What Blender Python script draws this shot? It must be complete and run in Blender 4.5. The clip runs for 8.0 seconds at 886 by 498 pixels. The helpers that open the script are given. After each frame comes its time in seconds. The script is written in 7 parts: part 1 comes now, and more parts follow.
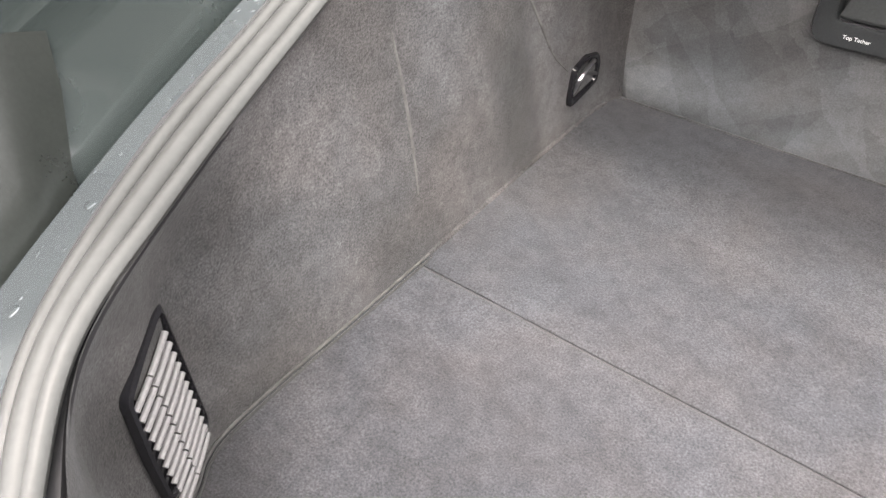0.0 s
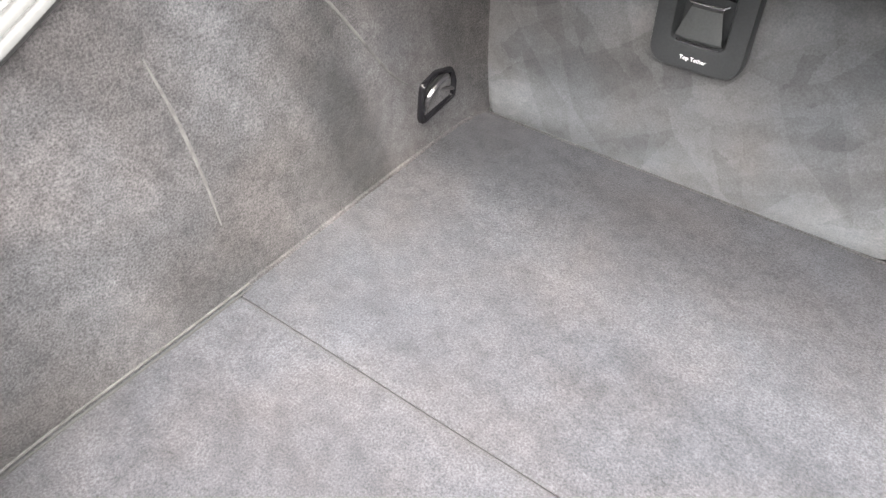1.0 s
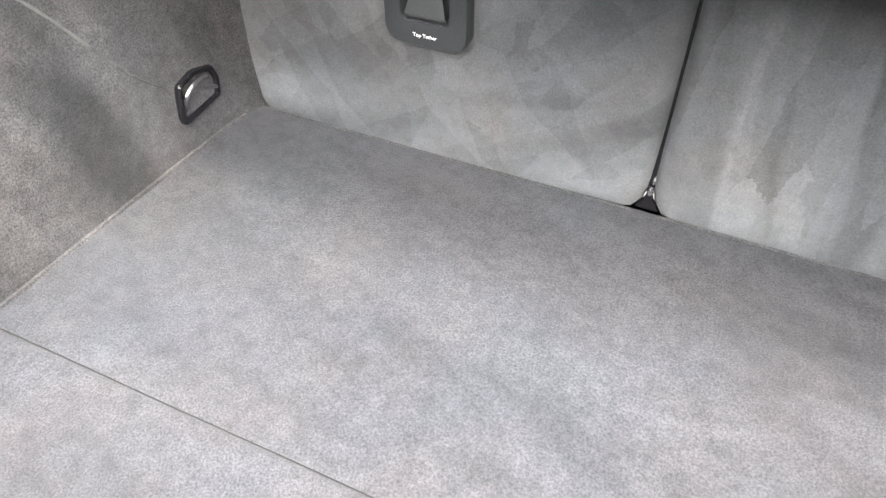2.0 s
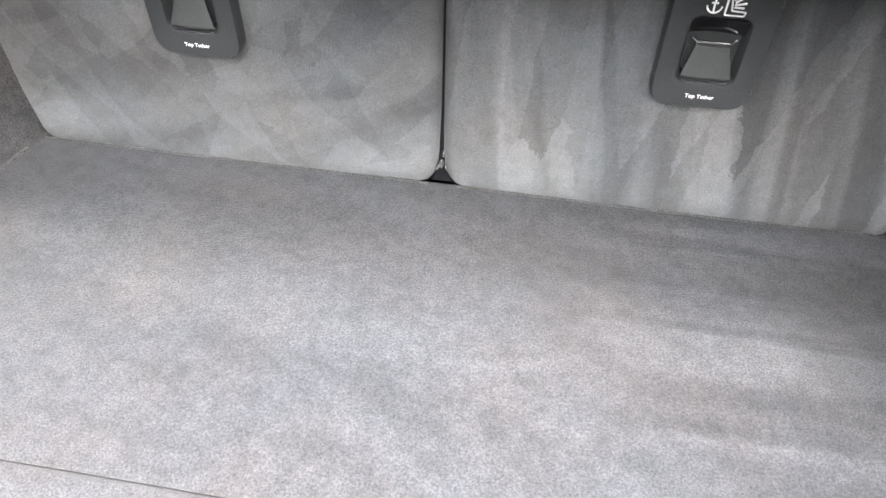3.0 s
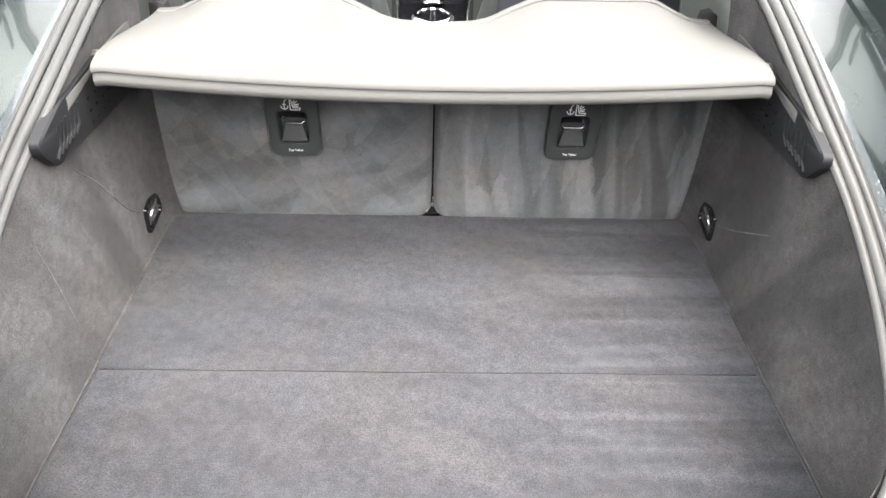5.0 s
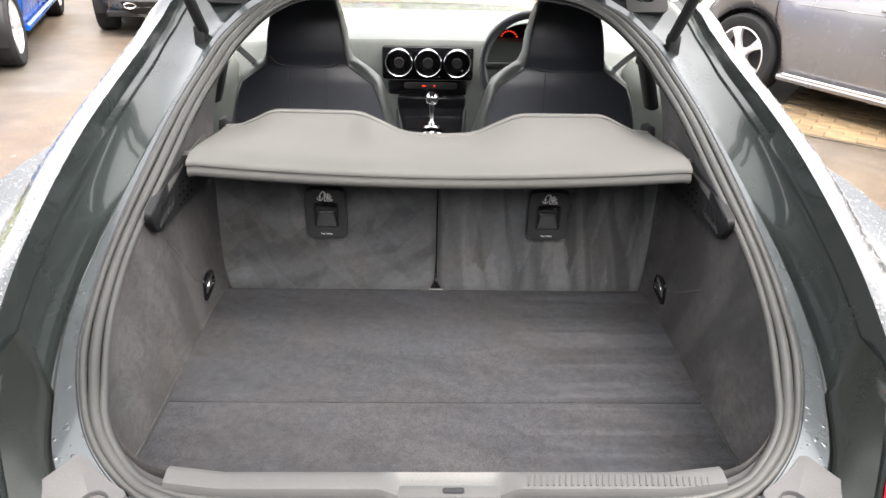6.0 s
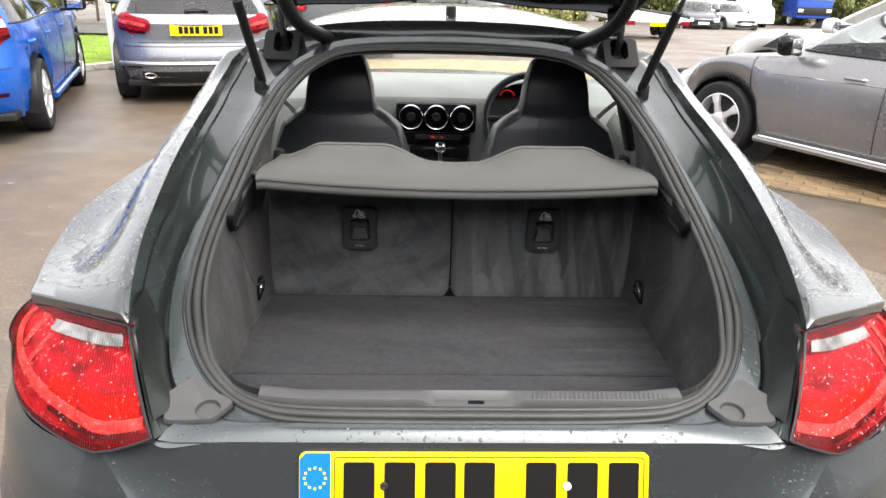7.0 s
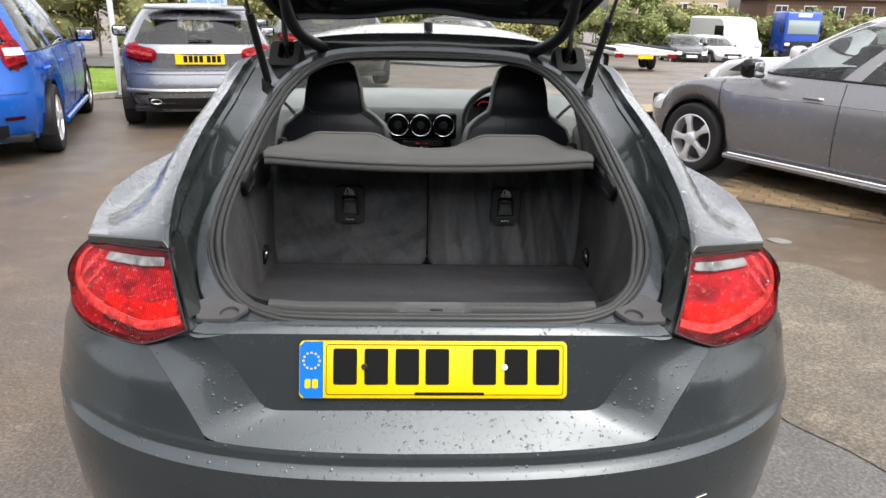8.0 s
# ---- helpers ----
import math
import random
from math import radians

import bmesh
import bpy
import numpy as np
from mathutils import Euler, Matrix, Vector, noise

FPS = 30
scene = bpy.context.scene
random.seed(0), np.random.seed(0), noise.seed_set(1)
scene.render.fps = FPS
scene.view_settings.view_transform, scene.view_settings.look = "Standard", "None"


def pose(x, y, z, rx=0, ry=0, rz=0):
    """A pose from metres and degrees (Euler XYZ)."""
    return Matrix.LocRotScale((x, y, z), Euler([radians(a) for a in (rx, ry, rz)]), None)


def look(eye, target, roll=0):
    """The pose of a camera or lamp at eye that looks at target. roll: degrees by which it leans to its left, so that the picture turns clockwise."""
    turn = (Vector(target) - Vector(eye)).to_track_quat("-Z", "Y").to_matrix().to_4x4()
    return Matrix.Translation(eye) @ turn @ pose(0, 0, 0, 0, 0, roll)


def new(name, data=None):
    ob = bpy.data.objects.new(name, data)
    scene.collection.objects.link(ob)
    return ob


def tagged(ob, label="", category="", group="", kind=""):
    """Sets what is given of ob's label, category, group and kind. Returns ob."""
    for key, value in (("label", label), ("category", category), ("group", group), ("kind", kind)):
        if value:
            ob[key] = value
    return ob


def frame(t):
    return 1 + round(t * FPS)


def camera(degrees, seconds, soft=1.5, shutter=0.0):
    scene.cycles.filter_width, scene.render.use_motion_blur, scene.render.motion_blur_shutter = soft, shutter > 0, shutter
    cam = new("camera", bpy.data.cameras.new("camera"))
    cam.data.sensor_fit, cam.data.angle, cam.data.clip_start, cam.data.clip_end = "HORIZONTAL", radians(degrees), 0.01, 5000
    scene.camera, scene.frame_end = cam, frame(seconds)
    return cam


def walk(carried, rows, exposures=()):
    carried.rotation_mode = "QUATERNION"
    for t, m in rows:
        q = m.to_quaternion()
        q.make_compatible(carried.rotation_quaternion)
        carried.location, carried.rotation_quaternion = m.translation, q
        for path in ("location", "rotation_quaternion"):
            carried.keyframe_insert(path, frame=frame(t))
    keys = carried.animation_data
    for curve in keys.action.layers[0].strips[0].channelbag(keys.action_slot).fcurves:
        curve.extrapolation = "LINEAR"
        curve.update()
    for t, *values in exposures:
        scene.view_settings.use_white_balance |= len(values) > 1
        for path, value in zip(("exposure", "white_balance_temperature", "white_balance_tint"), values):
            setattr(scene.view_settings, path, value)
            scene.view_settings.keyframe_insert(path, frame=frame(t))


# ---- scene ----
cam = camera(64.6, 8.0)
PATH = [
    (0, (-0.172, 0.113, 1.094), (-1.075, 1.279, -0.257), -0.9),
    (0.5, (-0.133, 0.183, 1.096), (-1.029, 1.34, -0.267), -0.7),
    (1, (-0.076, 0.244, 1.098), (-0.937, 1.42, -0.272), 0.0),
    (1.5, (-0.011, 0.276, 1.1), (-0.793, 1.5, -0.277), 0.3),
    (2, (0.039, 0.289, 1.095), (-0.558, 1.619, -0.274), 0.8),
    (2.2, (0.057, 0.291, 1.094), (-0.454, 1.662, -0.27), 1.0),
    (3.3, (0.097, 0.234, 1.133), (-0.022, 1.692, -0.231), 2.0),
    (3.5, (0.08, 0.196, 1.159), (0.011, 1.661, -0.201), 2.1),
    (4, (0.016, 0.075, 1.251), (0.036, 1.53, -0.122), 2.3),
    (4.2, (-0.015, 0.007, 1.268), (0.032, 1.487, -0.077), 2.3),
    (5.3, (-0.007, -0.305, 1.446), (0.039, 1.329, 0.293), 1.6),
    (5.5, (-0.005, -0.371, 1.458), (0.039, 1.312, 0.378), 1.3),
    (6, (-0.037, -0.517, 1.462), (0.028, 1.257, 0.539), 1.6),
    (6.5, (-0.082, -0.69, 1.466), (-0.011, 1.135, 0.652), 1.6),
    (7, (-0.091, -0.849, 1.459), (-0.017, 1.006, 0.715), 1.6),
    (7.5, (-0.062, -1.033, 1.435), (0.015, 0.843, 0.748), 1.4),
    (8, (-0.041, -1.227, 1.411), (0.041, 0.66, 0.755), 1.4),
]
EXPOSURES = [(0.0, 3.45, 7100, 14), (1.0, 4.05, 7000, 13), (2.0, 4.15, 6850, 11), (3.5, 4.25, 6800, 11), (4.2, 4.0, 6850, 11), (5.5, 3.15, 6950, 12), (6.5, 2.10, 7000, 13), (7.2, 1.62, 6800, 11), (8.0, 1.15, 6700, 12)]
walk(cam, [(t, look(eye, target, roll)) for t, eye, target, roll in PATH], EXPOSURES)

# ---- overcast daylight ----
world = bpy.data.worlds.new("overcast_sky")
scene.world = world
world.use_nodes = True
wn, wl = world.node_tree.nodes, world.node_tree.links
sky = wn.new("ShaderNodeTexSky")
sky.sky_type, sky.sun_disc = "NISHITA", False
sky.sun_elevation, sky.sun_rotation = radians(64), radians(150)
sky.air_density, sky.dust_density, sky.ozone_density = 1.0, 4.0, 1.0
pale = wn.new("ShaderNodeHueSaturation")
pale.inputs["Saturation"].default_value = 0.22
wl.new(sky.outputs["Color"], pale.inputs["Color"])
# an overcast sky is brighter overhead than at the horizon
toward, part_z = wn.new("ShaderNodeTexCoord"), wn.new("ShaderNodeSeparateXYZ")
wl.new(toward.outputs["Generated"], part_z.inputs["Vector"])
lift = wn.new("ShaderNodeMapRange")
for key, value in (("From Min", 0.0), ("From Max", 1.0), ("To Min", 1.42), ("To Max", 1.8)):
    lift.inputs[key].default_value = value
wl.new(part_z.outputs["Z"], lift.inputs["Value"])
cloud = wn.new("ShaderNodeVectorMath")
cloud.operation = "SCALE"
wl.new(pale.outputs["Color"], cloud.inputs[0])
wl.new(lift.outputs["Result"], cloud.inputs["Scale"])
wl.new(cloud.outputs["Vector"], wn["Background"].inputs["Color"])
wn["Background"].inputs["Strength"].default_value = 0.15

sun = new("sun", bpy.data.lights.new("sun", "SUN"))
sun.data.energy, sun.data.angle, sun.data.color = 0.5, radians(140), (1.0, 0.97, 0.92)
sun.matrix_world = look((2.2, -3.8, 9), (0, 0, 0))

# ---- materials ----
def material(name, color, rough=0.5, metal=0.0, spec=0.3, coat=0.0):
    m = bpy.data.materials.new(name)
    m.use_nodes = True
    b = m.node_tree.nodes["Principled BSDF"]
    b.inputs["Base Color"].default_value = (*color, 1)
    b.inputs["Roughness"].default_value = rough
    b.inputs["Metallic"].default_value = metal
    b.inputs["Specular IOR Level"].default_value = spec
    b.inputs["Coat Weight"].default_value = coat
    b.inputs["Coat Roughness"].default_value = 0.04
    return m


def node(m, kind, **inputs):
    n = m.node_tree.nodes.new("ShaderNode" + kind)
    for key, value in inputs.items():
        n.inputs[key.replace("_", " ")].default_value = value
    return n


def wire(m, a, out, b, into):
    m.node_tree.links.new(a.outputs[out], b.inputs[into])


def coords(m, stretch=(1, 1, 1)):
    """Object-space coordinates in metres, stretched along an axis where asked."""
    c, p = node(m, "TexCoord"), node(m, "Mapping")
    p.inputs["Scale"].default_value = stretch
    wire(m, c, "Object", p, "Vector")
    return p


def noise_of(m, scale, detail=4.0, rough=0.55, stretch=(1, 1, 1), distort=0.0):
    n = node(m, "TexNoise", Scale=scale, Detail=detail, Roughness=rough, Distortion=distort)
    wire(m, coords(m, stretch), "Vector", n, "Vector")
    return n


def ramp(m, source, out, stops):
    r = node(m, "ValToRGB")
    e = r.color_ramp.elements
    while len(e) < len(stops):
        e.new(0.5)
    for el, (pos, col) in zip(e, stops):
        el.position, el.color = pos, (*col, 1) if len(col) == 3 else col
    wire(m, source, out, r, "Fac")
    return r


def mixed(m, mode, fac, a, b):
    """A colour mix; a and b are (node, output) or a colour, fac a number or (node, output)."""
    n = node(m, "MixRGB")
    n.blend_type = mode
    for key, v in (("Fac", fac), ("Color1", a), ("Color2", b)):
        if isinstance(v, tuple) and hasattr(v[0], "outputs"):
            wire(m, v[0], v[1], n, key)
        elif key == "Fac":
            n.inputs[key].default_value = v
        else:
            n.inputs[key].default_value = (*v, 1)
    return n


def bumped(m, height, out, strength, distance=0.002, under=None):
    b = node(m, "Bump", Strength=strength, Distance=distance)
    wire(m, height, out, b, "Height")
    if under:
        wire(m, under, "Normal", b, "Normal")
    wire(m, b, "Normal", m.node_tree.nodes["Principled BSDF"], "Normal")
    return b


def shade(m, n, out="Color", into="Base Color"):
    wire(m, n, out, m.node_tree.nodes["Principled BSDF"], into)


def grained(name, color, rough, scale=400, vary=0.25, bump=0.25, blotch=6, spec=0.25, metal=0.0, distance=0.0006):
    """A surface with fine grain and soft large blotches."""
    m = material(name, color, rough, metal, spec)
    lo, hi = [tuple(c * (1 + s * vary) for c in color) for s in (-1, 1)]
    big = ramp(m, noise_of(m, blotch, 5), "Fac", [(0.3, lo), (0.7, hi)])
    fine = noise_of(m, scale, 2)
    grain = ramp(m, fine, "Fac", [(0.25, (0.8, 0.8, 0.8)), (0.75, (1.2, 1.2, 1.2))])
    shade(m, mixed(m, "MULTIPLY", 0.7, (big, "Color"), (grain, "Color")))
    if bump:
        bumped(m, fine, "Fac", bump, distance)
    return m


def wet_paint(name, color, drops=1.0, metal=0.5, rough=0.32, few=False, fleck=0.15):
    """Metallic car paint under clear coat, with rain drops where it faces up."""
    m = material(name, color, rough, metal, 0.25, 1.0)
    flake = noise_of(m, 1800, 1)
    lo, hi = [tuple(c * s for c in color) for s in (1 - fleck, 1 + fleck)]
    shade(m, ramp(m, flake, "Fac", [(0.3, lo), (0.7, hi)]))
    dirt = noise_of(m, 9, 6, 0.65)
    shade(m, ramp(m, dirt, "Fac", [(0.35, (0.22,) * 3), (0.75, (0.31,) * 3)]), into="Roughness")
    if drops:
        warp = mixed(m, "ADD", 0.006, (coords(m), "Vector"), (noise_of(m, 90, 2), "Color"))
        layers = None
        for scale, keep, size in ((95, 0.55 if not few else 0.12, 0.32), (170, 0.75 if not few else 0.10, 0.34), (300, 0.8 if not few else 0.1, 0.36)):
            v = node(m, "TexVoronoi", Scale=float(scale), Randomness=1.0)
            wire(m, warp, "Color", v, "Vector")
            bead = ramp(m, v, "Distance", [(0.0, (1,) * 3), (size * 0.6, (0.8,) * 3), (size, (0,) * 3)])
            split = node(m, "SeparateColor")
            wire(m, v, "Color", split, "Color")
            some = ramp(m, split, "Red", [(max(0.01, keep - 0.01), (70.0 / scale,) * 3), (keep, (0,) * 3)])
            bead = mixed(m, "MULTIPLY", 1.0, (bead, "Color"), (some, "Color"))
            layers = bead if layers is None else mixed(m, "LIGHTEN", 1.0, (layers, "Color"), (bead, "Color"))
        patch = ramp(m, noise_of(m, 6, 3), "Fac", [(0.28, (0.3,) * 3), (0.42, (1,) * 3)])
        both = mixed(m, "MULTIPLY", 1.0, (layers, "Color"), (patch, "Color"))
        geo, sep = node(m, "NewGeometry"), node(m, "SeparateXYZ")
        wire(m, geo, "Normal", sep, "Vector")
        up = ramp(m, sep, "Z", [(0.3, (0.03,) * 3), (0.75, (1,) * 3)])
        both = mixed(m, "MULTIPLY", 1.0, (both, "Color"), (up, "Color"))
        b = node(m, "Bump", Strength=min(1.0, drops), Distance=0.006)
        wire(m, both, "Color", b, "Height")
        wire(m, b, "Normal", m.node_tree.nodes["Principled BSDF"], "Coat Normal")
        wire(m, b, "Normal", m.node_tree.nodes["Principled BSDF"], "Normal")
    return m


def carpet(name, color, strokes, low=0.6, high=1.75, grain=1.0, comb=False):
    """Needle-felt boot carpet: fibre speckle and brushed nap. strokes: ("patch" or "streak", cells per metre, turn in degrees, edge) of each set of brush strokes."""
    m = material(name, color, 0.95, 0, 0.12)
    total = None
    for kind, cells, turn, edge in strokes:
        first, p = coords(m), node(m, "Mapping")
        first.inputs["Rotation"].default_value = [radians(a) for a in turn]
        p.inputs["Scale"].default_value = cells
        wire(m, first, "Vector", p, "Vector")
        if kind == "patch":
            # each pass of the brush leaves a flat patch with an uneven edge
            n = node(m, "TexVoronoi", Scale=1.0, Randomness=1.0)
            wob = mixed(m, "ADD", 0.35, (p, "Vector"), (noise_of(m, 26, 4, 0.7), "Color"))
            wire(m, wob, "Color", n, "Vector")
            one = node(m, "SeparateColor")
            wire(m, n, "Color", one, "Color")
            source, out = one, "Red"
        else:
            n = node(m, "TexNoise", Scale=1.0, Detail=2.5, Roughness=0.5, Distortion=0.5)
            wire(m, p, "Vector", n, "Vector")
            source, out = n, "Fac"
        r = ramp(m, source, out, [(0.5 - edge, (low,) * 3), (0.5, (1.0,) * 3), (0.5 + edge, (high,) * 3)])
        total = r if total is None else mixed(m, "MIX", 0.5, (total, "Color"), (r, "Color"))
    if comb:
        # pale and dark bands left by the last strokes towards one side wall
        n = node(m, "TexNoise", Scale=1.0, Detail=2.0, Roughness=0.5, Distortion=0.6)
        p = coords(m, (1.6, 24, 1))
        wire(m, p, "Vector", n, "Vector")
        bands = ramp(m, n, "Fac", [(0.38, (0.80,) * 3), (0.5, (1.0,) * 3), (0.62, (1.28,) * 3)])
        sep, span = node(m, "SeparateXYZ"), node(m, "MapRange")
        wire(m, coords(m), "Vector", sep, "Vector")
        for key, value in (("From Min", 0.08), ("From Max", 0.30), ("To Min", 0.0), ("To Max", 1.0)):
            span.inputs[key].default_value = value
        wire(m, sep, "X", span, "Value")
        total = mixed(m, "MULTIPLY", (span, "Result"), (total, "Color"), (bands, "Color"))
    fibre = noise_of(m, 560, 3, 0.7)
    speck = ramp(m, fibre, "Fac", [(0.30, (1 - 0.52 * grain,) * 3), (0.5, (1.0,) * 3), (0.68, (1 + 0.50 * grain,) * 3)])
    tint = ramp(m, noise_of(m, 7, 3), "Fac", [(0.35, (color[0] * 1.04, color[1] * 0.99, color[2] * 0.98)), (0.65, (color[0] * 0.97, color[1], color[2] * 1.05))])
    both = mixed(m, "MULTIPLY", 1.0, (tint, "Color"), (total, "Color"))
    both = mixed(m, "MULTIPLY", 0.9, (both, "Color"), (speck, "Color"))
    mid = ramp(m, noise_of(m, 70, 4, 0.6), "Fac", [(0.3, (1 - 0.20 * grain,) * 3), (0.7, (1 + 0.20 * grain,) * 3)])
    shade(m, mixed(m, "MULTIPLY", 1.0, (both, "Color"), (mid, "Color")))
    m.node_tree.nodes["Principled BSDF"].inputs["Sheen Weight"].default_value = 0.06
    m.node_tree.nodes["Principled BSDF"].inputs["Sheen Roughness"].default_value = 0.5
    bumped(m, fibre, "Fac", 0.6, 0.0014)
    return m


def glass(name, tint, alpha_rough=0.0):
    m = material(name, tint, alpha_rough, 0, 0.5)
    m.node_tree.nodes["Principled BSDF"].inputs["Transmission Weight"].default_value = 1.0
    m.node_tree.nodes["Principled BSDF"].inputs["IOR"].default_value = 1.01
    m.node_tree.nodes["Principled BSDF"].inputs["Coat Weight"].default_value = 1.0
    return m


PAINT = wet_paint("grey_paint", (0.040, 0.046, 0.048), 0.10, metal=0.8)
PAINT_FEW = wet_paint("grey_paint_few_drops", (0.050, 0.058, 0.062), 0.35, metal=0.62, few=True)
for key, value in (("Coat Weight", 0.4), ("Specular IOR Level", 0.1)):
    PAINT_FEW.node_tree.nodes["Principled BSDF"].inputs[key].default_value = value
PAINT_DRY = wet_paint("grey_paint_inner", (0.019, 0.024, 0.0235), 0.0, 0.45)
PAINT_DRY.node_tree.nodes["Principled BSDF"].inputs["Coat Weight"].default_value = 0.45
RUBBER = grained("rubber", (0.012, 0.012, 0.013), 0.45, 300, 0.2, 0.1)
SEAL = grained("seal_rubber", (0.025, 0.026, 0.0255), 0.42, 250, 0.2, 0.12)
COVER = grained("cover_plastic", (0.0105, 0.012, 0.0112), 0.26, 400, 0.3, 0.1)
TRIM = grained("grey_trim_plastic", (0.07, 0.07, 0.068), 0.5, 700, 0.1, 0.2)
SILL = grained("sill_plastic", (0.048, 0.049, 0.049), 0.42, 700, 0.12, 0.2)
BLACK = grained("black_plastic", (0.012, 0.012, 0.013), 0.45, 600, 0.2, 0.2)
MATT = grained("matt_black_plastic", (0.009, 0.0095, 0.0105), 0.6, 500, 0.2, 0.2, spec=0.15)
GLOSS = material("gloss_black", (0.006, 0.006, 0.007), 0.12)
PAD = grained("rubbery_grey_plastic", (0.043, 0.043, 0.044), 0.55, 500, 0.15, 0.3)
FLOOR_C = carpet("floor_carpet", (0.0262, 0.0268, 0.0290), [("streak", (3, 15, 1), (0, 0, 6), 0.16), ("streak", (5, 22, 1), (0, 0, 34), 0.18)], 0.80, 1.20, 0.95, True)
SIDE_C = carpet("side_carpet", (0.0302, 0.0298, 0.0299), [("streak", (1, 2.6, 7), (48, 0, 0), 0.08), ("streak", (1, 10, 3.0), (-28, 0, 0), 0.09)], 0.52, 1.55, 1.2)
SEAT_CROSS = carpet("seatback_carpet_crossed", (0.071, 0.074, 0.0745), [("patch", (11, 1, 34), (0, 38, 0), 0.5), ("patch", (9, 1, 30), (0, -58, 0), 0.5), ("streak", (3, 1, 9), (0, 14, 0), 0.14)], 0.50, 1.50, 0.42)
SEAT_DOWN = carpet("seatback_carpet_combed", (0.073, 0.076, 0.0765), [("patch", (26, 1, 4), (0, -5, 0), 0.5), ("streak", (20, 1, 2.0), (0, 9, 0), 0.07)], 0.55, 1.42, 0.42)
SHELF_M = grained("shelf_fabric", (0.056, 0.056, 0.054), 0.75, 900, 0.06, 0.2)
LEATHER = grained("black_leather", (0.021, 0.0235, 0.030), 0.42, 260, 0.2, 0.35, spec=0.5)
LEATHER_G = grained("grey_leather", (0.10, 0.108, 0.10), 0.45, 260, 0.1, 0.3)
DASH_M = grained("dash_plastic", (0.095, 0.103, 0.10), 0.5, 500, 0.1, 0.25)
CHROME = material("chrome", (0.75, 0.75, 0.76), 0.12, 1.0)
DULL_CHROME = material("dull_chrome", (0.40, 0.40, 0.41), 0.32, 1.0)
ALLOY = grained("alloy", (0.62, 0.62, 0.63), 0.3, 300, 0.08, 0.0, metal=0.6)
STEEL = grained("dark_steel", (0.06, 0.06, 0.063), 0.4, 300, 0.2, 0.1, metal=0.7)
WHITE = material("white_print", (0.7, 0.7, 0.7), 0.6)
YELLOW = material("plate_yellow", (0.60, 0.42, 0.0), 0.4)
PLATE_BLUE = material("plate_blue", (0.0, 0.12, 0.50), 0.4)
PRINT = material("black_print", (0.008, 0.008, 0.008), 0.5, 0, 0.08)


def lamp_material(name, color, clear=0.10):
    """Moulded lamp plastic with fine vertical flutes and pale facets."""
    m = material(name, color, clear, 0, 0.10, 0.0)
    lo, hi = tuple(k * 0.6 for k in color), tuple(min(1, k * 1.3) for k in color)
    w = node(m, "TexWave", Scale=60.0, Distortion=2.0, Detail=2.0)
    wire(m, coords(m, (1, 0.4, 0.2)), "Vector", w, "Vector")
    fine = ramp(m, w, "Fac", [(0.2, lo), (0.8, hi)])
    big = ramp(m, noise_of(m, 14, 3, 0.5, (1, 1, 2.0), 1.2), "Fac", [(0.34, (0.30,) * 3), (0.5, (0.95,) * 3), (0.64, (1.5,) * 3)])
    soft = mixed(m, "MIX", 0.75, (fine, "Color"), color)
    shade(m, mixed(m, "MULTIPLY", 0.8, (soft, "Color"), (big, "Color")))
    bumped(m, w, "Fac", 0.25, 0.002)
    return m


RED = lamp_material("lamp_red", (0.19, 0.006, 0.012))
RED_DARK = lamp_material("lamp_dark_red", (0.04, 0.001, 0.002))
RED_LIGHT = lamp_material("lamp_bar_red", (0.40, 0.055, 0.048), 0.25)
CLEAR_LAMP = lamp_material("lamp_clear", (0.15, 0.15, 0.15), 0.2)
ORANGE_RED = lamp_material("lamp_orange_red", (0.30, 0.005, 0.001), 0.18)
WATER = glass("rain_water", (0.97, 0.98, 0.98))
WATER.node_tree.nodes["Principled BSDF"].inputs["IOR"].default_value = 1.33
LENS = glass("lamp_lens", (0.86, 0.30, 0.31))
LENS.node_tree.nodes["Principled BSDF"].inputs["Coat Weight"].default_value = 0.15
LENS.node_tree.nodes["Principled BSDF"].inputs["Specular IOR Level"].default_value = 0.2
GLASS = glass("window_glass", (0.82, 0.88, 0.86))
TYRE = grained("tyre", (0.014, 0.014, 0.015), 0.75, 200, 0.25, 0.3)

# ---- building helpers ----
def thing(name, label, category, at=(0, 0, 0), rz=0.0, group="", kind=""):
    ob = new(name)
    ob.empty_display_size = 0.05
    ob.matrix_world = pose(*at, 0, 0, rz)
    return tagged(ob, label, category, group, kind)


def part(name, bm, mat, parent=None, label="", smooth=40):
    """Links a bmesh as one mesh object, under a thing or a part."""
    bmesh.ops.remove_doubles(bm, verts=bm.verts, dist=1e-5)
    bmesh.ops.recalc_face_normals(bm, faces=bm.faces)
    me = bpy.data.meshes.new(name)
    bm.to_mesh(me)
    bm.free()
    me.materials.append(mat)
    if smooth:
        me.shade_smooth()
        me.set_sharp_from_angle(angle=radians(smooth))
    ob = new(name, me)
    if parent:
        ob.parent = parent
    return tagged(ob, label)


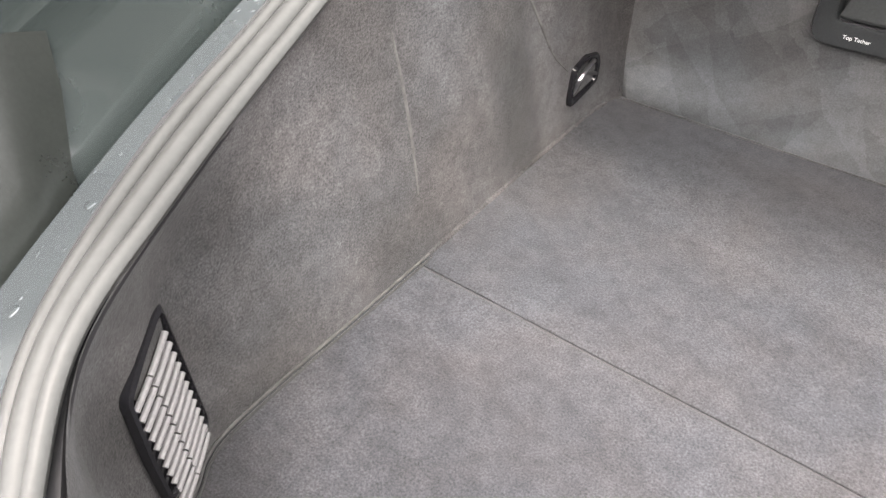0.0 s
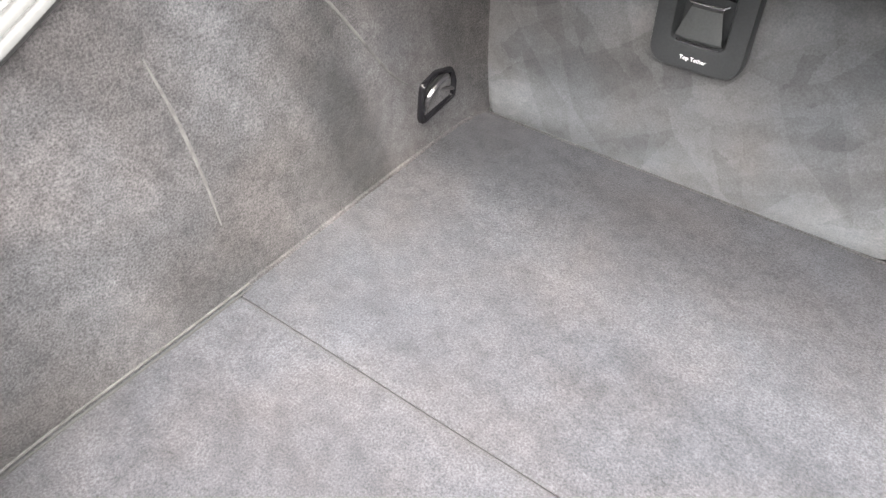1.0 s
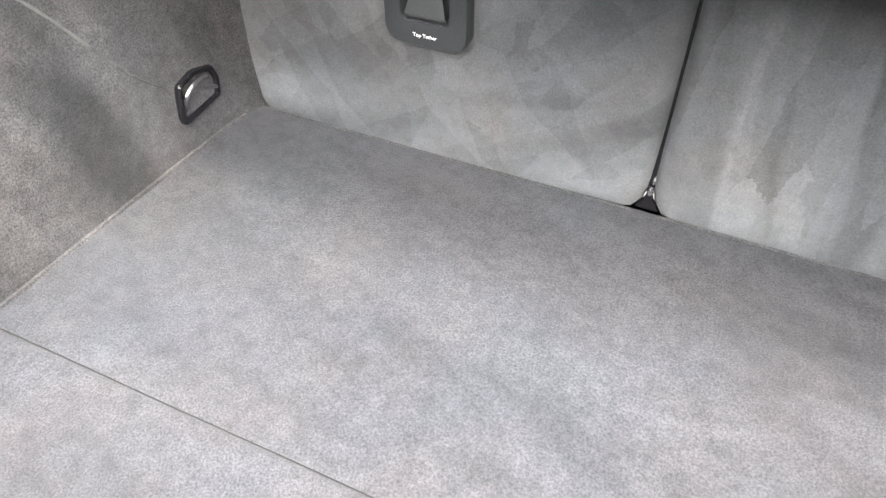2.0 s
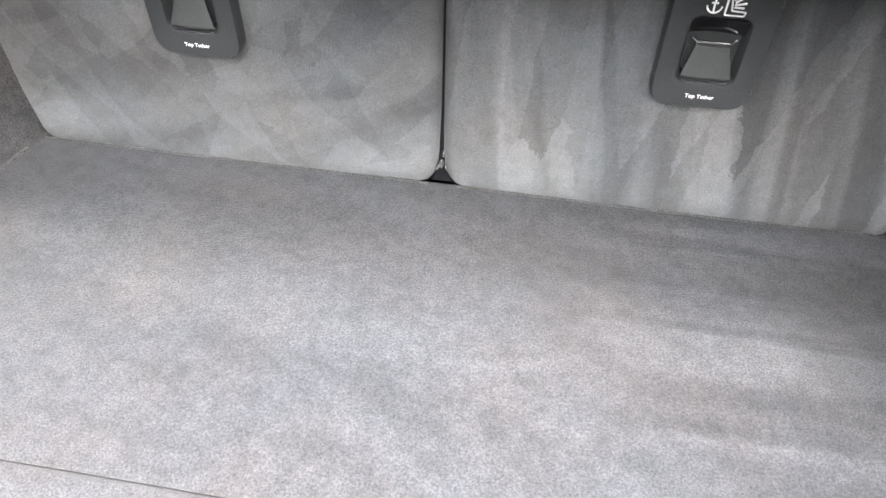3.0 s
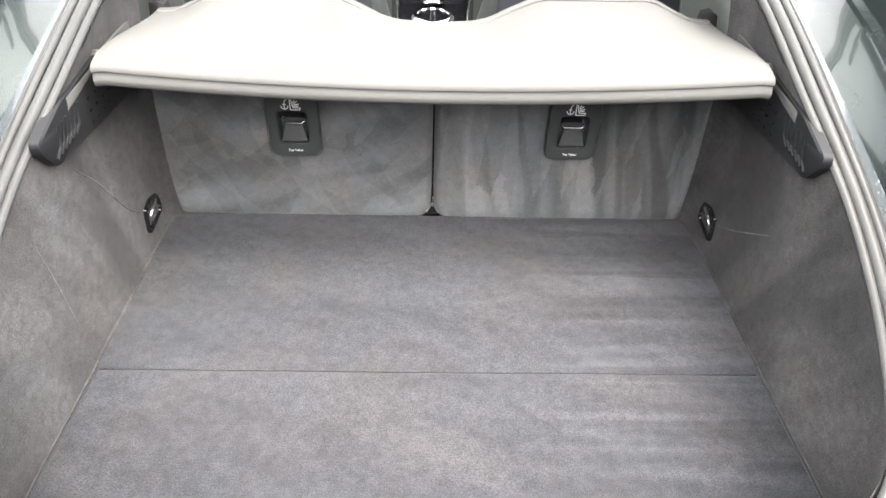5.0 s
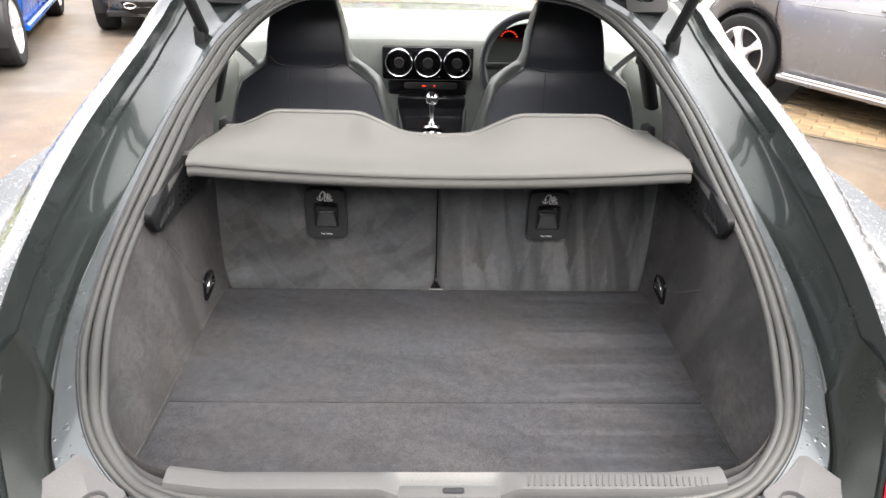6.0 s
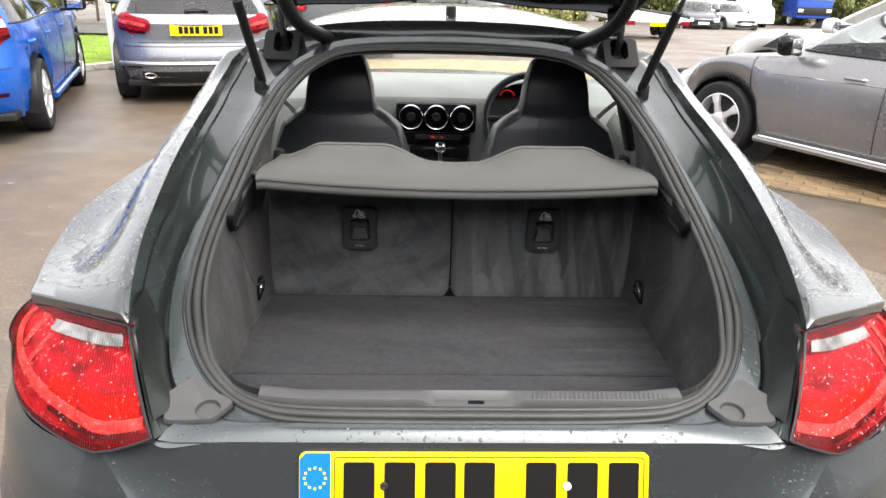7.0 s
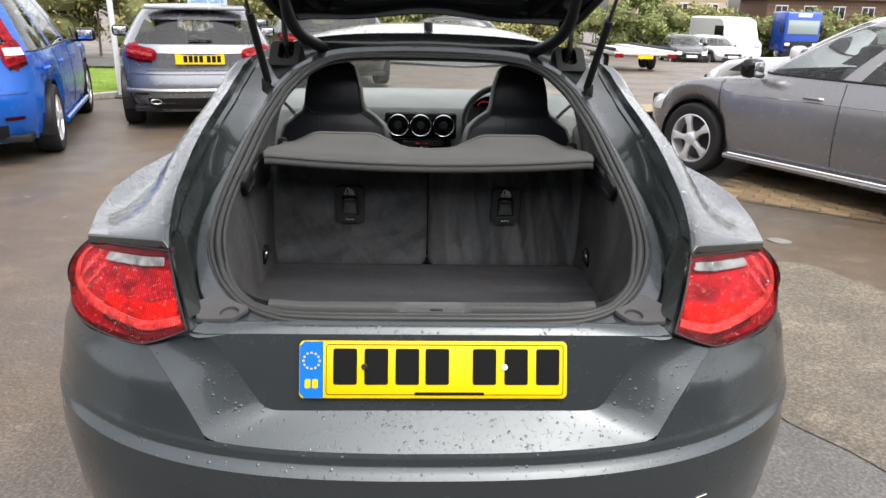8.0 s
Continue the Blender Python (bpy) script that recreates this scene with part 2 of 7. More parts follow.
def grid(bm, rows, close_u=False, close_v=False, keep=None):
    """Quads between rows of points; keep(i, j) may leave faces out."""
    vs = [[bm.verts.new(p) for p in row] for row in rows]
    n, k = len(vs), len(vs[0])
    for i in range(n if close_v else n - 1):
        for j in range(k if close_u else k - 1):
            if keep and not keep(i, j):
                continue
            q = [vs[i][j], vs[i][(j + 1) % k], vs[(i + 1) % n][(j + 1) % k], vs[(i + 1) % n][j]]
            if (q[0].co - q[3].co).length < 1e-6 and (q[1].co - q[2].co).length < 1e-6:
                continue
            bm.faces.new(q)
    return vs


def spline(points, n):
    """n points on a smooth curve through the given ones, evenly spread by length."""
    P = np.array(points, float)
    T = np.zeros_like(P)
    T[1:-1] = (P[2:] - P[:-2]) / 2
    T[0], T[-1] = P[1] - P[0], P[-1] - P[-2]
    out = []
    for i in range(len(P) - 1):
        for s in np.linspace(0, 1, 16, endpoint=False):
            out.append((2 * s**3 - 3 * s**2 + 1) * P[i] + (s**3 - 2 * s**2 + s) * T[i] + (3 * s**2 - 2 * s**3) * P[i + 1] + (s**3 - s**2) * T[i + 1])
    out.append(P[-1])
    out = np.array(out)
    d = np.r_[0, np.cumsum(np.linalg.norm(np.diff(out, axis=0), axis=1))]
    s = np.linspace(0, d[-1], n)
    return np.stack([np.interp(s, d, out[:, a]) for a in range(out.shape[1])], 1)


def ease(x, pts):
    """Piecewise smooth interpolation through (x, value) pairs."""
    xs = [p[0] for p in pts]
    return float(np.interp(x, xs, [p[1] for p in pts]))


def box(bm, at, size, bevel=0.0, turn=None, seg=2):
    b = bmesh.new()
    bmesh.ops.create_cube(b, size=1)
    bmesh.ops.scale(b, vec=size, verts=b.verts)
    if bevel:
        bmesh.ops.bevel(b, geom=b.edges[:], offset=bevel, segments=seg, affect="EDGES", profile=0.5)
    m = Matrix.Translation(at) @ (turn or Matrix())
    bmesh.ops.transform(b, matrix=m, verts=b.verts)
    join(bm, b)


def join(bm, b):
    vs = {v: bm.verts.new(v.co) for v in b.verts}
    for f in b.faces:
        bm.faces.new([vs[v] for v in f.verts])
    b.free()


def tube(bm, path, radius, sides=10, caps=True):
    """A round bar along a path; radius may be a list."""
    P = [Vector(p) for p in path]
    rows = []
    up = Vector((0.13, 0.21, 0.97))
    for i, p in enumerate(P):
        d = (P[min(i + 1, len(P) - 1)] - P[max(i - 1, 0)]).normalized()
        a = d.cross(up).normalized()
        b = a.cross(d).normalized()
        r = radius[i] if isinstance(radius, (list, tuple)) else radius
        rows.append([p + r * (math.cos(t) * a + math.sin(t) * b) for t in np.linspace(0, 2 * math.pi, sides, endpoint=False)])
    vs = grid(bm, rows, close_u=True)
    if caps:
        bm.faces.new(vs[0][::-1])
        bm.faces.new(vs[-1])


def lathe(bm, profile, sides=32, m=None):
    """Turns (radius, height) pairs round the z axis."""
    rows = []
    for r, z in profile:
        rows.append([(m or Matrix()) @ Vector((r * math.cos(t), r * math.sin(t), z)) for t in np.linspace(0, 2 * math.pi, sides, endpoint=False)])
    grid(bm, rows, close_u=True)


def plate_of(bm, outline, depth, m=None, bevel=0.0):
    """An upright slab with a 2D outline in its local x, y and the given thickness along z."""
    b = bmesh.new()
    f = b.faces.new([b.verts.new((x, y, 0)) for x, y in outline])
    e = bmesh.ops.extrude_face_region(b, geom=[f])
    bmesh.ops.translate(b, vec=(0, 0, depth), verts=[v for v in e["geom"] if isinstance(v, bmesh.types.BMVert)])
    if bevel:
        top = [x for x in b.edges if all(abs(v.co.z - depth) < 1e-6 for v in x.verts)]
        bmesh.ops.bevel(b, geom=top, offset=bevel, segments=2, affect="EDGES", profile=0.5)
    if m:
        bmesh.ops.transform(b, matrix=m, verts=b.verts)
    join(bm, b)


def rounded(w, h, r, n=5):
    """Outline of a rounded rectangle round the origin."""
    out = []
    for cx, cy, a in ((w / 2 - r, h / 2 - r, 0), (r - w / 2, h / 2 - r, 90), (r - w / 2, r - h / 2, 180), (w / 2 - r, r - h / 2, 270)):
        out += [(cx + r * math.cos(radians(a + 90 * k / n)), cy + r * math.sin(radians(a + 90 * k / n))) for k in range(n + 1)]
    return out


def softened(corners, r, n=4):
    """A closed outline with each corner rounded off by about r."""
    out = []
    for a, b, c in zip(corners[-1:] + corners[:-1], corners, corners[1:] + corners[:1]):
        a, b, c = np.array(a), np.array(b), np.array(c)
        p = b + (a - b) * min(0.45, r / np.linalg.norm(a - b))
        q = b + (c - b) * min(0.45, r / np.linalg.norm(c - b))
        out += [tuple((1 - f) ** 2 * p + 2 * f * (1 - f) * b + f * f * q) for f in np.linspace(0, 1, n)]
    return out


def wall_turn():
    """Local x to the right, local y up, local z towards the back of the car."""
    return Matrix(((1, 0, 0), (0, 0, -1), (0, 1, 0))).to_4x4()

# ---- the sports car: shell ----
W, P3 = 0.908, 3.0
car = thing("sports_car", "dark grey coupe with its tailgate open, wet with rain", "car")


def nose(z):
    """How far back the bumper reaches on the centre line at height z."""
    return ease(z, [(0.18, -0.02), (0.26, -0.09), (0.36, -0.125), (0.50, -0.142), (0.575, -0.138), (0.592, -0.118), (0.603, -0.117), (0.62, -0.108), (0.70, -0.082), (0.77, -0.048), (0.81, -0.03), (0.95, -0.02)])


def tumble(z):
    return ease(z, [(0.15, 0.955), (0.3, 0.985), (0.5, 1.0), (0.70, 0.998), (0.78, 0.985), (0.85, 0.96), (0.92, 0.915)])


def back_y(x, z):
    r = min(1.0, abs(x) / (W * tumble(z)))
    return nose(z) + 0.85 * (1 - (1 - r**P3) ** (1 / P3))


def side_x(y, z):
    s = min(1.0, max(0.0, (y - nose(z)) / 0.85))
    return W * tumble(z) * (1 - (1 - s) ** P3) ** (1 / P3)


SEAM_Y = 0.33  # where bumper and side panel meet


def panel_y(z):
    return 0.014 - 0.36 * (0.812 - z)


def rise(x, z):
    """The crease climbs a little towards the flanks."""
    k = min(1.0, max(0.0, (0.74 - z) / 0.125)) if z > 0.615 else min(1.0, max(0.0, (z - 0.30) / 0.28))
    return 0.032 * min(1.0, abs(x) / 0.8) ** 2 * k


def bumper():
    bm = bmesh.new()
    n, k = 14, 22
    # outside of the recess, between its slanted sides and the flanks
    rows = []
    for i in range(n + 1):
        v = i / n
        xo = 0.569 + (0.43 - 0.569) * v
        row = []
        for j in range(k + 1):
            zt = 0.775
            x_end = side_x(SEAM_Y, zt + (0.615 - zt) * v)
            x = xo + (x_end - xo) * math.sin(j / k * math.pi / 2)
            zt = ease(x, [(0.47, 0.811), (0.588, 0.768), (0.72, 0.758), (0.84, 0.765)])
            z = zt + (0.615 - zt) * v
            row.append((x, back_y(x, z), z + rise(x, z)))
        rows.append(row)
    for side in (1, -1):
        grid(bm, [[(side * x, y, z) for x, y, z in r] for r in rows])
    # below the recess, all across
    low = []
    for z in [0.615, 0.608, 0.603, 0.600, 0.596, 0.590, 0.582, 0.574, 0.566, 0.555, 0.54, 0.50, 0.45, 0.40, 0.36, 0.32, 0.29, 0.26, 0.22, 0.18]:
        row = []
        for j in range(-40, 41):
            x = side_x(SEAM_Y, z) * math.sin(j / 40 * math.pi / 2)
            row.append((x, back_y(x, z), z + rise(x, z)))
        low.append(row)
    grid(bm, low)
    ob = part("bumper", bm, PAINT_FEW, car, "dark grey bumper with water beads and a small scratch", 28)
    # the recess: sloping ledge round a flat plate panel
    bm = bmesh.new()
    inner, outer = [], []
    path_in = [(0.447, 0.803), (0.42, 0.782), (0.395, 0.752), (0.37, 0.722), (0.345, 0.690), (0.331, 0.674), (0.314, 0.666), (0.288, 0.664), (0.15, 0.664), (0.0, 0.664)]
    path_out = [(0.569, 0.776), (0.538, 0.742), (0.507, 0.708), (0.477, 0.672), (0.452, 0.640), (0.438, 0.624), (0.415, 0.616), (0.38, 0.615), (0.2, 0.615), (0.0, 0.615)]
    pi, po = spline(path_in, 40), spline(path_out, 40)
    for side in (1, -1):
        rows = []
        for f in (0.0, 0.04, 0.3, 0.6, 0.9, 0.97, 1.0):
            row = []
            for a, b in zip(pi, po):
                x, z = a + (b - a) * f
                y = panel_y(a[1]) + (back_y(b[0], b[1]) - panel_y(a[1])) * f
                row.append((side * x, y, z + rise(b[0], b[1]) * f))
            rows.append(row)
        # top corner next to the lamp
        grid(bm, rows)
        tri = [(0.447, panel_y(0.803), 0.803), (0.474, 0.008, 0.811), (0.569, back_y(0.569, 0.776), 0.776)]
        bm.faces.new([bm.verts.new((side * x, y, z)) for x, y, z in tri])
    ledge = part("recess_ledge", bm, PAINT_FEW, ob, "wet sloping ledge of the plate recess", 30)
    rain([r[22:] for r in rows[1:-1]], 70, ledge, 21, 0.0022)
    rain([[(-x, y, z) for x, y, z in r[22:]] for r in rows[1:-1]], 70, ledge, 22, 0.0022)
    bm = bmesh.new()
    rows = [[(p[0] * s, panel_y(p[1]), p[1]) for s in np.linspace(-1, 1, 15)] for p in pi]
    grid(bm, rows)
    part("plate_panel", bm, PAINT_FEW, ob, "flat grey panel behind the number plate", 30)
    bm = bmesh.new()
    tube(bm, [(0.52, back_y(0.52, 0.487) - 0.001, 0.485), (0.535, back_y(0.535, 0.489) - 0.001, 0.489), (0.555, back_y(0.555, 0.49) - 0.0004, 0.49)], 0.0009, 6)
    part("scratch", bm, WHITE, ob, "small pale scratch")
    return ob


# stations round the tailgate opening, from the middle of the lip to the middle of the roof edge
S_KEYS = [(0, 0.112, 0.827), (0.25, 0.113, 0.827), (0.345, 0.122, 0.831), (0.395, 0.148, 0.842), (0.43, 0.19, 0.859), (0.462, 0.281, 0.878), (0.484, 0.378, 0.904), (0.485, 0.482, 0.952), (0.464, 0.61, 1.02), (0.446, 0.74, 1.085), (0.428, 0.85, 1.129), (0.405, 0.95, 1.17), (0.349, 1.065, 1.218), (0.25, 1.127, 1.243), (0, 1.14, 1.248)]
B_KEYS = [(0, 0.053, 0.803), (0.25, 0.056, 0.804), (0.335, 0.07, 0.811), (0.398, 0.106, 0.825), (0.452, 0.167, 0.85), (0.499, 0.274, 0.876), (0.52, 0.378, 0.904), (0.52, 0.482, 0.952), (0.503, 0.62, 1.024), (0.484, 0.75, 1.088), (0.464, 0.87, 1.137), (0.44, 0.975, 1.18), (0.38, 1.09, 1.226), (0.26, 1.15, 1.251), (0, 1.163, 1.258)]
C_KEYS = [(0, 0.04, 0.809), (0.25, 0.042, 0.809), (0.36, 0.05, 0.811), (0.43, 0.075, 0.817), (0.482, 0.13, 0.835), (0.525, 0.256, 0.868), (0.548, 0.373, 0.901), (0.543, 0.482, 0.95), (0.522, 0.62, 1.021), (0.499, 0.755, 1.089), (0.478, 0.885, 1.142), (0.456, 0.998, 1.188), (0.402, 1.112, 1.234), (0.28, 1.185, 1.272), (0, 1.195, 1.282)]
R_KEYS = [(0, 0.012, 0.812), (0.25, 0.012, 0.812), (0.38, 0.012, 0.812), (0.472, 0.008, 0.811), (0.505, 0.07, 0.873), (0.538, 0.135, 0.938), (0.575, 0.30, 0.992), (0.588, 0.46, 1.045), (0.597, 0.62, 1.088), (0.604, 0.78, 1.12), (0.611, 0.95, 1.15), (0.617, 1.10, 1.18), (0.57, 1.20, 1.245), (0.35, 1.205, 1.306), (0, 1.21, 1.323)]


def keyed(keys, per=10):
    """The ring in equal steps between stations, so that rings match each other."""
    P = np.array(keys, float)
    T = np.zeros_like(P)
    T[1:-1] = (P[2:] - P[:-2]) / 2
    T[0] = (P[1] - P[0]) * (1, 0, 0)
    T[-1] = (P[-1] - P[-2]) * (1, 0, 0)
    out = []
    for i in range(len(P) - 1):
        for s in np.linspace(0, 1, per, endpoint=False):
            out.append((2 * s**3 - 3 * s**2 + 1) * P[i] + (s**3 - 2 * s**2 + s) * T[i] + (3 * s**2 - 2 * s**3) * P[i + 1] + (s**3 - s**2) * T[i + 1])
    return np.array(out + [P[-1]])


S_R, B_R, C_R, R_R = keyed(S_KEYS), keyed(B_KEYS), keyed(C_KEYS), keyed(R_KEYS)
R_R[30:50] = [np.array(R_KEYS[3]) + (np.array(R_KEYS[5]) - np.array(R_KEYS[3])) * s for s in np.linspace(0, 1, 20, endpoint=False)]
COUNT = len(S_R)


def station(i):
    return i / 10.0


def opening():
    # painted flange from the seal to the gutter edge
    bm = bmesh.new()
    for side in (1, -1):
        rows = []
        for f in (-0.1, 0.0, 0.5, 0.93, 1.0):
            rows.append([((B + (C - B) * f) + np.array((0, 0, -0.006 if f in (-0.1, 1.0) else 0.0))) * (side, 1, 1) for B, C in zip(B_R, C_R)])
        grid(bm, rows)
    flange = part("opening_flange", bm, PAINT_FEW, car, "wet painted flange round the tailgate opening")
    # painted lip in front of the lock
    bm = bmesh.new()
    for side in (1, -1):
        a, b = C_R[:31], R_R[:31]
        grid(bm, [[(p + (q - p) * f + np.array((0, 0, dz * ease(p[0], [(0.30, 1.0), (0.37, 0.25)]) if dz > 0 else dz))) * (side, 1, 1) for p, q in zip(a, b)] for f, dz in ((0, -0.006), (0.05, 0.007), (0.18, 0.0088), (0.42, 0.0066), (0.70, 0.0005), (1, -0.0095))])
    part("lip", bm, PAINT_FEW, car, "wet painted loading lip")
    # gutters along the pillars, with their bright outer edge
    for side in (1, -1):
        bm = bmesh.new()
        rows = []
        for f, dip in ((0.0, 0.006), (0.06, 0.02), (0.2, 0.032), (0.45, 0.036), (0.68, 0.034), (0.80, 0.030), (0.82, 0.024), (0.84, 0.030), (0.95, 0.026), (1.0, 0.0)):
            row = []
            for i in range(30, 121):
                c, r = C_R[i], R_R[i]
                s = station(i)
                k = ease(s, [(3, 0.1), (4.5, 0.8), (6, 1), (10, 1), (11.5, 0.7), (12, 0.4)])
                p = c + (r - c) * f
                row.append((p + np.array((0.0, 0.25, -1.0)) * dip * k) * (side, 1, 1))
            rows.append(row)
        grid(bm, rows)
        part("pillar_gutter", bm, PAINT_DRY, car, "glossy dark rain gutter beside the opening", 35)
        # header above the opening
        bm = bmesh.new()
        rows = []
        for f, dip in ((0, 0.004), (0.08, 0.012), (0.5, 0.014), (0.9, 0.010), (1.0, 0)):
            rows.append([((C_R[i] + (R_R[i] - C_R[i]) * f) + np.array((0, 0.3, -1.0)) * dip * (0.4 + 0.6 * min(1, (i - 120) / 10))) * (side, 1, 1) for i in range(120, COUNT)])
        grid(bm, rows)
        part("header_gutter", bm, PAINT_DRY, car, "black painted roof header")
        # moulded cover at the foot of the gutter, beside the lamp
        bm = bmesh.new()
        rows = []
        for f, dip in ((0.04, 0.012), (0.10, 0.002), (0.22, -0.001), (0.5, 0.0), (0.75, 0.003), (0.90, 0.006), (0.97, 0.014)):
            end = 48 + 9 * min(1, max(0, (f - 0.04) / 0.66)) - 3 * max(0, f - 0.7) / 0.27
            row = []
            for u in np.linspace(0, 1, 24):
                i = 33 + (end - 33) * u
                k = int(i)
                C = C_R[k] + (C_R[k + 1] - C_R[k]) * (i - k)
                R = R_R[k] + (R_R[k + 1] - R_R[k]) * (i - k)
                down = dip + 0.020 * max(0, (u - 0.93) / 0.07)
                row.append((C + (R - C) * f + np.array((0, 0.25, -1.0)) * down) * (side, 1, 1))
            rows.append(row)
        grid(bm, rows)
        part("gutter_cover", bm, COVER, car, "dark moulded cover beside the lamp", 50)
    # the rubber seal: two soft ridges with a groove between
    seal = None
    for name, fr0, fr1, r in (("door_seal", 0.56, 0.12, 0.0046), ("seal_ridge", 0.74, 0.50, 0.0066), ("seal_lip", 0.94, 0.90, 0.0046)):
        bm = bmesh.new()
        loop = [(S + (B - S) * ease(station(i), [(0, fr0), (2.5, fr0), (4.5, fr1)])) + np.array((0, 0, 0.001)) for i, (S, B) in enumerate(zip(S_R, B_R))]
        loop = [tuple(p) for p in loop] + [(-p[0], p[1], p[2]) for p in loop[-2:0:-1]]
        rows = []
        L = [Vector(p) for p in loop]
        up = Vector((0, -0.38, 0.925))
        for i, p in enumerate(L):
            d = (L[(i + 1) % len(L)] - L[i - 1]).normalized()
            a = d.cross(up).normalized()
            rows.append([p + r * (math.cos(t) * a * 1.15 + math.sin(t) * up) for t in np.linspace(0, 2 * math.pi, 10, endpoint=False)])
        grid(bm, rows, close_u=True, close_v=True)
        seal = part(name, bm, SEAL, seal or car, "dull grey rubber seal round the opening" if not seal else "ridge of the rubber seal")
    bm = bmesh.new()
    for side in (1, -1):
        grid(bm, [[((S + (B - S) * f) + np.array((0, 0, dz))) * (side, 1, 1) for S, B in zip(S_R, B_R)] for f, dz in ((0.20, -0.012), (0.22, -0.007), (0.9, -0.006), (1.16, 0.0012), (1.17, -0.004))])
    part("seal_base", bm, RUBBER, seal)


def upper_side(side):
    """Quarter deck and roof rail from the gutter's edge to the shoulder."""
    rows = []
    for s in np.linspace(0, 1, 26):
        yr, ys = 0.135 + s * 1.065, 0.283 + s * 0.917
        R = np.array([np.interp(yr, R_R[50:120, 1], R_R[50:120, a]) for a in range(3)])
        sh = np.array((ease(ys, SH_X), ys, ease(ys, SH_Z)))
        k = 1.0 + 1.3 * min(1, s / 0.5)
        row = []
        for t in np.linspace(0, 1, 22):
            p = R + (sh - R) * t
            e = min(1.0, max(0.0, (t - 0.14) / 0.62))
            e = e * e * (3 - 2 * e)
            p[2] = R[2] - 0.10 * t * min(1, s * 4) * (1 - t) + (sh[2] - R[2]) * (t + (e - t) * min(1, s / 0.35)) + 0.010 * math.sin(math.pi * t) * min(1, s * 6) * (1 - min(1, s * 2))
            p[2] += 0.015 * min(1, t / 0.06) * (1 - 0.25 * t) * max(0.0, 1 - s / 0.4) ** 2
            row.append(p * (side, 1, 1))
        rows.append(row)
    return rows


SH_X = [(0.283, 0.765), (0.45, 0.815), (0.65, 0.855), (0.85, 0.868), (1.2, 0.872), (2.0, 0.872), (2.9, 0.865), (3.35, 0.86), (3.9, 0.74), (4.1, 0.6)]
SH_Z = [(0.283, 0.903), (0.45, 0.915), (0.65, 0.925), (0.85, 0.925), (1.2, 0.915), (2.0, 0.90), (2.9, 0.88), (3.35, 0.845), (3.9, 0.74), (4.1, 0.66)]
WHEELS = (0.80, 3.305)


def arch_z(y, r=0.345):
    z = 0.17
    for c in WHEELS:
        if abs(y - c) < r:
            z = max(z, 0.315 + math.sqrt(r * r - (y - c) ** 2))
    return z


def flank(side):
    rows = []
    ys = sorted(set([SEAM_Y + 0.0] + [round(float(v), 3) for v in np.linspace(0.36, 4.08, 120)]))
    for y in ys:
        sx, sz = ease(y, SH_X), ease(y, SH_Z)
        zb = arch_z(y)
        row = [(sx, y, sz)]
        for f in (0.04, 0.10, 0.2, 0.35, 0.5, 0.65, 0.8, 0.9, 1.0):
            z = sz + (zb - sz) * f
            x = side_x(y, z)
            if y > 3.3:
                x *= 1 - 0.42 * ((y - 3.3) / 0.8) ** 2.2
            elif y > 1.2:
                x *= 1 - 0.03 * math.sin((y - 1.2) / 2.1 * math.pi)
            x = sx + (x - sx) * min(1, f / 0.2) ** 0.5
            row.append((x * side, y, z))
        row[0] = (sx * side, y, sz)
        rows.append(row)
    return rows


